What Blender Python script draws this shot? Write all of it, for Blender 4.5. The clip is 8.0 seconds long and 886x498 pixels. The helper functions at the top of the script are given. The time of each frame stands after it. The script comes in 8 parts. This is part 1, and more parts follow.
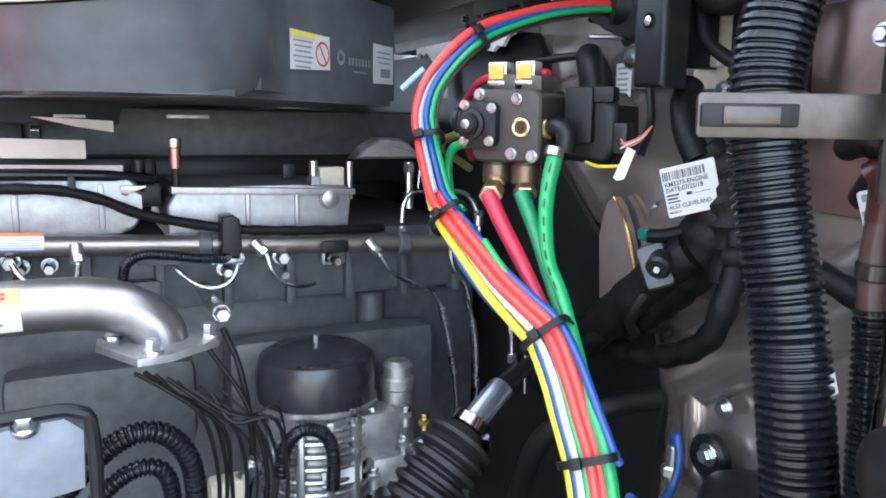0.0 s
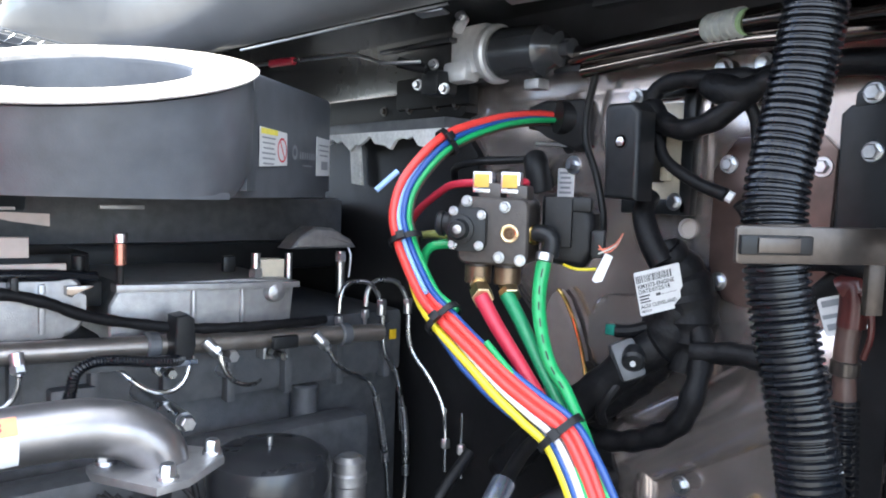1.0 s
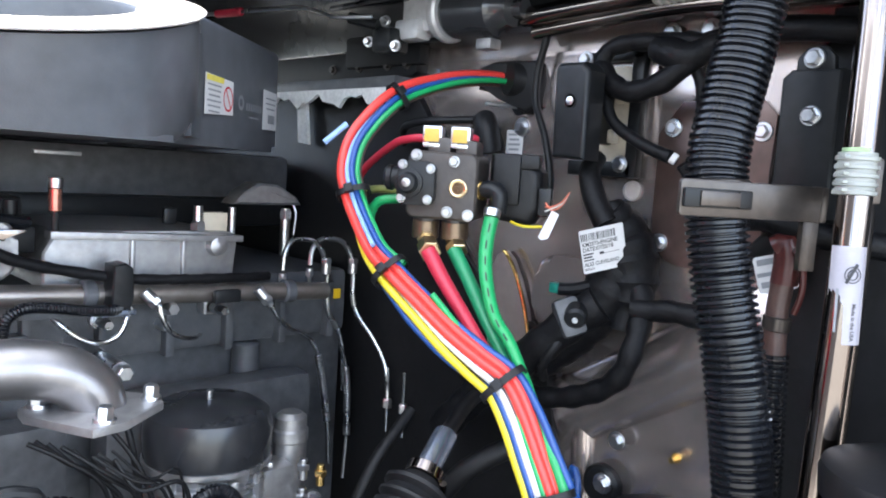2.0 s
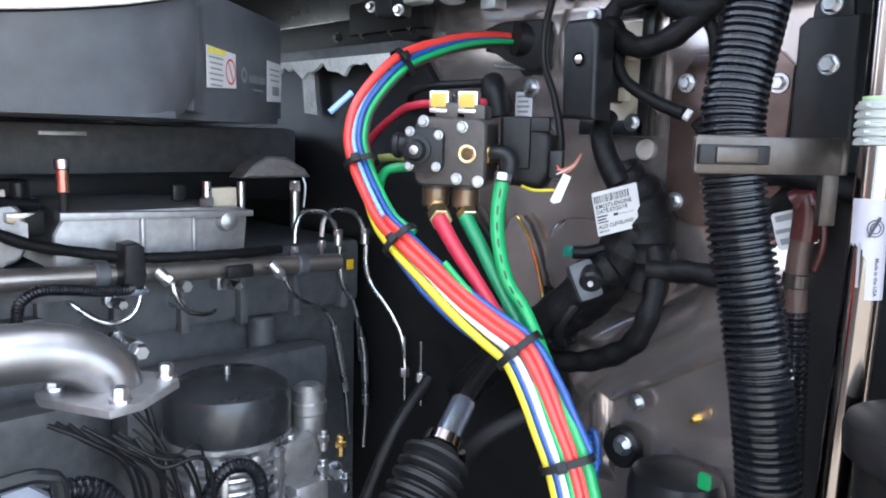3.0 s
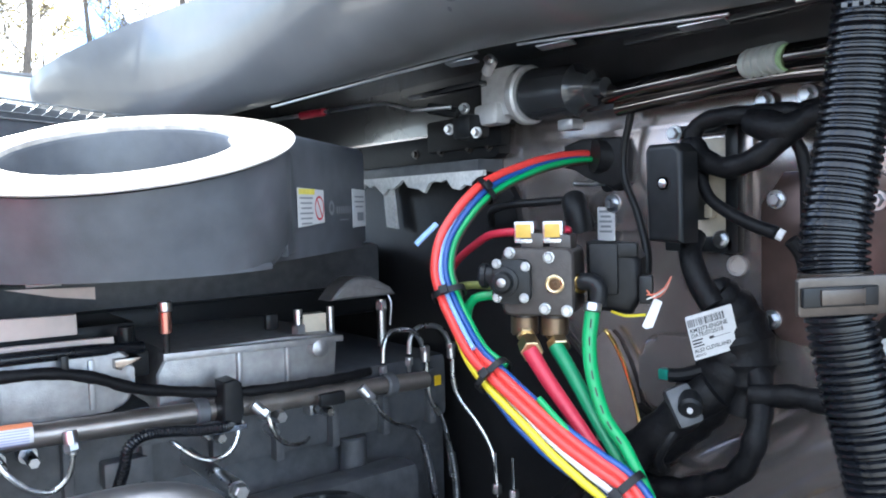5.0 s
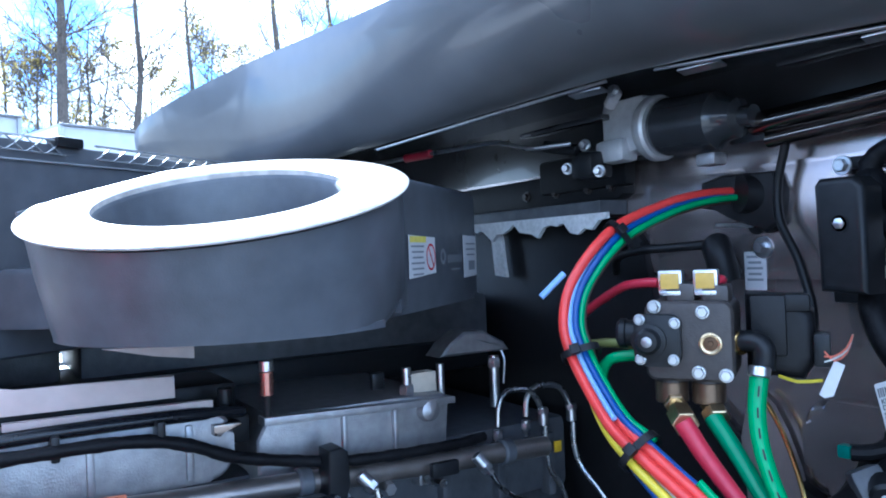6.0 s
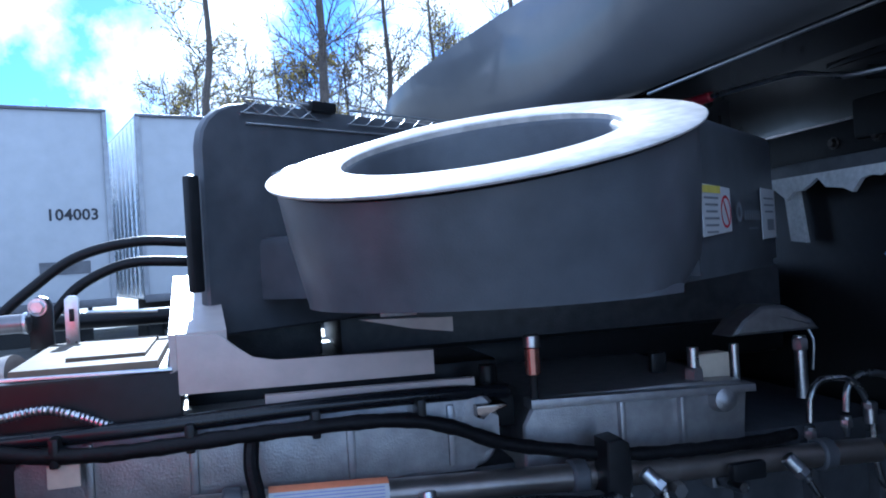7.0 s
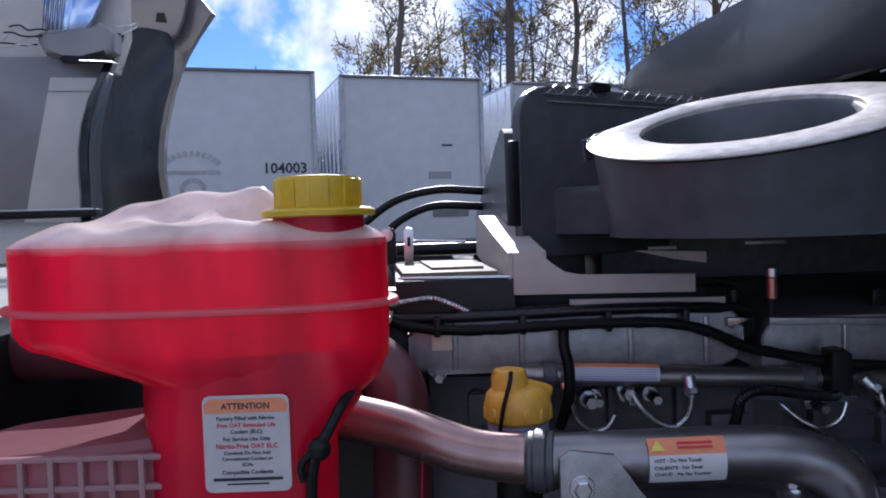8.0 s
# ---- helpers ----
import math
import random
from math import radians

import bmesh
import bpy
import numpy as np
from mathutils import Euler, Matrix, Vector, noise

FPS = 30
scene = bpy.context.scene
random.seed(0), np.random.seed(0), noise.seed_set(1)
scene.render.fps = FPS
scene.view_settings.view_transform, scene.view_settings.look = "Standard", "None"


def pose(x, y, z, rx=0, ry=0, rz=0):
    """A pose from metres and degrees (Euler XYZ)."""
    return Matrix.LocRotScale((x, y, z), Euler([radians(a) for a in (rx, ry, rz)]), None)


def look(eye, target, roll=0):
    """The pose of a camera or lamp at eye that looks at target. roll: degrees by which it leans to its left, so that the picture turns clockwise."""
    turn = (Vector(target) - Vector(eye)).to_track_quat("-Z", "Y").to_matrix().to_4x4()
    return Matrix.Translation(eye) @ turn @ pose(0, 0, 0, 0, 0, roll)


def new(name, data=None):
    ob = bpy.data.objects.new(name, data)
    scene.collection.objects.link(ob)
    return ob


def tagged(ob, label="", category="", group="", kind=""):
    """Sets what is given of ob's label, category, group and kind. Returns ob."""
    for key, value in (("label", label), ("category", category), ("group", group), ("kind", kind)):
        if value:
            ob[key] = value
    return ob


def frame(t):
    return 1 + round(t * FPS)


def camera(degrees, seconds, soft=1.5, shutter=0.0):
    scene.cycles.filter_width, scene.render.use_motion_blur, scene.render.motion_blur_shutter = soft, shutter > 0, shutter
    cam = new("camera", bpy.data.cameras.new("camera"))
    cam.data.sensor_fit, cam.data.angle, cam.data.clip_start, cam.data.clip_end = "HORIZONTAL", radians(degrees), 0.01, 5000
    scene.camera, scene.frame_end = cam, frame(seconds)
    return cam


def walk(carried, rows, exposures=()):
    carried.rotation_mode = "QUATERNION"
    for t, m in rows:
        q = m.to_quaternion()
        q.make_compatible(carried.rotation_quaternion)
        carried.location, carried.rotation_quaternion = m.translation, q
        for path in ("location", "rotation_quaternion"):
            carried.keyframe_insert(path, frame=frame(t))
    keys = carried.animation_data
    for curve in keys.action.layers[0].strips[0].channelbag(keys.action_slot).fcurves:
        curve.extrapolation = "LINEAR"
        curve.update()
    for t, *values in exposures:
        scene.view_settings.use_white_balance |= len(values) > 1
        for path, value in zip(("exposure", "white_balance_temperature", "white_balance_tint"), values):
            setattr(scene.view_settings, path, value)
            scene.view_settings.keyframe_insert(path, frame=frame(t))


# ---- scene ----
cam = camera(60.6, 8.0, 1.9)
PATH = [
    (0, (0.038, 0.017, 1.605), (0.893, 1.796, 1.284), 0.7),
    (0.2, (-0, 0.048, 1.618), (0.985, 1.766, 1.34), 0.8),
    (0.5, (-0.073, 0.09, 1.633), (1.072, 1.715, 1.41), 1.3),
    (1, (-0.138, 0.105, 1.647), (1.157, 1.622, 1.494), 1.9),
    (1.5, (-0.145, 0.095, 1.667), (1.23, 1.542, 1.557), 2.7),
    (2, (-0.142, 0.106, 1.621), (1.262, 1.516, 1.418), 3.8),
    (2.2, (-0.139, 0.108, 1.622), (1.260, 1.514, 1.365), 3.6),
    (3.3, (-0.131, 0.116, 1.622), (1.222, 1.555, 1.321), 0.8),
    (3.5, (-0.133, 0.123, 1.618), (1.205, 1.584, 1.343), -0.3),
    (4, (-0.134, 0.128, 1.644), (1.108, 1.68, 1.424), -2.0),
    (4.2, (-0.128, 0.122, 1.652), (1.080, 1.703, 1.446), -2.2),
    (5.3, (-0.146, 0.127, 1.692), (1.089, 1.699, 1.626), -1.3),
    (5.5, (-0.147, 0.147, 1.689), (1.053, 1.746, 1.649), -1.4),
    (6, (-0.116, 0.221, 1.692), (0.935, 1.922, 1.707), -2.2),
    (6.5, (-0.037, 0.308, 1.676), (0.843, 2.103, 1.733), -2.8),
    (6.7, (-0.042, 0.317, 1.674), (0.721, 2.165, 1.712), -3.3),
    (7, (-0.097, 0.338, 1.669), (0.372, 2.282, 1.677), -3.5),
    (7.2, (-0.14, 0.301, 1.667), (0.185, 2.274, 1.658), -3.2),
    (7.5, (-0.194, 0.235, 1.668), (-0.058, 2.23, 1.635), -2.5),
    (8, (-0.252, 0.101, 1.659), (-0.248, 2.1, 1.577), -1.9),
]
walk(cam, [(t, look(eye, target, roll)) for t, eye, target, roll in PATH],
     [(0, 3.9, 6550, 5), (2, 3.87, 6650, 6), (4, 3.87, 6350, 4), (5.5, 3.45, 5750, 3), (6, 3.05, 4900, 4), (6.5, 2.7, 4650, 5), (7, 1.85, 4750, 7), (7.5, 1.1, 5450, 15), (8, 0.95, 5700, 17)])

# ---- world, sun ----
SUN_AZ, SUN_EL = radians(-2), radians(30)      # from +Y towards +X; above the horizon
world = bpy.data.worlds.new("sky")
scene.world = world
world.use_nodes = True
wn, wl = world.node_tree.nodes, world.node_tree.links
wn.clear()
sky = wn.new("ShaderNodeTexSky")
sky.sky_type, sky.sun_disc = "NISHITA", False
sky.sun_elevation, sky.sun_rotation = SUN_EL, SUN_AZ
sky.air_density, sky.dust_density, sky.ozone_density = 1.0, 0.1, 1.5
puff = wn.new("ShaderNodeTexNoise")
puff.inputs["Scale"].default_value, puff.inputs["Detail"].default_value, puff.inputs["Roughness"].default_value = 7.5, 9.0, 0.55
edge = wn.new("ShaderNodeValToRGB")
edge.color_ramp.elements[0].position, edge.color_ramp.elements[1].position = 0.41, 0.55
cloud = wn.new("ShaderNodeMix")
cloud.data_type = "RGBA"
shade, grey = wn.new("ShaderNodeTexNoise"), wn.new("ShaderNodeValToRGB")      # grey undersides
shade.inputs["Scale"].default_value, shade.inputs["Detail"].default_value = 11.0, 6.0
grey.color_ramp.elements[0].position, grey.color_ramp.elements[1].position = 0.38, 0.60
grey.color_ramp.elements[0].color, grey.color_ramp.elements[1].color = (2.8, 3.05, 3.45, 1), (6.6, 6.8, 7.1, 1)
wl.new(shade.outputs["Fac"], grey.inputs["Fac"])
wl.new(grey.outputs["Color"], cloud.inputs["B"])
tone = wn.new("ShaderNodeVectorMath")
tone.operation = "MULTIPLY"
tone.inputs[1].default_value = (0.27, 0.385, 0.62)
wl.new(sky.outputs["Color"], tone.inputs[0])
back = wn.new("ShaderNodeBackground")
back.inputs["Strength"].default_value = 0.11
wout = wn.new("ShaderNodeOutputWorld")
wl.new(puff.outputs["Fac"], edge.inputs["Fac"])
wl.new(edge.outputs["Color"], cloud.inputs["Factor"])
wl.new(tone.outputs["Vector"], cloud.inputs["A"])
wl.new(cloud.outputs["Result"], back.inputs["Color"])
wl.new(back.outputs["Background"], wout.inputs["Surface"])

sun = new("sun", bpy.data.lights.new("sun", "SUN"))
sun.data.energy, sun.data.angle, sun.data.color = 4.0, radians(0.53), (1.0, 0.95, 0.87)
sun.matrix_world = look((math.sin(SUN_AZ) * math.cos(SUN_EL) * 30, math.cos(SUN_AZ) * math.cos(SUN_EL) * 30, math.sin(SUN_EL) * 30), (0, 0, 0))

# ---- materials ----
def material(name, color, rough=0.5, metal=0.0, vary=0.25, scale=40.0, bump=0.0, bump_scale=300.0, coat=0.0, trans=0.0, rough_vary=0.12, spec=0.5):
    """A painted, plastic or metal surface: base colour varied at two scales, uneven gloss, fine relief."""
    m = bpy.data.materials.new(name)
    m.use_nodes = True
    n, l = m.node_tree.nodes, m.node_tree.links
    p = n["Principled BSDF"]
    where = n.new("ShaderNodeTexCoord")
    big, fine = n.new("ShaderNodeTexNoise"), n.new("ShaderNodeTexNoise")
    big.inputs["Scale"].default_value, big.inputs["Detail"].default_value = scale * 0.25, 5
    fine.inputs["Scale"].default_value, fine.inputs["Detail"].default_value = scale * 3, 4
    for t in (big, fine):
        l.new(where.outputs["Object"], t.inputs["Vector"])
    both = n.new("ShaderNodeMath")
    both.operation = "ADD"
    l.new(big.outputs["Fac"], both.inputs[0])
    l.new(fine.outputs["Fac"], both.inputs[1])
    spread = n.new("ShaderNodeMapRange")
    spread.inputs["From Min"].default_value, spread.inputs["From Max"].default_value = 0.7, 1.3
    spread.inputs["To Min"].default_value, spread.inputs["To Max"].default_value = 1 - vary, 1 + vary
    l.new(both.outputs[0], spread.inputs["Value"])
    tint = n.new("ShaderNodeVectorMath")
    tint.operation = "SCALE"
    tint.inputs[0].default_value = color
    l.new(spread.outputs["Result"], tint.inputs["Scale"])
    l.new(tint.outputs["Vector"], p.inputs["Base Color"])
    gloss = n.new("ShaderNodeMapRange")
    gloss.inputs["To Min"].default_value, gloss.inputs["To Max"].default_value = max(0.02, rough - rough_vary), min(1, rough + rough_vary)
    l.new(big.outputs["Fac"], gloss.inputs["Value"])
    l.new(gloss.outputs["Result"], p.inputs["Roughness"])
    p.inputs["Metallic"].default_value = metal
    p.inputs["Coat Weight"].default_value = coat
    p.inputs["Specular IOR Level"].default_value = spec
    p.inputs["Transmission Weight"].default_value = trans
    if bump:
        grain = n.new("ShaderNodeTexNoise")
        grain.inputs["Scale"].default_value, grain.inputs["Detail"].default_value = bump_scale, 3
        l.new(where.outputs["Object"], grain.inputs["Vector"])
        b = n.new("ShaderNodeBump")
        b.inputs["Strength"].default_value, b.inputs["Distance"].default_value = bump, 0.001
        l.new(grain.outputs["Fac"], b.inputs["Height"])
        l.new(b.outputs["Normal"], p.inputs["Normal"])
    return m


def milky(name, color, through_color, amount, rough=0.3):
    """A translucent moulded plastic."""
    m = material(name, color, rough, 0, 0.08, 20)
    n, l = m.node_tree.nodes, m.node_tree.links
    p, out = n["Principled BSDF"], n["Material Output"]
    wave, relief = n.new("ShaderNodeTexNoise"), n.new("ShaderNodeBump")
    wave.inputs["Scale"].default_value, wave.inputs["Detail"].default_value = 30, 2
    relief.inputs["Strength"].default_value, relief.inputs["Distance"].default_value = 0.35, 0.004
    l.new(n["Texture Coordinate"].outputs["Object"], wave.inputs["Vector"])
    l.new(wave.outputs["Fac"], relief.inputs["Height"])
    l.new(relief.outputs["Normal"], p.inputs["Normal"])
    t, mix = n.new("ShaderNodeBsdfTranslucent"), n.new("ShaderNodeMixShader")
    t.inputs["Color"].default_value = (*through_color, 1)
    mix.inputs["Fac"].default_value = amount
    l.new(p.outputs["BSDF"], mix.inputs[1])
    l.new(t.outputs["BSDF"], mix.inputs[2])
    l.new(mix.outputs["Shader"], out.inputs["Surface"])
    return m


def filled(name, low, low_through, high, high_through, z0, z1, amount):
    """Translucent plastic that shows the liquid up to its level."""
    m = milky(name, low, low_through, amount, 0.22)
    n, l = m.node_tree.nodes, m.node_tree.links
    place, split, level = n.new("ShaderNodeNewGeometry"), n.new("ShaderNodeSeparateXYZ"), n.new("ShaderNodeMapRange")
    ripple, lift = n.new("ShaderNodeTexNoise"), n.new("ShaderNodeMath")
    ripple.inputs["Scale"].default_value = 22
    l.new(place.outputs["Position"], split.inputs["Vector"])
    l.new(place.outputs["Position"], ripple.inputs["Vector"])
    lift.operation, lift.inputs[1].default_value = "MULTIPLY_ADD", 0.012
    l.new(ripple.outputs["Fac"], lift.inputs[0])
    l.new(split.outputs["Z"], lift.inputs[2])
    level.inputs["From Min"].default_value, level.inputs["From Max"].default_value = z0, z1
    cloudy, depth = n.new("ShaderNodeTexNoise"), n.new("ShaderNodeMapRange")
    cloudy.inputs["Scale"].default_value, cloudy.inputs["Detail"].default_value = 20, 3
    streak = n.new("ShaderNodeVectorMath")
    streak.operation, streak.inputs[1].default_value = "MULTIPLY", (1, 1, 0.22)
    l.new(place.outputs["Position"], streak.inputs[0])
    l.new(streak.outputs["Vector"], cloudy.inputs["Vector"])
    depth.inputs["From Min"].default_value, depth.inputs["From Max"].default_value = 0.35, 0.65
    depth.inputs["To Min"].default_value, depth.inputs["To Max"].default_value = 0.72, 1.12
    l.new(cloudy.outputs["Fac"], depth.inputs["Value"])
    l.new(lift.outputs[0], level.inputs["Value"])
    for a, b, socket in ((low, high, n["Principled BSDF"].inputs["Base Color"]), (low_through, high_through, n["Translucent BSDF"].inputs["Color"])):
        mix = n.new("ShaderNodeMix")
        mix.data_type = "RGBA"
        mix.inputs["A"].default_value, mix.inputs["B"].default_value = (*a, 1), (*b, 1)
        l.new(level.outputs["Result"], mix.inputs["Factor"])
        shade = n.new("ShaderNodeVectorMath")
        shade.operation = "SCALE"
        l.new(mix.outputs["Result"], shade.inputs[0])
        l.new(depth.outputs["Result"], shade.inputs["Scale"])
        l.new(shade.outputs["Vector"], socket)
    return m


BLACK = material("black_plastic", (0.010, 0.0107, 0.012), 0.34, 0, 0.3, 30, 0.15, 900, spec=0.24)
CAPBLACK = material("satin_black_cap", (0.020, 0.021, 0.024), 0.30, 0, 0.25, 20, 0.15, 500)
# base colour lifted above plain black in place of veiling haze
BOXBLACK = material("moulded_black_plastic_hazed", (0.072, 0.077, 0.088), 0.38, 0, 0.25, 12, 0.2, 700)
RUBBER = material("black_rubber", (0.0085, 0.0085, 0.0095), 0.46, 0, 0.3, 40, 0.15, 500, spec=0.24)
CONDUIT = material("black_conduit_plastic", (0.0085, 0.0095, 0.012), 0.22, 0, 0.2, 60, spec=0.32)
TAPE = material("black_cloth_tape", (0.006, 0.006, 0.007), 0.5, 0, 0.4, 90, 0.9, 160, spec=0.16)
# engine paint also made paler to carry the haze over it
ENGINE = material("dark_engine_paint_hazed", (0.072, 0.075, 0.082), 0.48, 0.1, 0.35, 18, 0.35, 350)
PUMPCAST = material("clean_pump_casting", (0.42, 0.42, 0.43), 0.28, 0.85, 0.2, 30, 0.25, 400)
CAST = material("cast_aluminium", (0.33, 0.325, 0.33), 0.40, 0.8, 0.22, 25, 0.4, 500)
FIREWALL = material("firewall_sheet_metal", (0.43, 0.375, 0.36), 0.23, 0.82, 0.2, 7, 0.25, 14)
BRIGHTCAST = material("bright_cast_aluminium", (0.60, 0.60, 0.61), 0.42, 0.45, 0.15, 30, 0.3, 400)
GUSSET = material("pinkish_stamped_sheet", (0.34, 0.29, 0.275), 0.40, 0.45, 0.1, 20)
BROWN = material("brown_coated_plate", (0.11, 0.075, 0.067), 0.30, 0.65, 0.25, 14, 0.1, 200)
DARKSTEEL = material("bronze_dark_steel", (0.08, 0.069, 0.063), 0.34, 0.8, 0.2, 40)
BLUESTEEL = material("blued_steel", (0.30, 0.34, 0.42), 0.25, 0.9, 0.2, 30)
STEEL = material("zinc_plated_steel", (0.55, 0.56, 0.58), 0.30, 1.0, 0.15, 60)
TUBE = material("steel_line", (0.58, 0.59, 0.6), 0.26, 1.0, 0.15, 80)
CHROME = material("chrome", (0.21, 0.18, 0.165), 0.13, 1.0, 0.05, 30, rough_vary=0.05)
EGR = material("heat_tinted_steel_pipe", (0.25, 0.24, 0.245), 0.33, 0.85, 0.25, 10, 0.1, 200)
# red-brown base colour stands in for the coolant tank's red reflection
TANKREDPIPE = material("steel_with_red_tank_reflection", (0.36, 0.24, 0.22), 0.28, 0.8, 0.25, 10, 0.1, 200)
DUCTMETAL = material("dull_tan_metal", (0.40, 0.36, 0.32), 0.34, 0.6, 0.2, 14, 0.1, 200)
RAIL = material("steel_fuel_rail", (0.30, 0.27, 0.25), 0.36, 0.85, 0.2, 15)
GREYCOWL = material("cowl_paint_primer", (0.095, 0.10, 0.108), 0.30, 0, 0.12, 6, 0.05, 80, coat=0.25)
DARKCOWL = material("black_gloss", (0.03, 0.032, 0.036), 0.22, 0, 0.2, 8, 0.05, 50, coat=0.3)
LATTICE = material("satin_grey_lattice", (0.34, 0.35, 0.36), 0.25, 0.6, 0.15, 30)
SEAL = material("grey_seal_ring", (0.51, 0.475, 0.44), 0.44, 0.1, 0.34, 26, 0.2, 140)
BEIGE = material("beige_plastic", (0.44, 0.385, 0.355), 0.42, 0, 0.1, 20, 0.1, 400)
CREAM = material("cream_plastic", (0.50, 0.44, 0.35), 0.45, 0, 0.15, 25)
WHITE = material("white_plastic", (0.62, 0.62, 0.58), 0.4, 0, 0.1, 40)
FOAM = material("white_insulation", (0.62, 0.62, 0.61), 0.8, 0, 0.2, 60, 0.5, 200)
PAPER = material("white_label", (0.58, 0.58, 0.59), 0.5, 0, 0.05, 60)
INK = material("black_print", (0.02, 0.02, 0.025), 0.6, 0, 0.1, 50)
FAINTINK = material("faint_grey_print", (0.085, 0.09, 0.10), 0.5, 0, 0.1, 50)
GREYINK = material("grey_print", (0.22, 0.23, 0.25), 0.6, 0, 0.1, 50)
FADEDINK = material("faded_print", (0.29, 0.295, 0.31), 0.6, 0, 0.25, 8)
REDINK = material("red_print", (0.55, 0.03, 0.05), 0.6, 0, 0.1, 50)
ORANGE = material("orange_print", (0.72, 0.25, 0.12), 0.5, 0, 0.1, 50)
YELLOWINK = material("yellow_print", (0.70, 0.60, 0.10), 0.5, 0, 0.1, 50)
BLUEINK = material("blue_lines_print", (0.30, 0.33, 0.55), 0.5, 0, 0.1, 50)
RED = material("red_nylon_hose", (0.62, 0.045, 0.038), 0.34, 0, 0.08, 50)
DEEPRED = material("crimson_rubber_hose", (0.40, 0.018, 0.042), 0.42, 0, 0.12, 50)
BLUE = material("blue_nylon_hose", (0.013, 0.060, 0.23), 0.34, 0, 0.1, 50)
SKYBLUE = material("light_blue_tube", (0.22, 0.36, 0.62), 0.35, 0, 0.1, 50)
GREEN = material("green_nylon_hose", (0.012, 0.27, 0.085), 0.34, 0, 0.1, 50)
DARKGREEN = material("green_rubber_hose", (0.010, 0.19, 0.078), 0.4, 0, 0.1, 50)
YELLOW = material("yellow_nylon_hose", (0.62, 0.51, 0.030), 0.34, 0, 0.08, 50)
WHITEHOSE = material("white_nylon_hose", (0.58, 0.57, 0.60), 0.34, 0, 0.06, 50)
BROWNHOSE = material("brown_tube", (0.075, 0.042, 0.035), 0.4, 0, 0.15, 50)
PALEBRASS = material("pale_worn_brass", (0.60, 0.46, 0.27), 0.30, 1.0, 0.2, 60)
BRONZE = material("dark_bronze", (0.15, 0.105, 0.07), 0.34, 0.8, 0.2, 50)
OCHRE = material("ochre_port_tag", (0.50, 0.32, 0.055), 0.5, 0, 0.12, 60)
BRASS = material("brass", (0.78, 0.53, 0.20), 0.26, 1.0, 0.15, 60)
CAPYELLOW = material("mustard_yellow_cap", (0.58, 0.37, 0.012), 0.42, 0, 0.12, 40, 0.1, 500)
OILYELLOW = material("amber_yellow_cap", (0.72, 0.39, 0.05), 0.4, 0, 0.12, 40)
COOLANT = filled("red_coolant_in_tank", (0.72, 0.012, 0.06), (1.0, 0.028, 0.12), (0.72, 0.02, 0.08), (1.0, 0.04, 0.15), 1.64, 1.66, 0.58)
LEVELTANK = filled("tank_plastic_with_coolant", (0.72, 0.012, 0.06), (1.0, 0.028, 0.12), (0.86, 0.78, 0.73), (0.90, 0.80, 0.75), 1.646, 1.660, 0.50)
MILKTOP = filled("milky_plastic_above_coolant", (0.72, 0.012, 0.06), (1.0, 0.028, 0.12), (0.80, 0.68, 0.60), (0.90, 0.76, 0.68), 1.646, 1.660, 0.16)
CHAMBER = milky("dull_pink_tank_plastic", (0.32, 0.14, 0.16), (0.50, 0.12, 0.16), 0.45, 0.35)
CLIPWHITE = milky("translucent_clip_plastic", (0.40, 0.42, 0.40), (0.5, 0.52, 0.5), 0.3, 0.35)
SEAMPINK = milky("pink_weld_flange", (0.72, 0.20, 0.24), (0.95, 0.28, 0.32), 0.55, 0.25)
TUBELABEL = material("lilac_white_tube_label", (0.30, 0.29, 0.33), 0.5, 0, 0.05, 60)
FILM = material("dull_film_label", (0.50, 0.47, 0.47), 0.45, 0, 0.08, 40)
RIBPINK = milky("pink_rib_plastic", (0.46, 0.29, 0.30), (0.62, 0.32, 0.34), 0.4, 0.35)
REDHOSE = material("dark_red_coolant_hose", (0.085, 0.022, 0.028), 0.4, 0, 0.2, 30, 0.2, 300)
ASPHALT = material("worn_concrete_yard", (0.21, 0.205, 0.195), 0.85, 0, 0.35, 3, 0.6, 60)
TRAILER = material("white_trailer_panel", (0.40, 0.41, 0.425), 0.4, 0, 0.08, 1.5)
TRAILERSIDE = material("bright_ribbed_aluminium", (0.72, 0.74, 0.77), 0.28, 0.85, 0.1, 4)
TRAILERPOST = material("pale_grey_corner_post", (0.30, 0.31, 0.33), 0.45, 0.2, 0.2, 3)
TRAILERTRIM = material("grey_trailer_rail", (0.13, 0.13, 0.14), 0.45, 0.5, 0.2, 3)
TYRE = material("tyre_rubber", (0.02, 0.02, 0.02), 0.8, 0, 0.3, 10)
BARK = material("tree_bark", (0.085, 0.07, 0.058), 0.85, 0, 0.4, 6, 0.7, 25)
LEAF = milky("autumn_leaves", (0.17, 0.135, 0.05), (0.22, 0.18, 0.055), 0.5, 0.6)
# one hood paint in two greys, following how light falls on each panel
HOODGREY = material("hood_inner_grey", (0.235, 0.222, 0.224), 0.32, 0, 0.12, 4, coat=0.4)
DIMHOODGREY = material("dimmed_hood_grey", (0.15, 0.147, 0.153), 0.30, 0, 0.12, 4, coat=0.4)
HOODLIGHT = material("hood_liner_light_grey", (0.56, 0.53, 0.49), 0.45, 0, 0.1, 5)
LENS = material("headlamp_lens", (0.45, 0.55, 0.75), 0.08, 0.7, 0.2, 8)
BOOTRED = material("brown_red_rubber_boot", (0.055, 0.009, 0.008), 0.35, 0, 0.2, 60)
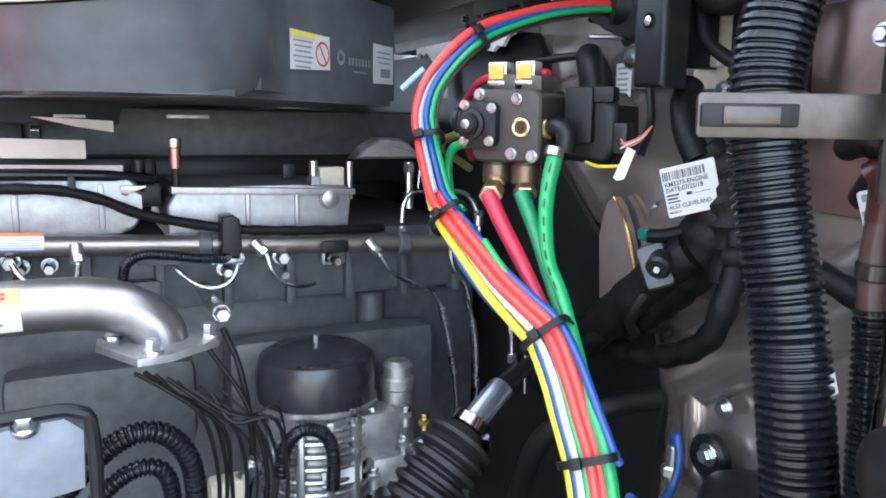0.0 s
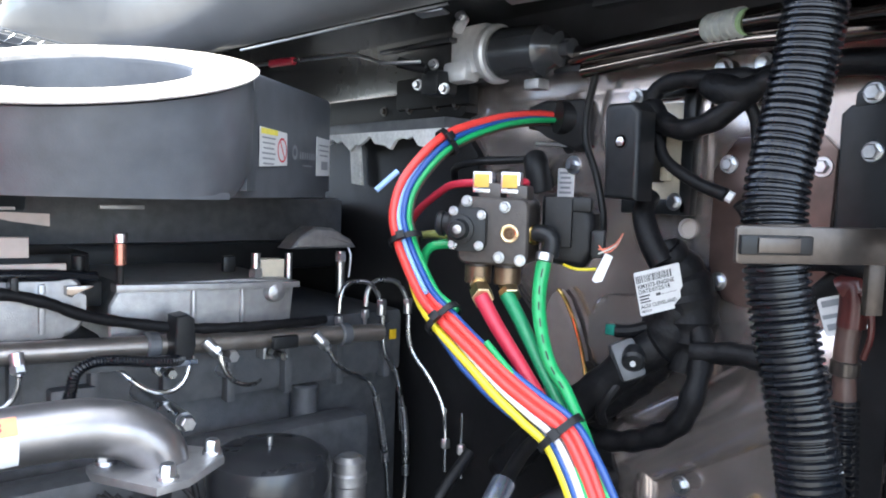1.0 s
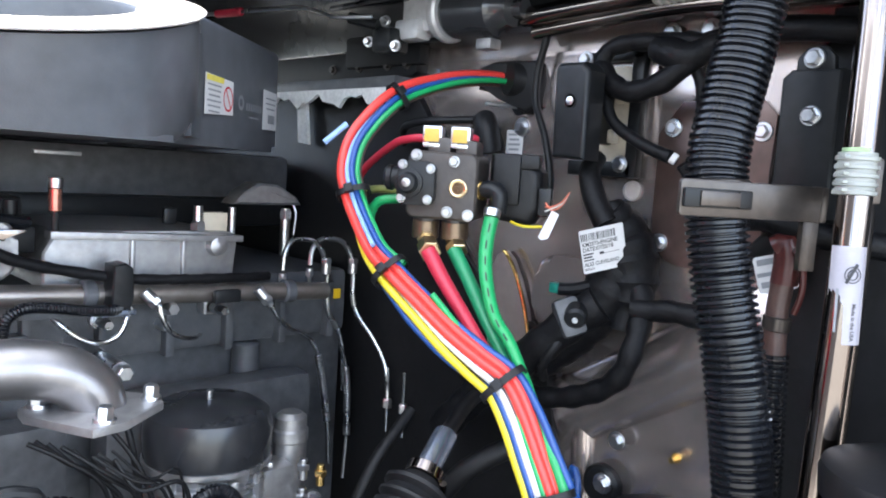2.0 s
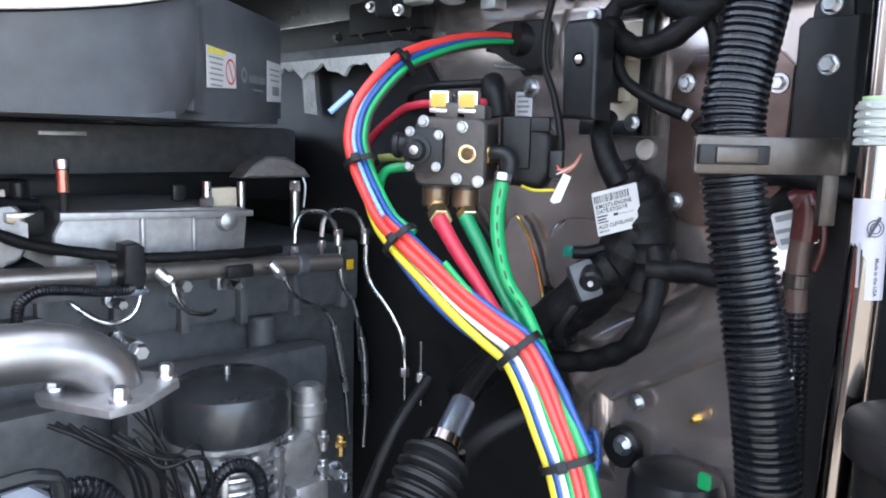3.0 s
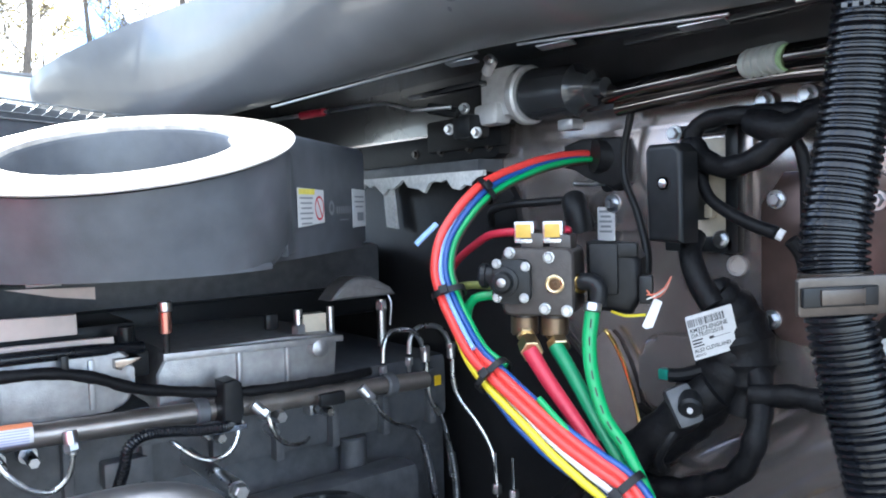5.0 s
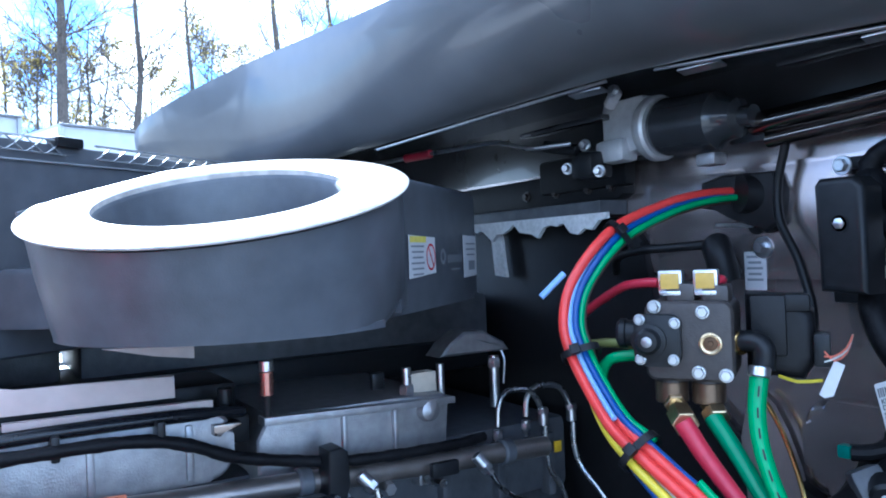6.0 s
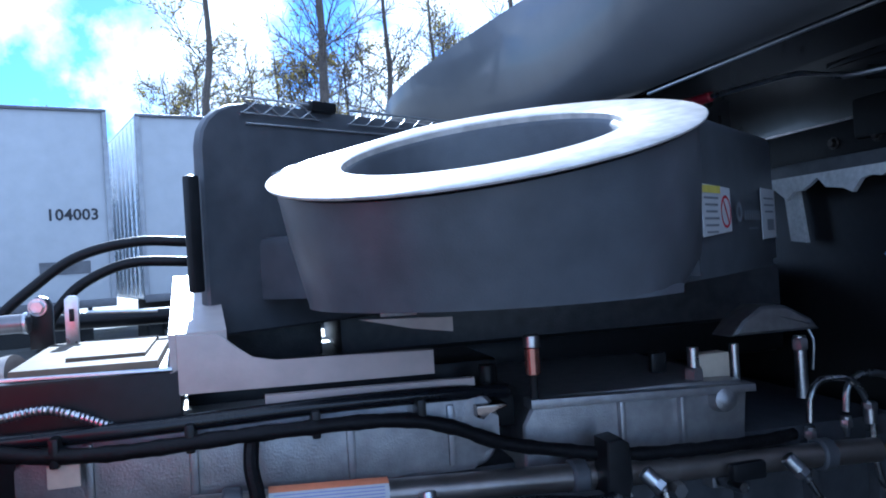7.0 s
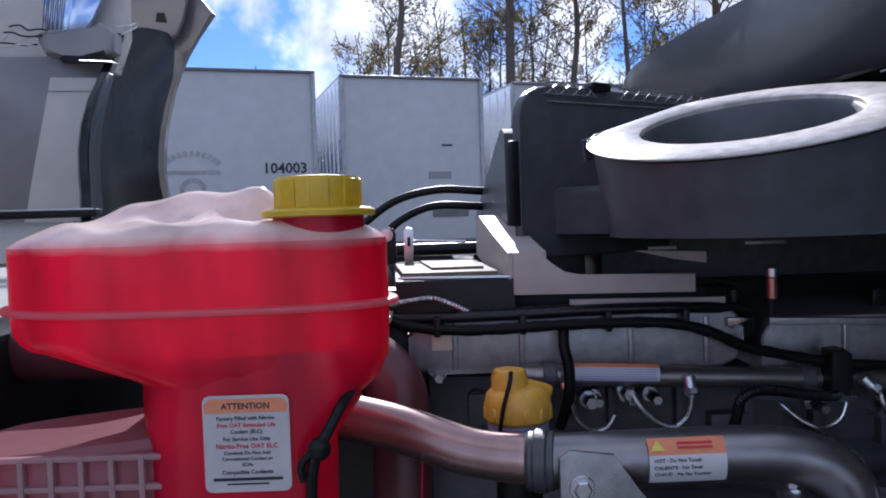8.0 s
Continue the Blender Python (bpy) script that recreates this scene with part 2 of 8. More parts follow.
TIEBLACK = material("black_nylon_tie", (0.008, 0.008, 0.009), 0.4, 0, 0.2, 60, spec=0.25)
TAN = material("tan_moulded_plastic", (0.14, 0.115, 0.085), 0.7, 0, 0.2, 25, 0.1, 300, spec=0.2)
PALEGREEN = material("pale_green_foam", (0.26, 0.38, 0.20), 0.7)
PLATEBLUE = material("blue_grey_painted_plate", (0.17, 0.19, 0.23), 0.4, 0.2, 0.2, 20, 0.1, 200)
REDLENS = material("red_plastic_fitting", (0.60, 0.16, 0.10), 0.3, 0, 0.1, 60)

# ---- mesh tools ----
ORIGIN = {}
ID = Matrix.Identity(4)
FW = Matrix(((0, 0, -1, 0.645), (-1, 0, 0, 0), (0, 1, 0, 0), (0, 0, 0, 1)))       # (u, v, w) on the firewall: u = -Y, v up, w out of it
EN = Matrix(((1, 0, 0, 0), (0, 0, -1, 1.0), (0, 1, 0, 0), (0, 0, 0, 1)))          # (u, v, w) on the engine's flank: u = X, v up, w out of it


def facing(origin, u, v):
    """A frame with its x along u, y near v, z out of the surface."""
    u, v = Vector(u).normalized(), Vector(v)
    w = u.cross(v).normalized()
    v = w.cross(u)
    m = Matrix((u, v, w)).transposed().to_4x4()
    m.translation = origin
    return m


def thing(name, at, label, category, group="", kind=""):
    ob = new(name)
    ob.empty_display_size = 0.02
    ob.location = at
    ORIGIN[ob] = Vector(at)
    return tagged(ob, label, category, group, kind)


def mesh_of(name, bm, mats, at):
    bmesh.ops.translate(bm, vec=-Vector(at), verts=bm.verts)
    bm.normal_update()
    for e in bm.edges:
        if len(e.link_faces) == 2 and e.calc_face_angle(0) > 0.62:
            e.smooth = False
    for f in bm.faces:
        f.smooth = True
    me = bpy.data.meshes.new(name)
    bm.to_mesh(me)
    bm.free()
    for m in mats if isinstance(mats, (list, tuple)) else (mats,):
        me.materials.append(m)
    return me


def part(name, bm, mat, parent, label=""):
    """One mesh object under a thing or a part; bm is in world metres."""
    at = ORIGIN[parent]
    ob = new(name, mesh_of(name, bm, mat, at))
    ob.parent = parent
    ORIGIN[ob] = at
    return tagged(ob, label)


def solo(name, bm, mat, label, category, group="", kind="", at=None):
    """A thing of a single mesh, with its origin at its base."""
    if at is None:
        pts = [v.co for v in bm.verts]
        at = Vector((sum(p.x for p in pts) / len(pts), sum(p.y for p in pts) / len(pts), min(p.z for p in pts)))
    ob = new(name, mesh_of(name, bm, mat, at))
    ob.location = at
    ORIGIN[ob] = Vector(at)
    return tagged(ob, label, category, group, kind)


def B():
    return bmesh.new()


def box(bm, c, s, bevel=0.0, m=ID, seg=2):
    made = bmesh.ops.create_cube(bm, size=1, matrix=m @ Matrix.Translation(c) @ Matrix.Diagonal((*s, 1)))["verts"]
    if bevel:
        edges = list({e for v in made for e in v.link_edges})
        bmesh.ops.bevel(bm, geom=edges, offset=bevel, segments=seg, affect="EDGES", profile=0.6)
    return bm


def prism(bm, poly, w0, w1, m=ID, bevel=0.0, seg=2):
    """A flat outline in (u, v), from depth w0 to w1."""
    low = [bm.verts.new(m @ Vector((u, v, w0))) for u, v in poly]
    top = [bm.verts.new(m @ Vector((u, v, w1))) for u, v in poly]
    k = len(poly)
    area = sum(poly[i][0] * poly[(i + 1) % k][1] - poly[(i + 1) % k][0] * poly[i][1] for i in range(k))
    if (area > 0) != (w1 > w0):
        low, top = low[::-1], top[::-1]
    bm.faces.new(low[::-1])
    cap = bm.faces.new(top)
    for i in range(k):
        bm.faces.new((low[i], low[(i + 1) % k], top[(i + 1) % k], top[i]))
    if bevel:
        bmesh.ops.bevel(bm, geom=list(cap.edges), offset=bevel, segments=seg, affect="EDGES", profile=0.6)
    return bm


def rounded(w, h, r, k=4, cx=0.0, cy=0.0):
    """The outline of a rounded rectangle."""
    out = []
    for sx, sy, a0 in ((1, 1, 0), (-1, 1, 90), (-1, -1, 180), (1, -1, 270)):
        for i in range(k + 1):
            a = radians(a0 + 90 * i / k)
            out.append((cx + sx * (w / 2 - r) + r * math.cos(a), cy + sy * (h / 2 - r) + r * math.sin(a)))
    return out


def along(p0, p1):
    d = Vector(p1) - Vector(p0)
    m = d.to_track_quat("Z", "Y").to_matrix().to_4x4()
    m.translation = p0
    return m, d.length


def lathe(bm, m, profile, seg=24, close=True):
    """Turns a profile of (radius, height) about m's z axis."""
    rings = []
    for r, h in profile:
        rings.append([bm.verts.new(m @ Vector((r * math.cos(2 * math.pi * i / seg), r * math.sin(2 * math.pi * i / seg), h))) for i in range(seg)])
    for a, b in zip(rings, rings[1:]):
        for i in range(seg):
            bm.faces.new((a[i], a[(i + 1) % seg], b[(i + 1) % seg], b[i]))
    if close:
        bm.faces.new(rings[0][::-1])
        bm.faces.new(rings[-1])
    return bm


def rod(bm, p0, p1, r, r1=None, seg=18, bevel=0.0):
    m, d = along(p0, p1)
    r1 = r if r1 is None else r1
    b = bevel
    prof = [(r, 0), (r1, d)] if not b else [(r - b, 0), (r, b), (r1, d - b), (r1 - b, d)]
    return lathe(bm, m, prof, seg)


def smooth_path(points, step=0.006):
    """A Catmull-Rom line through the points."""
    p = [Vector(q) for q in points]
    p = [2 * p[0] - p[1]] + p + [2 * p[-1] - p[-2]]
    out = []
    for a, b, c, d in zip(p, p[1:], p[2:], p[3:]):
        k = max(2, int((c - b).length / step))
        for i in range(k):
            t = i / k
            out.append(0.5 * (2 * b + (c - a) * t + (2 * a - 5 * b + 4 * c - d) * t * t + (3 * b - a - 3 * c + d) * t**3))
    out.append(p[-2])
    return out


def sweep(bm, line, radius, seg=10):
    """A round section along a line; radius is a number or a function of the length run."""
    up, run, rings = Vector((0.3, 0.5, 0.81)), 0.0, []
    for i, p in enumerate(line):
        t = (line[min(i + 1, len(line) - 1)] - line[max(i - 1, 0)]).normalized()
        a = t.cross(up)
        if a.length < 0.1:
            a = t.cross(Vector((1, 0, 0)))
        a.normalize()
        b = t.cross(a)
        up = a.cross(t)
        if i:
            run += (p - line[i - 1]).length
        r = radius(run) if callable(radius) else radius
        rings.append([bm.verts.new(p + r * (math.cos(2 * math.pi * k / seg) * a + math.sin(2 * math.pi * k / seg) * b)) for k in range(seg)])
    for r0, r1 in zip(rings, rings[1:]):
        for k in range(seg):
            bm.faces.new((r0[k], r0[(k + 1) % seg], r1[(k + 1) % seg], r1[k]))
    bm.faces.new(rings[0][::-1])
    bm.faces.new(rings[-1])
    return bm


def hose(bm, points, r, seg=10, step=0.007):
    return sweep(bm, smooth_path(points, step), r, seg)


def ribbed(bm, points, r, pitch, depth, seg=20):
    """A corrugated hose: rounded ribs along a smooth line."""
    def radius(s):
        f = (s / pitch) % 1.0
        return r if 0.12 < f < 0.62 else r - depth * (1.0 if 0.70 < f < 0.98 else 0.55)
    return sweep(bm, smooth_path(points, pitch / 7), radius, seg)


def hexbolt(bm, p, d, r, h, washer=0.0):
    """A hexagon head on p, out along d, with a flange."""
    m, _ = along(p, Vector(p) + Vector(d))
    if washer:
        lathe(bm, m, [(washer, 0), (washer, h * 0.22), (washer * 0.94, h * 0.3)], 20)
    lathe(bm, m, [(r, h * 0.25), (r, h * 0.85), (r * 0.82, h)], 6)
    return bm


def text_mesh(body, size, m, mat, parent, name="lettering", align="LEFT"):
    """Printed words, slightly proud of their label."""
    cu = bpy.data.curves.new(name, "FONT")
    cu.body, cu.size, cu.align_x, cu.align_y, cu.resolution_u = body, size, align, "CENTER", 2
    cu.offset = 0.022 * size
    tmp = bpy.data.objects.new(name, cu)
    me = bpy.data.meshes.new_from_object(tmp)
    bpy.data.objects.remove(tmp)
    me.transform(m)
    me.transform(Matrix.Translation(-ORIGIN[parent]))
    me.materials.append(mat)
    ob = new(name, me)
    ob.parent = parent
    ORIGIN[ob] = ORIGIN[parent]
    return ob


def bars(bm, m, spots, w=0.0006):
    """Plain print bars: (u, v, width, height) on m."""
    for u, v, a, b in spots:
        q = [bm.verts.new(m @ Vector((u + x * a / 2, v + y * b / 2, w))) for x, y in ((-1, -1), (1, -1), (1, 1), (-1, 1))]
        bm.faces.new(q)
    return bm

# ---- ground ----
bm = B()
bmesh.ops.create_grid(bm, x_segments=40, y_segments=40, size=400)
solo("ground", bm, ASPHALT, "pale concrete yard under the parked vehicles", "ground", kind="structure", at=(0, 0, 0))

# ---- firewall ----
wall = thing("wall_firewall", (0.655, 0.5, 0.75), "bare grey-brown sheet metal firewall of a truck cab", "wall", kind="structure")
bm = B()
box(bm, (-0.70, 1.28, -0.011), (2.2, 1.06, 0.02), 0, FW)
part("sheet", bm, FIREWALL, wall)
bm = B()
prism(bm, rounded(0.17, 0.10, 0.03, 6, -0.63, 1.475), 0, 0.012, FW, 0.011, 5)
part("pressed_panel", bm, FIREWALL, wall)
bm = B()
prism(bm, rounded(0.36, 0.13, 0.02, 5, -0.745, 1.715), 0, 0.006, FW, 0.005, 3)
part("pressed_panel", bm, FIREWALL, wall)
# the flange's black stands in for shade under the motor and tubes
bm = B()
prism(bm, [(-0.95, 1.803), (0.1, 1.803), (0.1, 1.820), (-0.95, 1.820)], -0.02, 0.030, FW, 0.004, 2)
part("top_flange", bm, DARKCOWL, wall, "top flange in black for the shade under the wiper motor")
def swage(p, q, r, proud):
    """A half-round stiffening bulge pressed along p to q (u, v), with run-out ends."""
    bm, p, q = B(), Vector(p), Vector(q)
    d = (q - p).normalized()
    side = Vector((-d.y, d.x))
    rows = []
    for i in range(33):
        f = i / 32
        fade = min(1.0, f / 0.16, (1 - f) / 0.16)
        fade = fade * fade * (3 - 2 * fade)
        row = []
        for k in range(17):
            a = math.pi * k / 16
            c = p.lerp(q, f) - side * (math.cos(a) * r)
            row.append(bm.verts.new(FW @ Vector((c.x, c.y, math.sin(a) ** 1.25 * proud * fade - 0.0008))))
        rows.append(row)
    for a, b in zip(rows, rows[1:]):
        for k in range(16):
            bm.faces.new((a[k], a[k + 1], b[k + 1], b[k]))
    bmesh.ops.recalc_face_normals(bm, faces=bm.faces)
    return bm


part("pressed_swage", swage((-0.71, 1.290), (-0.37, 1.510), 0.044, 0.015), FIREWALL, wall)
part("pressed_swage", swage((-0.632, 1.36), (-0.618, 1.20), 0.018, 0.012), FIREWALL, wall)
# ---- cowl over the firewall ----
# rails across the truck: (x, z) of each edge at stations in Y
Y_ST = (-0.35, 0.2, 0.48, 0.776, 0.93, 1.11, 1.3, 1.36, 1.42, 1.5, 1.56, 1.65, 1.71, 1.755, 1.775)
NOSE_X = np.array((0.400, 0.360, 0.340, 0.315, 0.298, 0.279, 0.256, 0.243, 0.222, 0.187, 0.158, 0.131, 0.129, 0.140, 0.165))
NOSE_Z = np.array((1.985, 1.983, 1.981, 1.980, 1.982, 1.988, 1.9955, 1.995, 1.989, 1.974, 1.960, 1.944, 1.931, 1.912, 1.890))
EDGE_X = np.array((0.480, 0.485, 0.482, 0.455, 0.405, 0.340, 0.314, 0.306, 0.297, 0.287, 0.280, 0.265, 0.252, 0.240, 0.230))
EDGE_Z = np.array((1.848, 1.850, 1.853, 1.872, 1.858, 1.838, 1.833, 1.831, 1.830, 1.831, 1.832, 1.837, 1.845, 1.856, 1.880))
RAILS = [
    ((1.050, 1.050, 1.050, 1.050, 1.050, 1.050, 1.050, 1.050, 1.050, 1.050, 1.050, 1.050, 1.050, 1.050, 1.050), (2.160, 2.170, 2.170, 2.170, 2.170, 2.170, 2.163, 2.161, 2.158, 2.150, 2.144, 2.120, 2.087, 2.030, 1.970)),
    ((0.620, 0.600, 0.590, 0.580, 0.570, 0.560, 0.534, 0.526, 0.516, 0.500, 0.488, 0.450, 0.405, 0.340, 0.240), (2.070, 2.075, 2.075, 2.070, 2.070, 2.060, 2.053, 2.051, 2.048, 2.040, 2.034, 2.015, 1.995, 1.970, 1.945)),
    (NOSE_X + 0.012, NOSE_Z + 0.0045),
]
for k in range(12):      # the lip rolls under in a quarter of an ellipse
    a = radians(90 * k / 11)
    RAILS.append((NOSE_X + (EDGE_X - NOSE_X) * (1 - math.cos(a)), NOSE_Z + (EDGE_Z - NOSE_Z) * math.sin(a)))
EDGE = len(RAILS) - 1
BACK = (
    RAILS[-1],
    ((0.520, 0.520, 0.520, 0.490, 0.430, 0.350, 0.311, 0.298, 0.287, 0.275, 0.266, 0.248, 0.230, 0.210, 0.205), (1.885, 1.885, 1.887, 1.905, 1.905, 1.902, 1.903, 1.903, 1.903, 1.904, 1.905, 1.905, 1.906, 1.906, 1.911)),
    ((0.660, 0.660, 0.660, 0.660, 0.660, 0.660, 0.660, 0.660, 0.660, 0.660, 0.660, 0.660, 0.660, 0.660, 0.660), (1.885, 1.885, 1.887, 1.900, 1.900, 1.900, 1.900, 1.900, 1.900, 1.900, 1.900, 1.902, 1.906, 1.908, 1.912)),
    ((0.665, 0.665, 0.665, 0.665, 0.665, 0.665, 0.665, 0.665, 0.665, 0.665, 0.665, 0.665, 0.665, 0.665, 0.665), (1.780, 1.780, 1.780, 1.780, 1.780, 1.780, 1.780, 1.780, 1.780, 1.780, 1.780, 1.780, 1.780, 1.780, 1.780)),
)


def loft(bm, rails):
    """A sheet through the rails, eased between their stations."""
    ys = np.linspace(-0.35, 1.775, 120)

    def eased(values):
        v = np.interp(ys, Y_ST, values)
        for _ in range(20):
            v[1:-1] = 0.25 * v[:-2] + 0.5 * v[1:-1] + 0.25 * v[2:]
        return v

    grid = [[bm.verts.new(q) for q in zip(eased(xs), ys, eased(zs))] for xs, zs in rails]
    for a, b in zip(grid, grid[1:]):
        for i in range(len(ys) - 1):
            bm.faces.new((a[i], a[i + 1], b[i + 1], b[i]))
    return bm


cowl = thing("cab_cowl", (0.6, 0.7, 1.78), "glossy dark grey cab cowl panel overhanging the firewall", "cowl", kind="structure")
bm = loft(B(), RAILS)
bmesh.ops.recalc_face_normals(bm, faces=bm.faces)
part("cowl_lip", bm, GREYCOWL, cowl)
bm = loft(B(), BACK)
part("cowl_recess", bm, DARKCOWL, cowl, "black recess under the cowl")
bm = B()
XZ = facing((0, 1.775, 0), (1, 0, 0), (0, 0, 1))
prism(bm, [(0.178, 1.880), (0.182, 1.893), (0.40, 1.975), (1.04, 2.05), (1.04, 1.35), (0.60, 1.35), (0.50, 1.80), (0.36, 1.86)], 0.0, 0.03, XZ, 0.006)
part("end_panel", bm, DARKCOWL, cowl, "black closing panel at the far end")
# folded sheet seams under the lip
for y0, y1 in ((1.12, 0.80), (0.745, 0.50), (0.44, 0.0)):
    line = [Vector((np.interp(y, Y_ST, RAILS[EDGE][0]) + 0.004, y, np.interp(y, Y_ST, RAILS[EDGE][1]) - 0.003)) for y in np.linspace(y0, y1, 24)]
    bm = sweep(B(), line, 0.0017, 8)
    part("folded_seam", bm, STEEL, cowl, "bright folded sheet edge")
line = [Vector((np.interp(y, Y_ST, RAILS[EDGE][0]) + 0.055, y, np.interp(y, Y_ST, RAILS[EDGE][1]) + 0.018)) for y in np.linspace(0.76, -0.1, 24)]
part("inner_seam", sweep(B(), line, 0.0018, 8), STEEL, cowl)
for y in (0.83, 0.70, 0.53):
    x, z = np.interp(y, Y_ST, RAILS[EDGE][0]), np.interp(y, Y_ST, RAILS[EDGE][1])
    bm = box(B(), (0, 0, 0), (0.014, 0.045, 0.0025), 0.001, pose(x + 0.014, y, z - 0.007, 0, 12, 8))
    part("seam_tab", bm, STEEL, cowl)
for y0, y1, x, z in ((1.10, 0.93, 0.575, 1.86), (0.7, 0.3, 0.60, 1.875), (1.3, 1.05, 0.45, 1.895)):
    bm = box(B(), (x, (y0 + y1) / 2, z), (0.02, abs(y1 - y0), 0.008), 0.003)
    part("stiffening_rib", bm, DARKCOWL, cowl)

# the cab behind the cowl, plain, which shades the bay from the rear
cab = thing("cab_body", (1.7, 0.75, 1.0), "plain dark truck cab body behind the cowl", "cab", kind="structure")
part("cab_shell", box(B(), (1.85, 0.75, 2.1), (1.6, 2.35, 2.2), 0.12, ID, 4), DARKCOWL, cab)
part("cab_floor", box(B(), (1.75, 0.75, 0.93), (2.0, 2.2, 0.12), 0.02), BLACK, cab)

# ---- engine ----
engine = thing("engine_block", (0.1, 1.3, 0.7), "black painted diesel engine with cast aluminium covers", "engine")
bm = B()
box(bm, (0.12, 1.33, 1.06), (0.98, 0.50, 0.66), 0.02)
part("block", bm, ENGINE, engine)
bm = B()
box(bm, (0.11, 1.30, 1.41), (0.96, 0.50, 0.10), 0.012)
head = part("cylinder_head", bm, ENGINE, engine)
for x in np.arange(-0.3, 0.58, 0.085):
    part("head_rib", box(B(), (x, 1.045, 1.40), (0.012, 0.02, 0.085), 0.003), ENGINE, head)
# front half of the valve cover, ribbed and higher
bm = prism(B(), rounded(0.40, 0.07, 0.025, 6, -0.095, 1.507), -0.2, 0.0, EN, 0.008, 3)
vc = part("valve_cover", bm, CAST, engine, "dull cast aluminium valve cover")
for u in (-0.24, -0.16, -0.03, 0.06):
    part("cover_rib", box(B(), (u, 1.505, 0.0), (0.007, 0.055, 0.008), 0.002, EN), CAST, vc)
bm = prism(B(), [(0.135, 1.452), (0.365, 1.441), (0.372, 1.448), (0.378, 1.512), (0.372, 1.521), (0.30, 1.524), (0.15, 1.526), (0.135, 1.50)], -0.25, -0.02, EN, 0.006, 3)
vc = part("valve_cover", bm, CAST, engine, "dull cast aluminium valve cover")
for u in (0.235, 0.30):
    part("cover_rib", box(B(), (u, 1.49, -0.017), (0.006, 0.06, 0.008), 0.002, EN), CAST, vc)
part("cover_rail", prism(B(), [(0.14, 1.517), (0.38, 1.510), (0.38, 1.518), (0.14, 1.526)], -0.03, -0.008, EN, 0.002), CAST, vc)
part("cover_boss", lathe(B(), EN @ Matrix.Translation((0.345, 1.505, -0.02)), [(0.014, 0), (0.012, 0.012), (0.004, 0.016)], 16), CAST, vc)
bm = B()
box(bm, (0.15, 1.47, 1.53), (0.90, 0.45, 0.05), 0.012)
box(bm, (-0.02, 1.13, 1.545), (0.30, 0.12, 0.03), 0.008)
part("top_cover", bm, BLACK, engine, "black plastic top cover")
for u, v, w in ((-0.07, 1.432, 0.0), (-0.03, 1.433, 0.0), (0.0, 1.433, 0.0), (0.35, 1.42, 0.0), (0.205, 1.413, -0.01), (-0.26, 1.47, 0.01), (0.285, 1.40, -0.03)):
    bm = hexbolt(B(), EN @ Vector((u, v, w - 0.045)), (0, -1, 0), 0.0068, 0.05, 0.0100)
    part("bolt", bm, STEEL, engine)
bm = hexbolt(B(), (0.178, 0.90, 1.387), (0, -1, 0), 0.009, 0.014, 0.0)
rod(bm, (0.178, 1.06, 1.387), (0.178, 0.90, 1.387), 0.010, seg=16)
part("stud", bm, STEEL, engine, "bright steel stud with a hexagon head")
# flat machined bosses and pads on the flank
for x, z, a, b in ((0.355, 1.425, 0.035, 0.03), (0.10, 1.39, 0.05, 0.03), (-0.2, 1.42, 0.05, 0.04)):
    bm = box(B(), (x, 1.045, z), (a, 0.03, b), 0.004)
    part("boss", bm, CAST if x in (0.355,) else ENGINE, engine)
for x in (0.42,):
    part("oil_pipe", rod(B(), (x, 1.06, 1.0), (x, 1.06, 1.36), 0.02, seg=12, bevel=0.003), ENGINE, engine)
part("side_casting", box(B(), (0.35, 1.03, 1.22), (0.3, 0.06, 0.2), 0.02), ENGINE, engine)
part("side_casting", box(B(), (0.05, 1.02, 1.25), (0.22, 0.06, 0.12), 0.02), ENGINE, engine)
part("heat_shield", box(B(), (0.30, 1.38, 1.585), (0.62, 0.24, 0.085), 0.012), ENGINE, engine)
part("heat_shield", box(B(), (-0.09, 1.36, 1.575), (0.12, 0.2, 0.075), 0.012), ENGINE, engine)

# plain dark sheets added above the chassis to block light from the ground
floor = thing("bounce_block_floor", (0.2, 0.4, 0.92), "plain black sheet added over the chassis to block ground light", "floor", kind="structure")
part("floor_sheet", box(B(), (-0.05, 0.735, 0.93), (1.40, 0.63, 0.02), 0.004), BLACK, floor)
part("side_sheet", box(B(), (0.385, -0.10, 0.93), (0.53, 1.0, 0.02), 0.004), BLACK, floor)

# plain dark sheet added on the far side, blocking sky in the gaps
part("far_sheet", prism(B(), [(-0.10, 0.9), (0.62, 0.9), (0.62, 1.66), (-0.02, 1.66), (-0.10, 1.60)], 0.0, 0.02, facing((0, 1.80, 0), (1, 0, 0), (0, 0, 1)), 0.006), BLACK, thing("sky_block_sheet", (0.2, 1.79, 0.9), "plain black sheet beyond the engine, added to block bright sky", "fender", kind="structure"))

# ---- fuel rail ----
RA, RB = Vector((-0.165, 0.985, 1.472)), Vector((0.515, 1.003, 1.4365))
rail = thing("fuel_rail", (0.15, 0.985, 1.45), "steel common rail tube along the engine's flank", "pipe")
bm = rod(B(), RA, RB, 0.0125, seg=24, bevel=0.002)
part("tube", bm, RAIL, rail)
for f in (0.05, 0.50, 0.90):
    bm = rod(B(), RA.lerp(RB, f - 0.012), RA.lerp(RB, f + 0.012), 0.0165, seg=24, bevel=0.002)
    part("collar", bm, ENGINE, rail)
LAB = facing(RA.lerp(RB, 0.1654) + Vector((0, 0, 0.002)), RB - RA, (0, 0, 1))


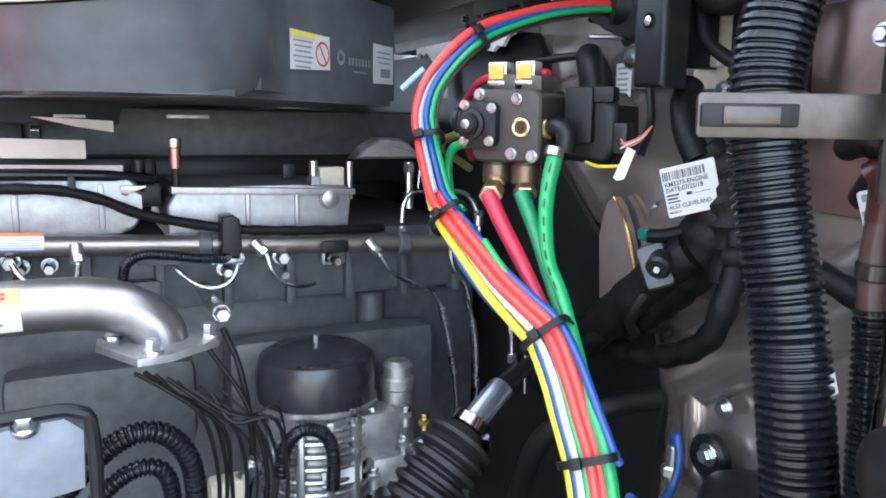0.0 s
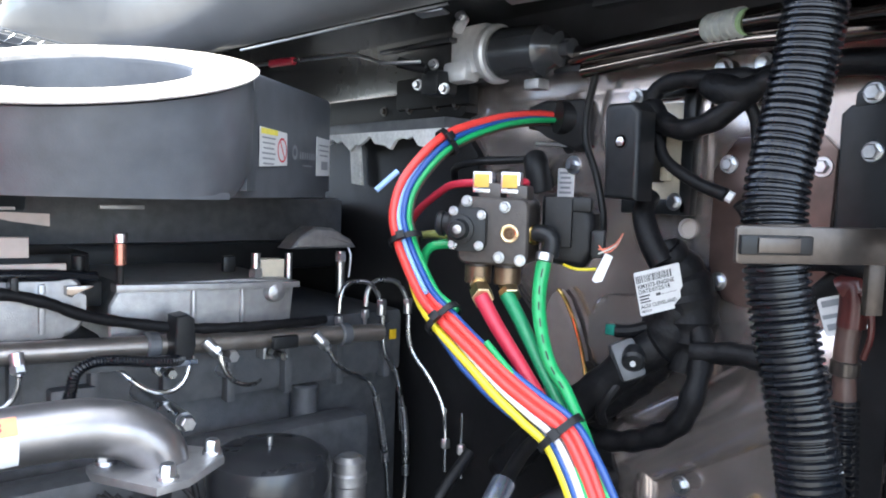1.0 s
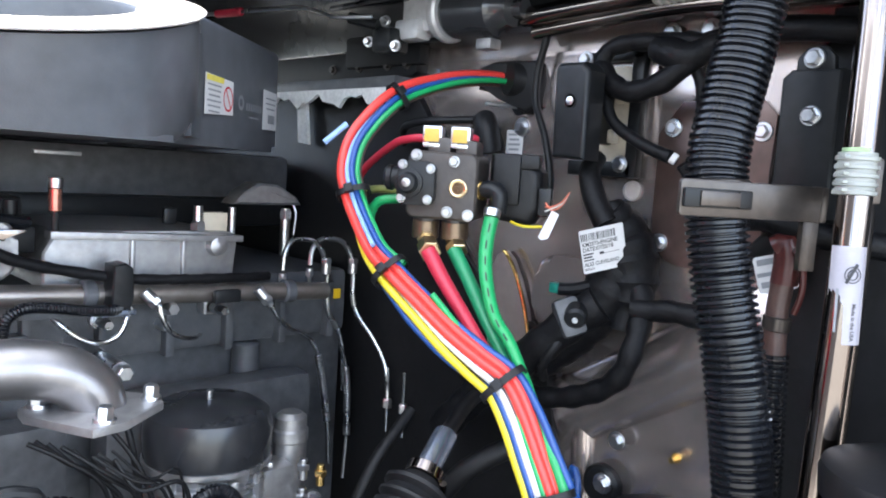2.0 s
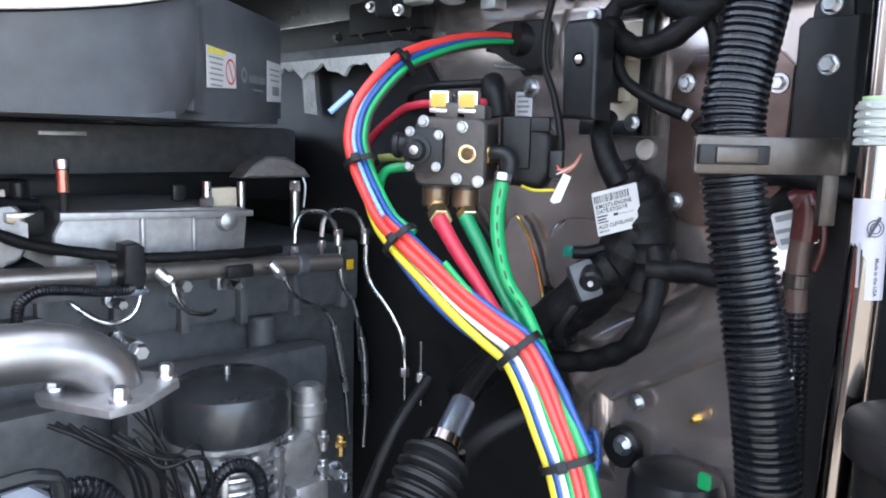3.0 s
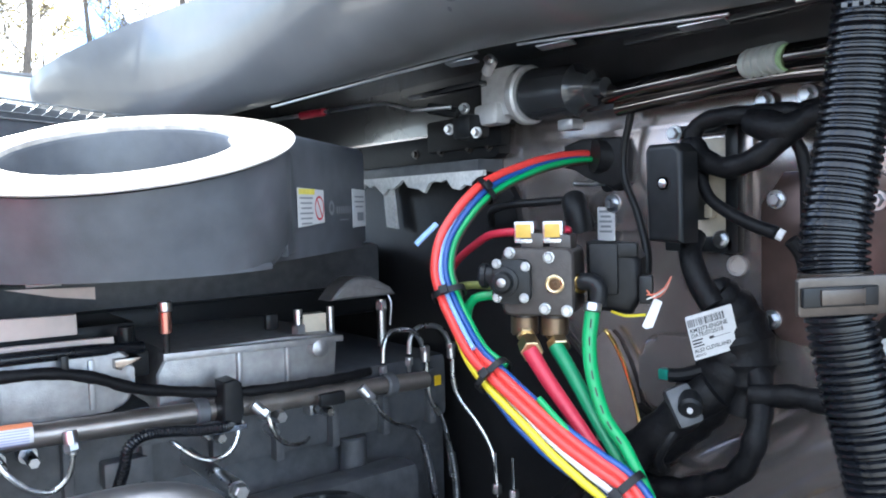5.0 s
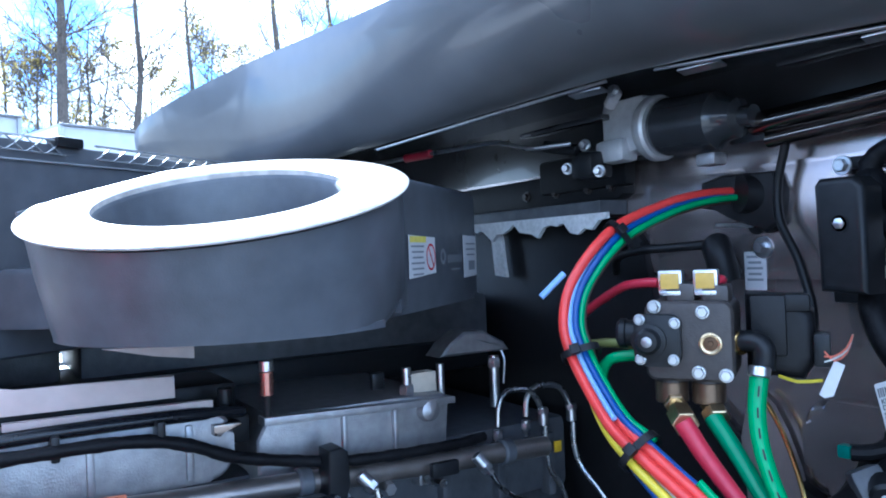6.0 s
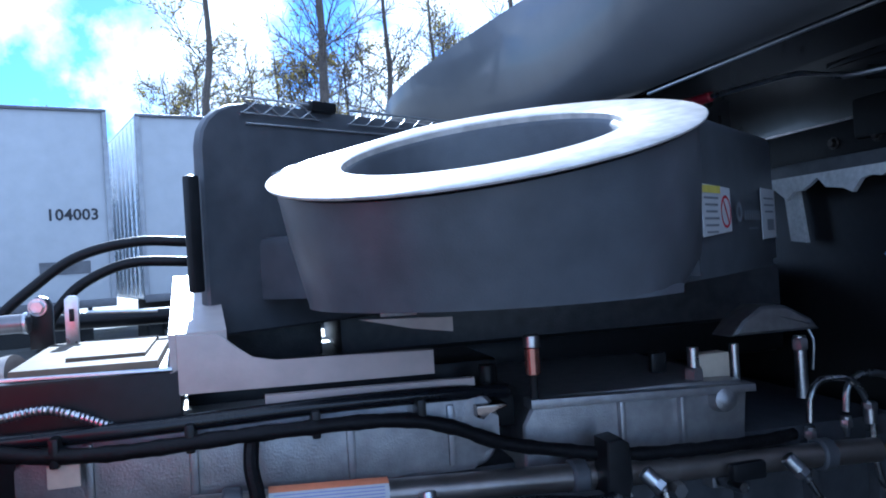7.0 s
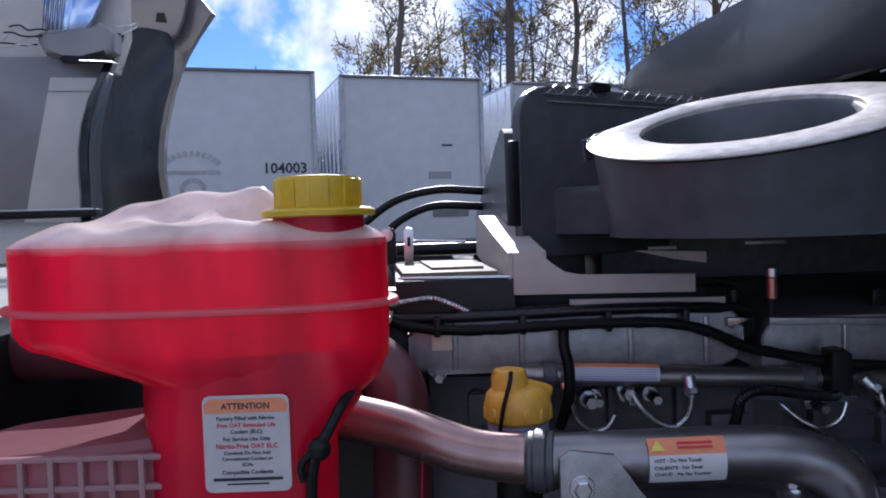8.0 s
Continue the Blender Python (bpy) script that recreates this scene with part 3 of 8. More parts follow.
def wrapped(bm, m, length, r, a0, a1, k=14):
    """A label wound on a tube: between two angles, 0 facing out."""
    rows = []
    for i in range(k + 1):
        a = radians(a0 + (a1 - a0) * i / k)
        rows.append([bm.verts.new(m @ Vector((s * length / 2, r * math.sin(a), r * math.cos(a)))) for s in (-1, 1)])
    for p, q in zip(rows, rows[1:]):
        bm.faces.new((p[0], p[1], q[1], q[0]))
    return bm


lab = part("label", wrapped(B(), LAB, 0.10, 0.0132, -80, 55), PAPER, rail, "white wrap-round label with orange edge and printed lines")
part("orange_band", wrapped(B(), LAB, 0.10, 0.0134, 48, 85), ORANGE, lab)
for a in range(-60, 46, 12):
    part("printed_line", wrapped(B(), LAB, 0.092, 0.0135, a - 2.2, a + 2.2, 1), BLUEINK, lab)

# injector lines: a nut under the rail, a bent steel tube down to the head
def injector_line(points, nut=True, end=None):
    t = thing("injector_line", points[0], "bent bright steel injector line with a hexagon nut", "pipe", group="injector lines")
    p, q = Vector(points[0]), Vector(points[1])
    if nut:
        part("nut", hexbolt(rod(B(), p, p.lerp(q, 0.75), 0.0072, seg=12, bevel=0.001), p.lerp(q, 0.45), q - p, 0.0082, 0.011), STEEL, t)
        part("nut_tail", rod(B(), p.lerp(q, 0.7), p.lerp(q, 1.0), 0.0052, 0.0036, 12), STEEL, t)
    part("line", hose(B(), points[1:] if nut else points, 0.0030, 10, 0.003), TUBE, t)
    if end:
        part("nut", hexbolt(B(), Vector(end) + Vector((0, 0.035, 0)), (0, -1, 0), 0.0085, 0.032, 0.011), STEEL, t)


injector_line([(0.384, 0.975, 1.452), (0.401, 0.966, 1.429), (0.411, 0.966, 1.413), (0.424, 0.968, 1.401), (0.437, 0.972, 1.393), (0.458, 0.985, 1.384), (0.485, 1.005, 1.371), (0.505, 1.02, 1.36), (0.512, 1.02, 1.35)])
injector_line([(0.231, 0.972, 1.458), (0.247, 0.963, 1.440), (0.250, 0.962, 1.427), (0.257, 0.963, 1.414), (0.268, 0.966, 1.404), (0.282, 0.970, 1.398), (0.300, 0.98, 1.394), (0.318, 1.0, 1.392)], end=(0.272, 0.975, 1.432))
injector_line([(0.132, 0.985, 1.436), (0.143, 0.972, 1.424), (0.157, 0.968, 1.412), (0.172, 0.967, 1.405), (0.187, 0.967, 1.4035), (0.200, 0.968, 1.409), (0.208, 0.97, 1.419), (0.212, 0.972, 1.430)], nut=False, end=(0.214, 0.972, 1.436))
injector_line([(0.030, 0.974, 1.466), (0.031, 0.966, 1.442), (0.029, 0.966, 1.430), (0.024, 0.967, 1.418), (0.012, 0.968, 1.409), (-0.004, 0.968, 1.412), (-0.018, 0.968, 1.422), (-0.030, 0.969, 1.436), (-0.036, 0.972, 1.447)], end=(-0.038, 0.972, 1.446))
injector_line([(-0.115, 0.976, 1.462), (-0.108, 0.965, 1.440), (-0.104, 0.965, 1.426), (-0.094, 0.967, 1.414), (-0.08, 0.969, 1.407), (-0.065, 0.972, 1.41), (-0.055, 0.98, 1.42)], end=(-0.082, 0.975, 1.436))
hold = thing("rail_bracket", (0.195, 0.975, 1.44), "black steel bracket over the fuel rail", "bracket")
part("saddle", prism(B(), [(0.190, 1.442), (0.212, 1.440), (0.216, 1.455), (0.214, 1.488), (0.206, 1.494), (0.192, 1.492)], 0.012, 0.040, EN, 0.004, 3), BLACK, hold)
part("foot_bar", prism(B(), [(0.095, 1.437), (0.205, 1.433), (0.214, 1.437), (0.214, 1.444), (0.095, 1.446)], 0.020, 0.036, EN, 0.002), ENGINE, hold)
part("edge_plate", box(B(), (0.197, 1.437, 0.040), (0.040, 0.006, 0.005), 0.001, EN), BLUESTEEL, hold)
part("clip", box(B(), (0.338, 1.4455, 0.029), (0.036, 0.017, 0.010), 0.003, EN), BLACK, hold)

solo("thin_conduit", ribbed(B(), [(0.07, 0.955, 1.40), (0.076, 0.95, 1.423), (0.081, 0.95, 1.442), (0.097, 0.95, 1.452), (0.123, 0.951, 1.451), (0.157, 0.952, 1.445), (0.186, 0.955, 1.442), (0.205, 0.97, 1.44)], 0.0065, 0.0035, 0.0012, 12), CONDUIT, "thin black corrugated conduit below the fuel rail", "conduit")

# ---- exhaust gas pipe ----
egr = thing("exhaust_gas_pipe", (0.0, 0.76, 1.39), "heat-tinted steel exhaust pipe with a bolted flange", "pipe")
bm = hose(B(), [(-0.36, 0.82, 1.475), (-0.30, 0.81, 1.462), (-0.23, 0.79, 1.443), (-0.17, 0.775, 1.438)], 0.022, 24, 0.006)
part("front_tube", bm, TANKREDPIPE, egr, "steel tube coloured reddish-brown like the red tank's reflection")
bm = hose(B(), [(-0.165, 0.772, 1.438), (-0.08, 0.768, 1.440), (0.0, 0.765, 1.442), (0.045, 0.763, 1.440), (0.078, 0.760, 1.430), (0.096, 0.757, 1.413), (0.100, 0.757, 1.398)], 0.0245, 28, 0.005)
part("rear_tube", bm, EGR, egr)
bm = rod(B(), (-0.182, 0.777, 1.438), (-0.155, 0.772, 1.438), 0.0265, seg=28, bevel=0.003)
rod(bm, (-0.175, 0.776, 1.438), (-0.162, 0.773, 1.438), 0.0285, seg=28, bevel=0.002)
part("band_clamp", bm, ENGINE, egr)
HORIZ = Matrix.Translation((0.102, 0.750, 1.397))
bm = prism(B(), [(-0.058, 0.028), (-0.03, 0.042), (0.03, 0.03), (0.052, 0.004), (0.046, -0.018), (0.0, -0.052), (-0.028, -0.056), (-0.06, 0.006)], 0, 0.007, HORIZ, 0.002)
part("flange", bm, CAST, egr, "grey cast flange")
for x, y in ((0.058, 0.772), (0.142, 0.745), (0.088, 0.708)):
    part("bolt", hexbolt(B(), (x, y, 1.403), (0.02, -0.05, 1), 0.0068, 0.014, 0.009), STEEL, egr)
PIPELAB = facing((-0.046, 0.767, 1.4415), (1, -0.03, 0.02), (0, 0, 1))
lab = part("warning_label", wrapped(B(), PIPELAB, 0.066, 0.0262, -40, 18), PAPER, egr, "white hot-surface label with an orange top band")
part("orange_band", wrapped(B(), PIPELAB, 0.066, 0.0263, 18, 52), ORANGE, lab)
for k, words in enumerate(("HOT - Do Not Touch", "CALIENTE - No Tocar", "CHAUD - Ne Pas Toucher")):
    a = radians(8 - 13.5 * k)
    m = PIPELAB @ Matrix.Translation((-0.029, 0.0266 * math.sin(a), 0.0266 * math.cos(a))) @ pose(0, 0, 0, -math.degrees(a))
    text_mesh(words, 0.0044, m, INK, lab)
a = radians(35)
m = PIPELAB @ Matrix.Translation((-0.025, 0.0266 * math.sin(a), 0.0266 * math.cos(a))) @ pose(0, 0, 0, -math.degrees(a))
part("warning_triangle", prism(B(), [(-0.006, -0.004), (0.006, -0.004), (0, 0.0055)], 0, 0.0003, m), YELLOWINK, lab)
part("printed_line", bars(B(), m, [(0.032, 0.002, 0.03, 0.0022), (0.032, -0.002, 0.03, 0.0022)]), REDINK, lab)
# bracket that holds the pipe
bm = prism(B(), [(-0.158, 1.33), (-0.158, 1.452), (-0.149, 1.459), (-0.112, 1.454), (-0.104, 1.444), (-0.096, 1.429), (-0.080, 1.410), (-0.06, 1.33)], 0.262, 0.267, EN, 0.001)
hold = solo("pipe_bracket", bm, CAST, "flat grey steel bracket below the exhaust pipe", "bracket")
part("bolt", hexbolt(B(), EN @ Vector((-0.140, 1.427, 0.267)), (0, -1, 0), 0.008, 0.008, 0.011), STEEL, hold)

# oil filler
oil = thing("oil_filler_cap", (-0.182, 0.875, 1.38), "amber yellow plastic oil filler cap on a black neck", "cap")
m = Matrix.Translation((-0.179, 0.875, 1.436))
part("neck", rod(B(), (-0.179, 0.875, 1.36), (-0.179, 0.875, 1.440), 0.024, seg=24, bevel=0.003), BLACK, oil)
bm = lathe(B(), m, [(0.031, 0.012), (0.0345, 0.016), (0.0345, 0.030), (0.0325, 0.040), (0.026, 0.047), (0.015, 0.050)], 36)
lathe(bm, m @ pose(-0.008, -0.004, 0), [(0.019, 0.034), (0.0185, 0.060), (0.016, 0.066), (0.010, 0.0675)], 10)
box(bm, (0.004, 0, 0.044), (0.040, 0.018, 0.022), 0.006, m @ pose(0, 0, 0, 0, 18, 20), 3)
for k in range(12):
    box(bm, (0.0342, 0, 0.023), (0.003, 0.006, 0.014), 0.001, m @ pose(0, 0, 0, 0, 0, 30 * k + 10), 1)
part("cap", bm, OILYELLOW, oil)
collar = [(0.029, -0.004)]
for k in range(4):
    collar += [(0.0315, -0.003 + 0.004 * k), (0.0315, -0.001 + 0.004 * k), (0.030, 0.0 + 0.004 * k)]
part("seal_ring", lathe(B(), m, collar + [(0.029, 0.012)], 32), BLUEINK, oil, "pale blue ribbed collar")
part("tether", hose(B(), [(-0.187, 0.850, 1.5035), (-0.189, 0.843, 1.494), (-0.196, 0.838, 1.472), (-0.200, 0.838, 1.450), (-0.201, 0.842, 1.435)], 0.0022, 8), RUBBER, oil)

# ---- air cleaner ----
air = thing("air_cleaner", (0.1, 1.1, 1.6), "black moulded air cleaner housing with a pale round intake seal", "air cleaner")
FLAT = Matrix.Identity(4)
bm = prism(B(), [(-0.10, 1.13), (-0.03, 1.06), (0.06, 0.95), (0.19, 0.853), (0.30, 0.94), (0.455, 1.07), (0.40, 1.36), (0.24, 1.34)], 1.632, 1.695, FLAT, 0.012, 4)
part("lower_body", bm, BOXBLACK, air)
bm = prism(B(), [(0.258, 0.905), (0.4635, 1.0755), (0.43, 1.25), (0.19, 1.07)], 1.64, 1.776, FLAT, 0.014, 5)
part("side_body", bm, BOXBLACK, air)
blend = [Vector((0.2165, 0.8358)).lerp(Vector((0.2498, 0.8984)), k / 8).lerp(Vector((0.2498, 0.8984)).lerp(Vector((0.267, 0.9125)), k / 8), k / 8) for k in range(9)]
part("blend_web", prism(B(), [tuple(q) for q in blend] + [(0.24, 0.93), (0.19, 0.88)], 1.64, 1.753, FLAT, 0.006, 3), BOXBLACK, air)
BW = facing((-0.147, 1.093, 0), (0.826, 0.563, 0), (0, 0, 1))
bm = prism(B(), [(0.0, 1.60), (0.0, 1.785), (0.003, 1.800), (0.010, 1.812), (0.022, 1.822), (0.038, 1.829), (0.058, 1.832), (0.62, 1.832), (0.62, 1.60)], -0.012, 0.0, BW, 0.006, 3)
rear = part("rear_body", bm, BOXBLACK, air)
part("housing_flange", box(B(), (0.024, 1.70, -0.022), (0.014, 0.19, 0.008), 0.002, BW), BOXBLACK, rear)
for v in np.arange(1.63, 1.785, 0.021):
    part("flange_rib", box(B(), (0.012, v, -0.012), (0.012, 0.005, 0.020), 0.0015, BW), BOXBLACK, rear)
part("rear_shell", prism(B(), [(-0.118, 1.125), (0.37, 1.46), (0.30, 1.60), (-0.06, 1.45), (-0.118, 1.25)], 1.60, 1.815, FLAT, 0.015, 3), BOXBLACK, rear)
WD = facing((-0.160, 1.19, 0), (-0.09, 0.996, 0), (0, 0, 1))
part("inlet_wedge", prism(B(), [(-0.02, 1.64), (-0.015, 1.775), (0.0, 1.783), (0.02, 1.783), (0.30, 1.662), (0.30, 1.64)], 0.0, 0.05, WD, 0.006, 3), BOXBLACK, rear)
for u0, u1 in ((0.045, 0.145), (0.185, 0.56)):
    for v, r in ((1.820, 0.0011), (1.8355, 0.0016)):
        part("lattice_rail", rod(B(), BW @ Vector((u0, v, 0.004)), BW @ Vector((u1, v + 0.008 * (u1 - u0), 0.004)), r, seg=6), LATTICE, air)
    n = int((u1 - u0) / 0.024)
    for k in range(n):
        u = u0 + 0.002 + 0.024 * k
        bm = rod(B(), BW @ Vector((u, 1.820, 0.005)), BW @ Vector((u + 0.021, 1.835, 0.005)), 0.0009, seg=6)
        if u0 < 0.1:
            rod(bm, BW @ Vector((u + 0.021, 1.820, 0.005)), BW @ Vector((u, 1.835, 0.005)), 0.0009, seg=6)
        part("lattice_rib", bm, LATTICE, air)
part("bright_edge", rod(B(), BW @ Vector((0.052, 1.810, 0.002)), BW @ Vector((0.50, 1.816, 0.002)), 0.0013, seg=6), LATTICE, air)
part("lid_clip", box(B(), (0.148, 1.835, 0.0), (0.035, 0.012, 0.02), 0.003, BW), BLACK, air)
part("lid_clip", box(B(), (0.02, 1.70, 0.006), (0.012, 0.11, 0.012), 0.003, BW @ pose(-0.035, 0, 0)), BLACK, air)
# intake: duct and seal ring, leaning to the front and to the driver's side
NRM = Vector((-0.182, -0.251, 1)).normalized()
IN = Vector((0.0769, 0.9099, 1.7538))
IM = NRM.to_track_quat("Z", "Y").to_matrix().to_4x4()
IM.translation = IN
CHORD = Vector((-0.534, 0.838, 0.113)).normalized()      # the ring is cut straight along the housing
bm = lathe(B(), IM, [(0.105, -0.115), (0.150, -0.114), (0.158, -0.10), (0.162, -0.045), (0.163, -0.006), (0.163, -0.004), (0.111, -0.004), (0.108, -0.008), (0.104, -0.09)], 72, False)
bmesh.ops.bisect_plane(bm, geom=bm.verts[:] + bm.edges[:] + bm.faces[:], plane_co=(0, 0, 1.632), plane_no=(0, 0, -1), clear_outer=True)
bmesh.ops.bisect_plane(bm, geom=bm.verts[:] + bm.edges[:] + bm.faces[:], plane_co=IN + CHORD * 0.148, plane_no=CHORD, clear_outer=True)
part("intake_duct", bm, BOXBLACK, air)
down = (Vector((NRM.x, NRM.y, 0)) - NRM * (NRM.x ** 2 + NRM.y ** 2)).normalized()
side = NRM.cross(down)
arc = []
for k in range(-40, 41):
    a = radians(3 * k)
    q = IN + (down * math.cos(a) + side * math.sin(a)) * 0.1585
    q += NRM * ((1.632 - q.z) / NRM.z)
    if -0.112 < (q - IN).dot(NRM) < 0:
        arc.append((q.x, q.y))
part("duct_base", prism(B(), arc, 1.6315, 1.638, FLAT), BOXBLACK, air)
# pale strips in place of sunlit slits under the housing
part("sunlit_slit_strip", box(B(), (0.175, 1.613, -0.10), (0.055, 0.005, 0.006), 0.001, EN), CAST, air)
part("sunlit_slit_strip", box(B(), (0.032, 1.611, -0.075), (0.036, 0.004, 0.005), 0.001, EN), FOAM, air, "white strip drawn as a sunlit slit below the housing")
bm = lathe(B(), IM, [(0.111, -0.004), (0.1115, 0.0005), (0.113, 0.0015), (0.1685, 0.0015), (0.1697, 0.0007), (0.169, -0.0008), (0.164, -0.0012)], 96, False)
bmesh.ops.bisect_plane(bm, geom=bm.verts[:] + bm.edges[:] + bm.faces[:], plane_co=IN + CHORD * 0.151, plane_no=CHORD, clear_outer=True)
part("seal_ring", bm, SEAL, air, "pale grey flat rubber seal ring, straight along the housing wall")
edge = CHORD.cross(NRM).normalized()
foot = IN + CHORD * 0.1535
foot += NRM * ((IN - foot).dot(NRM))
LIP = facing(foot, edge, NRM)
part("ring_lip", box(B(), (-0.035, -0.014, 0), (0.12, 0.026, 0.004), 0.0012, LIP), BOXBLACK, air)
part("duct_floor", lathe(B(), IM, [(0.001, -0.088), (0.106, -0.0885)], 48, False), RUBBER, air)
# stickers on the flank
SK = facing((0.265, 0.911, 0), (0.77, 0.638, 0), (0, 0, 1))
lab = part("caution_sticker", prism(B(), [(0.0, 1.668), (0.083, 1.672), (0.082, 1.712), (0.0, 1.714)], 0.003, 0.0036, SK), PAPER, air, "white caution sticker with a yellow band and a red barred circle")
S2 = SK @ Matrix.Translation((0, 0, 0.0037))
part("yellow_band", bars(B(), S2, [(0.026, 1.7095, 0.05, 0.0065)]), YELLOWINK, lab)
part("printed_line", bars(B(), S2, [(0.024, 1.702 - 0.006 * k, 0.040 - 0.004 * (k % 3), 0.002) for k in range(6)]), GREYINK, lab)
bm = lathe(B(), S2 @ Matrix.Translation((0.066, 1.69, 0)), [(0.0125, 0.0003), (0.015, 0.0003)], 28, False)
bars(bm, S2 @ Matrix.Translation((0.066, 1.69, 0)) @ pose(0, 0, 0, 0, 0, 125), [(0, 0, 0.025, 0.0025)])
part("barred_circle", bm, REDINK, lab)
for k in range(7):
    part("mark_bar", bars(B(), S2, [(0.128 + 0.0085 * k, 1.687, 0.0052, 0.0095)]), GREYINK, air)
part("mark_bar", bars(B(), S2, [(0.155, 1.674, 0.035, 0.002)]), GREYINK, air)
part("maker_mark", lathe(B(), S2 @ Matrix.Translation((0.108, 1.690, 0)), [(0.005, 0.0004), (0.0095, 0.0004)], 20, False), GREYINK, air, "pale grey printed maker's mark")
lab = part("barcode_sticker", prism(B(), [(0.192, 1.662), (0.248, 1.663), (0.248, 1.715), (0.192, 1.716)], 0.003, 0.0036, SK), PAPER, air, "white data sticker")
part("printed_block", bars(B(), S2, [(0.224, 1.677, 0.028, 0.012), (0.22, 1.705, 0.04, 0.002), (0.22, 1.698, 0.04, 0.002), (0.22, 1.691, 0.035, 0.002)]), GREYINK, lab)

# ---- beige bracket under the air cleaner ----
bm = prism(B(), [(-0.168, 1.565), (0.047, 1.562), (0.047, 1.584), (-0.09, 1.586), (-0.108, 1.590), (-0.118, 1.598), (-0.135, 1.612), (-0.168, 1.614)], 0.0, 0.006, EN, 0.001)
bracket = thing("air_cleaner_bracket", (-0.06, 1.05, 1.562), "pale beige moulded bracket under the air cleaner", "bracket")
part("front_rail", bm, BEIGE, bracket)
SIDE = facing((-0.168, 0.996, 0), (-0.08, 0.997, 0), (0, 0, 1))
bm = prism(B(), [(0.0, 1.565), (0.0, 1.615), (0.12, 1.635), (0.25, 1.66), (0.29, 1.655), (0.29, 1.60), (0.10, 1.575)], -0.006, 0.0, SIDE, 0.001)
part("side_rail", bm, BEIGE, bracket)
part("lower_rail", prism(B(), [(-0.10, 1.536), (0.086, 1.535), (0.086, 1.5535), (-0.10, 1.556)], -0.012, -0.004, EN, 0.001), BEIGE, bracket)
bm = prism(B(), [(0.0, 1.615), (0.12, 1.635), (0.25, 1.66), (0.25, 1.652), (0.0, 1.606)], 0.0, 0.04, SIDE)
part("top_web", bm, BEIGE, bracket)
part("inner_web", prism(B(), [(-0.01, 1.610), (0.080, 1.606), (0.080, 1.592), (0.04, 1.598)], -0.056, -0.05, EN), BEIGE, bracket)

# ---- coolant tank ----
tank = thing("coolant_tank", (-0.42, 0.70, 1.38), "translucent plastic coolant tank full of red coolant", "tank")


def squircle(cx, cy, a, b, n=2.75, k=56, shear=0.28):
    """A rounded outline whose rear is shifted to the front of the truck."""
    out = []
    for i in range(k):
        t = 2 * math.pi * i / k
        c, s = math.cos(t), math.sin(t)
        y = cy + b * math.copysign(abs(s) ** (2 / n), s)
        out.append((cx + a * math.copysign(abs(c) ** (2 / n), c) - shear * (y - 0.69), y))
    return out


def stack(bm, rings, mats=None, close=(True, True)):
    """Closed outlines at heights, joined; mats gives the material of each step."""
    made = [[bm.verts.new((x, y, z)) for x, y in outline] for outline, z in rings]
    k = len(made[0])
    for j, (a, b) in enumerate(zip(made, made[1:])):
        for i in range(k):
            f = bm.faces.new((a[i], a[(i + 1) % k], b[(i + 1) % k], b[i]))
            f.material_index = mats[j] if mats else 0
    if close[0]:
        bm.faces.new(made[0][::-1])
    if close[1]:
        f = bm.faces.new(made[-1])
        f.material_index = mats[-1] if mats else 0
    return bm


CX, CY = -0.4425, 0.721
rings = [(squircle(CX - 0.012, CY, 0.118, 0.060, 2.75), 1.516), (squircle(CX - 0.007, CY, 0.133, 0.070, 2.75), 1.524), (squircle(CX - 0.002, CY, 0.1435, 0.0775, 2.75), 1.537), (squircle(CX, CY, 0.1505, 0.080), 1.556), (squircle(CX, CY, 0.1515, 0.0805), 1.578),
         (squircle(CX, CY, 0.152, 0.0815), 1.592), (squircle(CX, CY, 0.152, 0.0815), 1.600), (squircle(CX, CY, 0.1515, 0.081), 1.646)]
bm = stack(B(), rings, None, (True, False))
for v in bm.verts:      # the floor of the tank rises to the front
    if v.co.z < 1.591:
        v.co.z += 0.047 * min(1.0, max(0.0, (-0.425 - v.co.x) / 0.11)) ** 0.75 * (1.592 - v.co.z) / 0.076
part("tank_body", bm, LEVELTANK, tank, "red where the coolant stands")
bm, rows = B(), []
for j in range(37):      # moulded top: a shoulder, a ridge along the back, shallow ribs across
    f = 1 - j / 36
    row = []
    for x, y in squircle(CX, CY, 0.1515, 0.081, 2.75, 112):
        px, py = CX + (x - CX) * f, CY + (y - CY) * f
        inner = min(1.0, (1 - f) / 0.30)
        z = 1.646 + 0.0155 * math.sin(inner * math.pi / 2) ** 0.8
        lift = np.interp(px, (-0.60, -0.557, -0.521, -0.493, -0.452, -0.418, -0.405, -0.392, -0.375), (0.004, 0.008, 0.017, 0.023, 0.028, 0.030, 0.028, 0.018, 0.0))
        z += inner * lift * math.exp(-((py - 0.768) / 0.030) ** 2)
        ribs = math.sin(105 * (px + 0.55 * py)) + 0.6 * math.sin(61 * px - 90 * py)
        z += inner * 0.0019 * ribs * min(1.0, max(0.0, (-0.37 - px) / 0.05))
        row.append(bm.verts.new((px, py, z)))
    rows.append(row)
for p, q in zip(rows, rows[1:-1]):
    for i in range(112):
        bm.faces.new((p[i], p[(i + 1) % 112], q[(i + 1) % 112], q[i]))
bm.faces.new(rows[-2])
bmesh.ops.delete(bm, geom=rows[-1], context="VERTS")
part("tank_top", bm, MILKTOP, tank, "milky moulded plastic above the coolant")
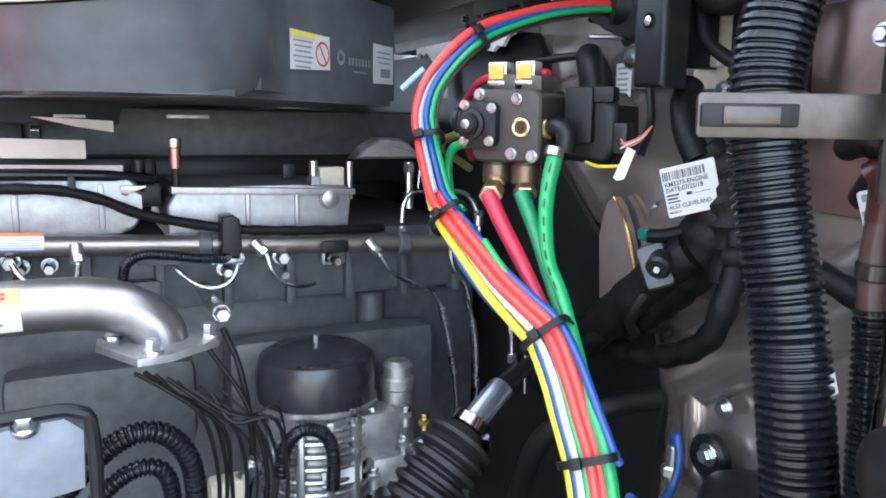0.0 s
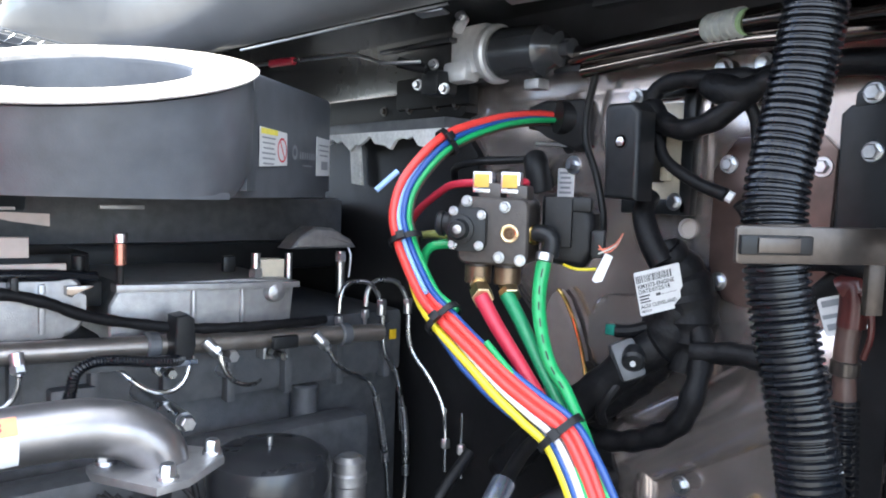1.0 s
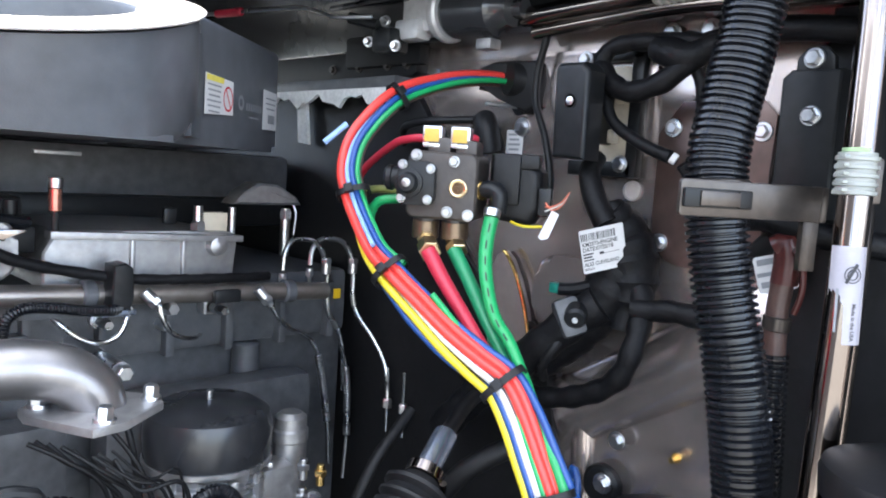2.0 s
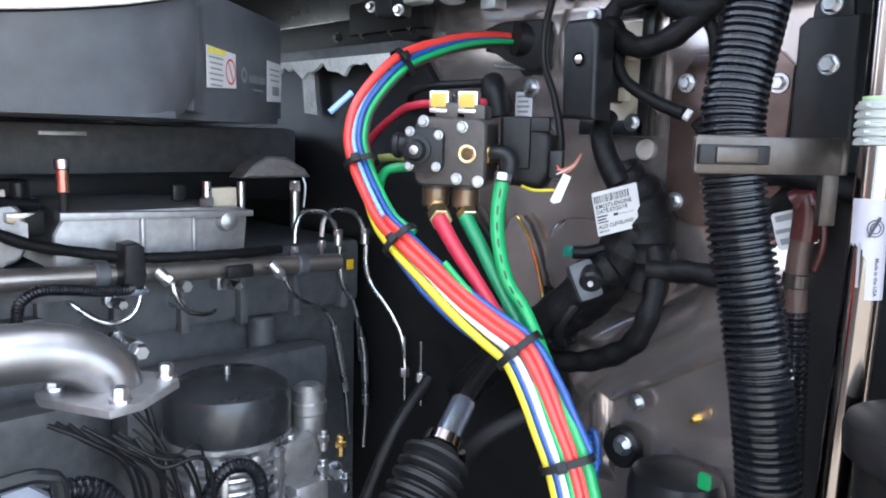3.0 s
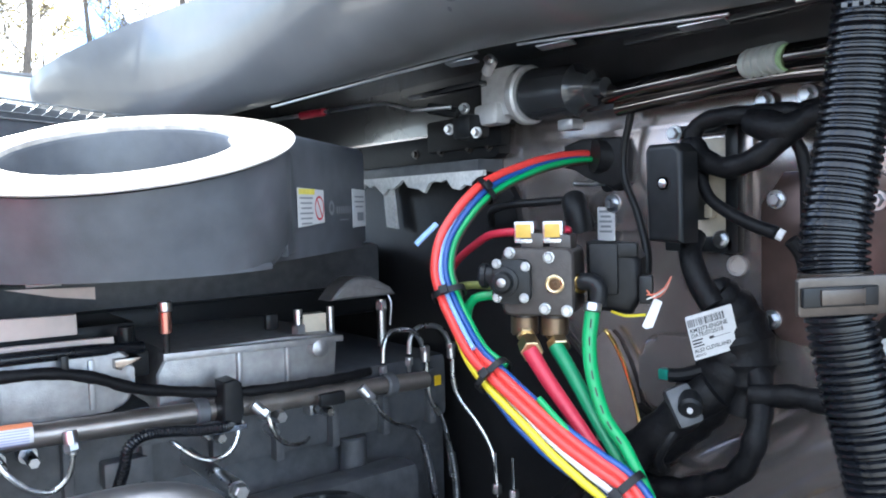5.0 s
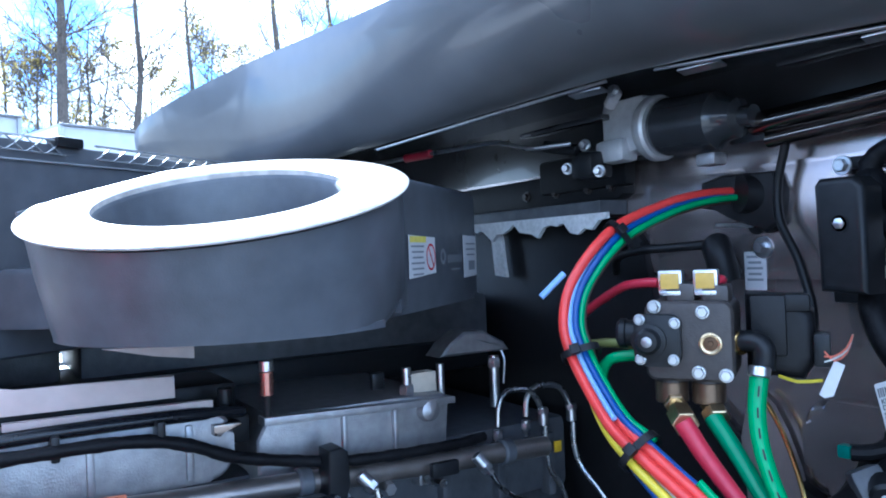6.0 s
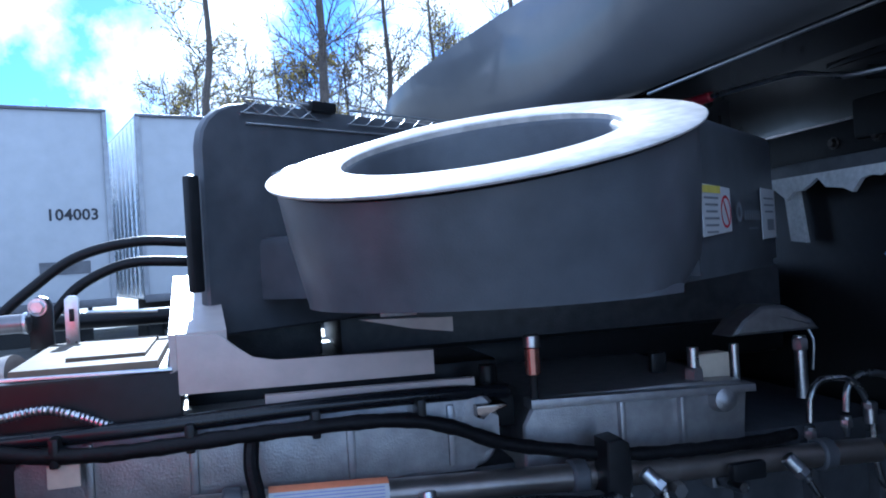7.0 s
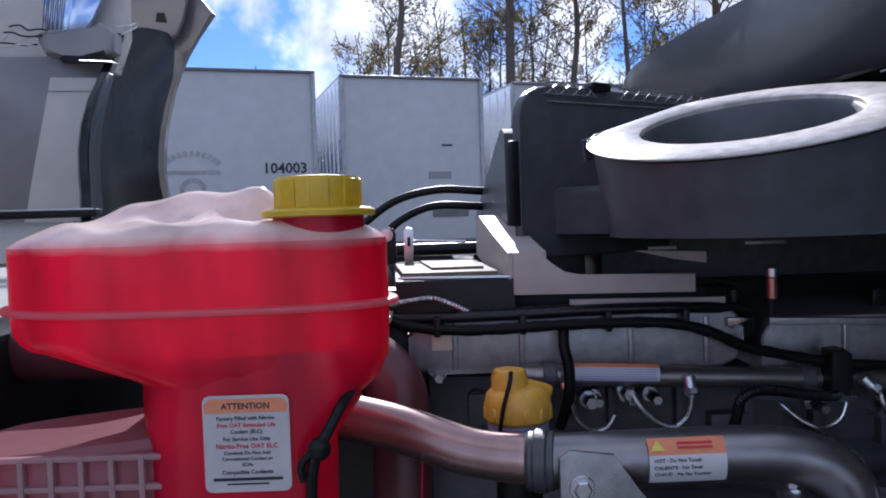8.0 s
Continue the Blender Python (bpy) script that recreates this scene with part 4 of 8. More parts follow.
bm = stack(B(), [(squircle(CX, CY, 0.1515, 0.081), 1.5938), (squircle(CX, CY, 0.1585, 0.0865), 1.5948), (squircle(CX, CY, 0.1595, 0.0872), 1.597), (squircle(CX, CY, 0.1585, 0.0865), 1.5992), (squircle(CX, CY, 0.1515, 0.081), 1.6002)], None, (False, False))
part("weld_seam", bm, SEAMPINK, tank, "pale pink weld flange")
# neck below, with the label
NX = -0.400
rings = [(squircle(NX - 0.0150, 0.72, 0.0720, 0.077, 4), 1.36), (squircle(NX - 0.0145, 0.72, 0.0745, 0.0785, 4), 1.42), (squircle(NX - 0.0130, 0.722, 0.0755, 0.0805, 4), 1.500), (squircle(NX - 0.009, 0.722, 0.0805, 0.0806, 4), 1.512), (squircle(NX - 0.004, 0.722, 0.0860, 0.0806, 3.6), 1.524), (squircle(NX - 0.003, 0.722, 0.0870, 0.0804, 3.4), 1.540), (squircle(NX - 0.003, 0.722, 0.0860, 0.0790, 3.2), 1.565)]
part("neck", stack(B(), rings), LEVELTANK, tank, "red where the coolant stands")
FACE = facing((NX + 0.002, 0.6398, 0), (1, 0, 0), (0, 0, 1))
lab = part("attention_label", prism(B(), rounded(0.062, 0.070, 0.005, 4, 0.002, 1.502), 0.0, 0.0008, FACE), FILM, tank, "white label with an orange heading")
L2 = FACE @ Matrix.Translation((0.002, 1.502, 0.001))
part("orange_band", prism(B(), [(-0.0298, 0.0225), (0.0298, 0.0225), (0.0298, 0.029), (0.026, 0.0327), (-0.026, 0.0327), (-0.0298, 0.029)], 0, 0.0002, L2), ORANGE, lab)
L3 = L2 @ Matrix.Translation((0, 0, 0.0005))
for words, size, v, ink in (("ATTENTION", 0.0062, 0.0272, INK), ("Factory Filled with Nitrite-", 0.0039, 0.0185, INK), ("Free OAT Extended Life", 0.0042, 0.0135, REDINK), ("Coolant (ELC)", 0.0039, 0.0088, INK), ("For Service Use Only", 0.0039, 0.0035, INK), ("Nitrite-Free OAT ELC", 0.0048, -0.0017, REDINK), ("Contents Do Not Add", 0.0036, -0.0066, INK), ("Conventional Coolant or", 0.0036, -0.0108, INK), ("SCAs", 0.0036, -0.0150, INK), ("Compatible Coolants:", 0.0042, -0.0205, INK)):
    text_mesh(words, size, L3 @ Matrix.Translation((0, v, 0)), ink, lab, align="CENTER")
part("printed_line", bars(B(), L2, [(0, -0.0255, 0.05, 0.0022), (0, -0.029, 0.03, 0.0012)]), INK, lab)
# ribbed lower chamber
bm = stack(B(), [(squircle(-0.545, 0.72, 0.104, 0.062, 5, 56, 0), 1.36), (squircle(-0.545, 0.72, 0.104, 0.063, 5, 56, 0), 1.493), (squircle(-0.545, 0.721, 0.101, 0.060, 4.4, 56, 0), 1.499), (squircle(-0.545, 0.725, 0.088, 0.05, 4, 56, 0), 1.5005)])
for v in bm.verts:      # its roof falls to the front of the truck
    v.co.z += max(0.0, v.co.z - 1.40) * 0.9 * (v.co.x + 0.50)
part("lower_chamber", bm, CHAMBER, tank, "milky ribbed lower chamber")
G = facing((-0.545, 0.6585, 0), (1, 0, 0), (0, 0, 1))
for u in np.arange(-0.089, 0.095, 0.0223):
    part("grid_rib", box(B(), (u, 1.424, 0.004), (0.0045, 0.136, 0.007), 0.0012, G), RIBPINK, tank)
for v in np.arange(1.379, 1.497, 0.0223):
    part("grid_rib", box(B(), (0, v, 0.0035), (0.183, 0.0045, 0.006), 0.0012, G), RIBPINK, tank)
cap = lathe(B(), Matrix.Translation((-0.346, 0.688, 1.663)), [(0.0415, 0), (0.0435, 0.001), (0.0435, 0.0045), (0.042, 0.006), (0.0325, 0.0075), (0.0328, 0.027), (0.031, 0.0305), (0.02, 0.0315)], 48)
cap = part("cap", cap, CAPYELLOW, tank, "mustard yellow screw cap")
for k in range(8):
    a = 2 * math.pi * k / 8 + 0.2
    part("grip_rib", box(B(), (0.0315, 0, 0.0175), (0.004, 0.014, 0.022), 0.0015, Matrix.Translation((-0.346, 0.688, 1.663)) @ pose(0, 0, 0, 0, 0, math.degrees(a))), CAPYELLOW, cap)
part("filler_neck", rod(B(), (-0.346, 0.688, 1.64), (-0.346, 0.688, 1.6635), 0.035, seg=40), COOLANT, tank)
strap = thing("rubber_strap", (-0.335, 0.66, 1.40), "black rubber strap hooked at the tank's side", "strap")
part("band", hose(B(), [(-0.322, 0.668, 1.535), (-0.330, 0.640, 1.523), (-0.336, 0.634, 1.512), (-0.344, 0.630, 1.498), (-0.348, 0.630, 1.484), (-0.350, 0.632, 1.459), (-0.349, 0.636, 1.42), (-0.346, 0.64, 1.34)], 0.0042, 10), RUBBER, strap)
part("knob", lathe(B(), Matrix.Translation((-0.343, 0.631, 1.498)), [(0.004, -0.007), (0.008, -0.003), (0.0085, 0.003), (0.005, 0.008)], 16), RUBBER, strap)
part("loose_end", hose(B(), [(-0.344, 0.630, 1.498), (-0.352, 0.628, 1.494), (-0.356, 0.628, 1.486), (-0.354, 0.629, 1.477)], 0.0032, 8), RUBBER, strap)

# ---- coolant hoses behind the tank ----
bm = hose(B(), [(-0.42, 0.95, 1.522), (-0.362, 0.93, 1.518), (-0.318, 0.91, 1.498), (-0.300, 0.885, 1.46), (-0.30, 0.87, 1.36)], 0.031, 24)
h1 = solo("coolant_hose", bm, REDHOSE, "dark red silicone coolant hose with a stitched seam", "hose")
bm = hose(B(), [(-0.40, 0.923, 1.542), (-0.35, 0.900, 1.533), (-0.298, 0.880, 1.503), (-0.279, 0.862, 1.46), (-0.28, 0.845, 1.37)], 0.0009, 6)
part("stitching", bm, REDINK, h1)
bm = hose(B(), [(-0.80, 0.95, 1.52), (-0.62, 0.88, 1.535), (-0.52, 0.86, 1.53), (-0.40, 0.90, 1.47)], 0.03, 24)
solo("coolant_hose", bm, REDHOSE, "dark red silicone coolant hose under the tank", "hose")

# ---- trailers ----
def trailer(corner, turn, length=14.0, number=False):
    """A box trailer seen from its end: corner is the near left foot of its box."""
    t = thing("box_trailer", (corner[0], corner[1], 0), "white box trailer parked in the yard, grey top rail", "trailer", group="parked trailers")
    m = Matrix.Translation((corner[0], corner[1], 0)) @ pose(0, 0, 0, 0, 0, turn)
    part("box_body", box(B(), (1.3, length / 2, 2.67), (2.6, length, 2.95), 0.03, m), TRAILER, t)
    for k in range(int(length / 0.4)):
        for x in (-0.012, 2.612):
            part("side_rib", box(B(), (x, 0.3 + 0.4 * k, 2.65), (0.03, 0.05, 2.8), 0, m), TRAILERSIDE, t)
    for x in (-0.006, 2.606):
        part("side_sheet", box(B(), (x, length / 2, 2.65), (0.012, length - 0.06, 2.86), 0, m), TRAILERSIDE, t, "bright ribbed aluminium side sheet")
    for x in (0.03, 2.57):
        part("corner_post", box(B(), (x, -0.01, 2.67), (0.07, 0.05, 2.95), 0.01, m), TRAILERPOST, t)
    part("top_rail", box(B(), (1.3, -0.014, 4.125), (2.6, 0.06, 0.05), 0.015, m), TRAILERTRIM, t)
    part("bumper_rail", box(B(), (1.3, -0.014, 1.22), (2.6, 0.06, 0.12), 0.015, m), TRAILERTRIM, t)
    for x in (0.35, 2.25):
        w = part("wheel", lathe(B(), m @ Matrix.Translation((x - 0.14, 1.6, 0.5)) @ pose(0, 0, 0, 0, 90), [(0.2, 0), (0.46, 0.0), (0.5, 0.04), (0.5, 0.24), (0.46, 0.28), (0.2, 0.28)], 32), TYRE, t)
        part("rim", lathe(B(), m @ Matrix.Translation((x - 0.14, 1.6, 0.5)) @ pose(0, 0, 0, 0, 90), [(0.05, 0.06), (0.26, 0.02), (0.27, 0.26), (0.05, 0.22)], 24), STEEL, w)
    part("axle_frame", box(B(), (1.3, 2.2, 0.85), (1.6, 3.0, 0.5), 0.05, m), TYRE, t)
    for x in (0.5, 2.1):
        part("landing_leg", box(B(), (x, length - 2.5, 0.6), (0.12, 0.12, 1.2), 0.01, m), TRAILERTRIM, t)
    E2 = m @ facing((0, -0.002, 0), (1, 0, 0), (0, 0, 1))
    part("door_plate", bars(B(), E2, [(1.93, 1.77, 0.68, 0.19)], 0.012), TRAILERTRIM, t, "dark plate with a latch")
    if not number:
        part("printed_sign", bars(B(), E2, [(1.75, 2.42, 0.42, 0.13)], 0.004), GREYINK, t)
        part("printed_sign", bars(B(), E2, [(1.9, 2.95, 0.20, 0.035)], 0.004), INK, t)
    else:
        text_mesh("104003", 0.24, E2 @ Matrix.Translation((2.07, 2.55, 0.006)), INK, t, align="CENTER")
        arc = B()
        for k in range(11):
            a = radians(150 - 12 * k)
            bars(arc, E2 @ Matrix.Translation((0.62 + 0.46 * math.cos(a), 2.50 + 0.30 * math.sin(a), 0)) @ pose(0, 0, 0, 0, 0, math.degrees(a) - 90), [(0, 0, 0.06, 0.085)], 0.005)
        bars(arc, E2, [(0.62, 2.50, 0.85, 0.06)], 0.005)
        lathe(arc, E2 @ Matrix.Translation((0.62, 2.22, 0.003)), [(0.13, 0.002), (0.2, 0.002)], 20, False)
        part("faded_emblem", arc, FADEDINK, t)
    return t


trailer((-4.73, 11.92), 18, number=True)
trailer((-1.90, 13.09), 18)
trailer((1.15, 14.35), 18)

# ---- trees ----
def tree(x, y, h, r, seed, leafy=0.5, lean=0.02, dense=1.0):
    rnd = random.Random(seed)
    t = thing("tree", (x, y, 0), "tall bare-limbed tree with a few autumn leaves" if leafy < 0.4 else "slender tree with thinning yellow-green leaves", "tree", group="trees behind the trailers")
    top = Vector((x + lean * h * rnd.uniform(-1, 1), y + rnd.uniform(-0.4, 0.4), h))
    base = Vector((x, y, -0.1))
    stem = [base.lerp(top, i / 7) + Vector((rnd.uniform(-1, 1), rnd.uniform(-1, 1), 0)) * 0.012 * h * (i > 0) for i in range(8)]
    line = smooth_path(stem, 0.6)
    total = h
    part("trunk", sweep(B(), line, lambda s: 1.35 * r * max(0.18, 1 - 0.82 * s / total), 9), BARK, t)
    limbs, tips = B(), []

    def grow(p, d, length, rad, depth):
        pts = [p]
        for _ in range(3):
            d = (d + Vector((rnd.uniform(-1, 1), rnd.uniform(-1, 1), rnd.uniform(-0.3, 0.6))) * 0.28).normalized()
            pts.append(pts[-1] + d * length / 3)
        n = len(smooth_path(pts, length / 5))
        sweep(limbs, smooth_path(pts, length / 5), lambda s: max(0.012, rad * (1 - 0.75 * s / length)), 4)
        tips.extend(pts[1:])
        if depth:
            for q in pts[1:]:
                for _ in range(2):
                    e = (d + Vector((rnd.uniform(-1, 1), rnd.uniform(-1, 1), rnd.uniform(-0.5, 0.8))) * 0.9).normalized()
                    grow(q, e, length * rnd.uniform(0.4, 0.62), rad * 0.5, depth - 1)

    for k in range(int((5 + h * 0.55) * dense)):
        f = rnd.uniform(0.22, 0.98)
        p = line[int(f * (len(line) - 1))]
        a = rnd.uniform(0, 2 * math.pi)
        grow(p, Vector((math.cos(a), math.sin(a), rnd.uniform(0.3, 1.0))).normalized(), h * rnd.uniform(0.10, 0.2) * (1.25 - f * 0.6), r * 0.34 * (1.2 - f), 2)
    tagged(part("limb_mass", limbs, BARK, t), kind="stuff")
    if leafy:
        leaves = B()
        for p in tips:
            if rnd.random() < leafy:
                for _ in range(rnd.randint(2, 5)):
                    c = p + Vector((rnd.gauss(0, 0.22), rnd.gauss(0, 0.22), rnd.gauss(0, 0.18)))
                    u = Vector((rnd.uniform(-1, 1), rnd.uniform(-1, 1), rnd.uniform(-1, 1))).normalized() * rnd.uniform(0.05, 0.10)
                    v = u.cross(Vector((rnd.uniform(-1, 1), rnd.uniform(-1, 1), rnd.uniform(-1, 1)))).normalized() * 0.05
                    leaves.faces.new([leaves.verts.new(c + q) for q in (-u, v, u, -v)])
        tagged(part("crown", leaves, LEAF, t), kind="stuff")
    return t


for x, y, h, r, s, leafy in ((-1.5, 30, 17, 0.17, 1, 0.12), (2.6, 31, 19, 0.22, 2, 0.05), (5.6, 32, 16, 0.16, 3, 0.0), (8.0, 33, 15, 0.14, 4, 0.1), (11.6, 33, 18, 0.2, 5, 0.1),
                             (1.0, 36, 11.5, 0.10, 6, 0.25), (4.4, 36, 12, 0.10, 7, 0.22), (7.5, 38, 11, 0.09, 8, 0.3), (-3.6, 38, 10, 0.09, 9, 0.2), (0.0, 40, 12, 0.10, 16, 0.2), (3.2, 41, 12.5, 0.1, 17, 0.2), (-1.2, 42, 11, 0.09, 18, 0.2),
                             (14.5, 34, 17, 0.2, 10, 0.1), (18.0, 35, 13, 0.13, 11, 0.5), (21.5, 36, 18, 0.22, 12, 0.1), (26.0, 37, 15, 0.16, 13, 0.4), (-9.0, 38, 9.5, 0.12, 14, 0.6), (16.2, 38, 12, 0.1, 15, 0.6)):
    tree(x, y, h, r, s, leafy)
for x, y, h, s, leafy in ((-3.4, 37, 10.5, 31, 0.06), (-2.0, 35, 11.2, 32, 0.05), (0.2, 34, 11.0, 21, 0.08), (1.8, 35, 11.6, 22, 0.1), (3.4, 34.5, 11.0, 23, 0.06), (4.9, 37, 12.4, 24, 0.12), (6.6, 36, 11.8, 25, 0.08), (9.2, 36, 12.4, 26, 0.1), (10.4, 38, 12.0, 27, 0.1), (12.8, 37, 12.4, 28, 0.1), (14.9, 38, 11.8, 29, 0.1), (-14.1, 34, 6.6, 33, 0.5), (-15.4, 36, 7.4, 34, 0.5)):
    tree(x, y, h, 0.075, s, leafy, 0.05, 1.7)

# ---- tilted hood ----
hood = thing("tilted_hood", (-1.1, 1.75, 1.0), "tilted truck hood with a black wheel arch liner", "hood")
HF = facing((0.035, 1.75, 0), (1, 0, 0), (0, 0, 1))      # across the truck
LF = facing((-0.95, 1.70, 0), (-0.05, 0.55, 0), (0, 0, 1))      # along the wheel arch
GLOSSBAND = material("gloss_black_band", (0.008, 0.010, 0.015), 0.2, 0, 0.2, 20, spec=0.3)
# left and right edge of the hollow liner at each height
arch = [(1.60, -0.115, 0.469), (1.66, -0.103, 0.452), (1.73, -0.094, 0.436), (1.774, -0.097, 0.405), (1.818, -0.094, 0.397), (1.871, -0.073, 0.411), (1.927, -0.030, 0.443), (1.986, 0.038, 0.492), (2.042, 0.101, 0.549), (2.085, 0.142, 0.594), (2.113, 0.177, 0.608), (2.140, 0.245, 0.620), (2.165, 0.345, 0.626), (2.185, 0.445, 0.624), (2.198, 0.515, 0.610), (2.205, 0.565, 0.585)]
bm, sheets = B(), []
for drop in (0.0, 0.018):
    sheets.append([[bm.verts.new(LF @ Vector((l + (r - l) * k / 14, z, -drop - 0.11 * (r - l) * min(1, (2.23 - z) / 0.2) * math.sin(math.pi * k / 14) ** 0.8))) for k in range(15)] for z, l, r in arch])
for rows, flip in ((sheets[0], False), (sheets[1], True)):
    for r0, r1 in zip(rows, rows[1:]):
        for k in range(14):
            q = [r0[k], r0[k + 1], r1[k + 1], r1[k]]
            bm.faces.new(q[::-1] if flip else q)
rim = [[r[0] for r in w] + w[-1][1:] + [r[-1] for r in w[-2::-1]] + w[0][-2:0:-1] for w in sheets]
for k in range(len(rim[0])):
    j = (k + 1) % len(rim[0])
    bm.faces.new([rim[0][k], rim[0][j], rim[1][j], rim[1][k]])
for f in bm.faces:
    f.smooth = True
part("arch_liner", bm, material("gloss_black_liner", (0.006, 0.008, 0.013), 0.25, 0, 0.2, 20, spec=0.12), hood, "glossy black wheel arch liner")
rib = [(-0.146, 1.623), (-0.126, 1.699), (-0.129, 1.743), (-0.132, 1.780), (-0.127, 1.819), (-0.109, 1.865), (-0.085, 1.901), (-0.045, 1.941), (0.012, 1.989), (0.055, 1.992), (0.017, 1.952), (-0.023, 1.910), (-0.048, 1.872), (-0.068, 1.825), (-0.074, 1.785), (-0.070, 1.745), (-0.064, 1.700), (-0.072, 1.620)]
part("liner_rib", prism(B(), rib, -0.004, 0.012, LF, 0.005, 3), GLOSSBAND, hood)
fend = [(-1.063, 2.455), (-1.002, 2.366), (-0.964, 2.318), (-0.940, 2.288), (-0.990, 2.221), (-1.024, 2.167), (-1.048, 2.118), (-1.068, 2.065), (-1.084, 2.007), (-1.096, 1.957), (-1.104, 1.899), (-1.109, 1.832), (-1.107, 1.781), (-1.101, 1.756), (-1.078, 1.594), (-1.172, 1.597), (-1.157, 1.833), (-1.148, 2.001), (-1.114, 2.084), (-1.108, 2.200), (-1.121, 2.284), (-1.113, 2.457)]
part("fender_edge", prism(B(), fend, -0.655, -0.63, HF, 0.006, 2), DIMHOODGREY, hood, "glossy grey fender edge")
gusset = [(-0.980, 2.444), (-1.005, 2.315), (-1.014, 2.267), (-1.036, 2.219), (-1.074, 2.196), (-1.139, 2.198), (-1.181, 2.175), (-1.233, 2.128), (-1.251, 2.101), (-1.308, 2.102), (-1.290, 2.454)]
part("gusset_panel", prism(B(), gusset, -0.60, -0.58, HF, 0.006, 2), DIMHOODGREY, hood)
part("gusset_hole", prism(B(), [(-1.095, 2.255), (-1.090, 2.281), (-1.068, 2.280), (-1.061, 2.251)], -0.585, -0.577, HF, 0.003, 2), RUBBER, hood, "dark rounded hole plug")
part("inner_panel", prism(B(), [(-1.60, 1.58), (-1.562, 2.059), (-0.994, 2.043), (-1.013, 1.995), (-1.031, 1.961), (-1.045, 1.924), (-1.054, 1.887), (-1.061, 1.818), (-1.060, 1.755), (-1.058, 1.705), (-1.060, 1.58)], -0.07, -0.05, HF, 0.008), HOODGREY, hood)
part("liner_sheet", prism(B(), [(-1.226, 1.623), (-1.198, 1.709), (-1.179, 1.796), (-1.154, 1.900), (-1.133, 1.996), (-1.006, 1.991), (-1.022, 1.957), (-1.036, 1.921), (-1.045, 1.884), (-1.052, 1.816), (-1.051, 1.754), (-1.049, 1.704), (-1.051, 1.617)], -0.045, -0.03, HF, 0.004), HOODLIGHT, hood, "pale beige liner sheet")
part("sheet_crease", prism(B(), [(-1.138, 1.966), (-1.018, 1.962), (-1.018, 1.9605), (-1.138, 1.9645)], -0.031, -0.028, HF), HOODGREY, hood)
part("lower_panel", prism(B(), [(-1.6, 1.58), (-1.10, 1.60), (-1.04, 1.655), (-0.99, 1.676), (-1.6, 1.684)], 0.17, 0.185, HF, 0.005, 2), WHITE, hood, "white lower edge panel")
part("upper_rim", prism(B(), [(-1.125, 2.036), (-1.141, 2.064), (-1.145, 2.081), (-1.135, 2.091), (-1.115, 2.092), (-1.042, 2.080), (-1.007, 2.105), (-0.975, 2.080), (-0.977, 2.041), (-0.996, 2.032), (-1.069, 2.040)], -0.04, 0.0, HF, 0.012, 4), HOODGREY, hood, "rounded grey ledge below the headlamp")
lamp = part("headlamp_lens", prism(B(), [(-1.115, 2.103), (-1.074, 2.100), (-1.053, 2.137), (-1.032, 2.180), (-1.017, 2.224), (-1.086, 2.226), (-1.098, 2.176)], -0.09, -0.08, HF, 0.006), LENS, hood, "blue-white reflecting headlamp lens")
part("lamp_side", prism(B(), [(-1.168, 2.108), (-1.117, 2.103), (-1.100, 2.176), (-1.088, 2.226), (-1.169, 2.229), (-1.166, 2.179)], -0.09, -0.085, HF, 0.004), LENS, lamp)
for k in range(5):
    part("lamp_flute", hose(B(), [(-1.122 + 0.010 * k - 0.012, 1.831, 2.112), (-1.112 + 0.010 * k - 0.014, 1.829, 2.165), (-1.10 + 0.010 * k - 0.018, 1.831, 2.222)], 0.0016, 6), CHROME, lamp)
part("headlamp_back", prism(B(), [(-1.62, 2.02), (-1.03, 2.02), (-1.0, 2.10), (-0.99, 2.46), (-1.62, 2.46)], -0.16, -0.12, HF, 0.01), HOODLIGHT, hood)
part("handle_recess", prism(B(), [(-1.096, 2.029), (-1.086, 2.036), (-1.028, 2.031), (-0.985, 2.026), (-0.985, 2.018), (-1.065, 2.018), (-1.087, 2.019)], -0.01, 0.002, HF, 0.003, 2), RUBBER, hood, "dark handle recess")
part("trim_wire", hose(B(), [LF @ Vector(q) for q in ((-0.176, 1.974, 0.02), (-0.002, 2.008, 0.016), (0.053, 2.016, 0.012), (0.140, 2.028, 0.006), (0.139, 2.019, -0.004))], 0.0012, 8), CAST, hood)
part("stay_wire", hose(B(), [LF @ Vector(q) for q in ((0.120, 2.11, -0.004), (0.150, 2.121, 0.02), (0.190, 2.135, 0.02), (0.196, 2.129, 0.02), (0.159, 2.102, -0.004))], 0.0022, 8), STEEL, hood)
rnd = random.Random(12)
for k in range(6):
    x, z = -1.225 + 0.006 * k, 2.062 + 0.0075 * k
    part("torn_film", hose(B(), [(x + 0.02 * j + 0.035, 1.745 + rnd.uniform(-0.006, 0.006), z - 0.002 * j + rnd.uniform(-0.006, 0.006)) for j in range(5)], rnd.uniform(0.0012, 0.0028), 6), (HOODLIGHT, RUBBER)[k % 2], hood)
part("lower_edge", box(B(), (-1.20, 1.55, 1.691), (0.6, 0.03, 0.016), 0.005), BLACK, hood)
part("lower_bead", hose(B(), [(-1.5, 1.533, 1.701), (-1.2, 1.533, 1.7), (-0.905, 1.533, 1.698)], 0.0018, 8), STEEL, hood, "thin bright edge bead")
part("hood_shell", box(B(), (-2.15, 0.68, 1.55), (1.1, 1.9, 1.4), 0.15, ID, 4), HOODGREY, hood)

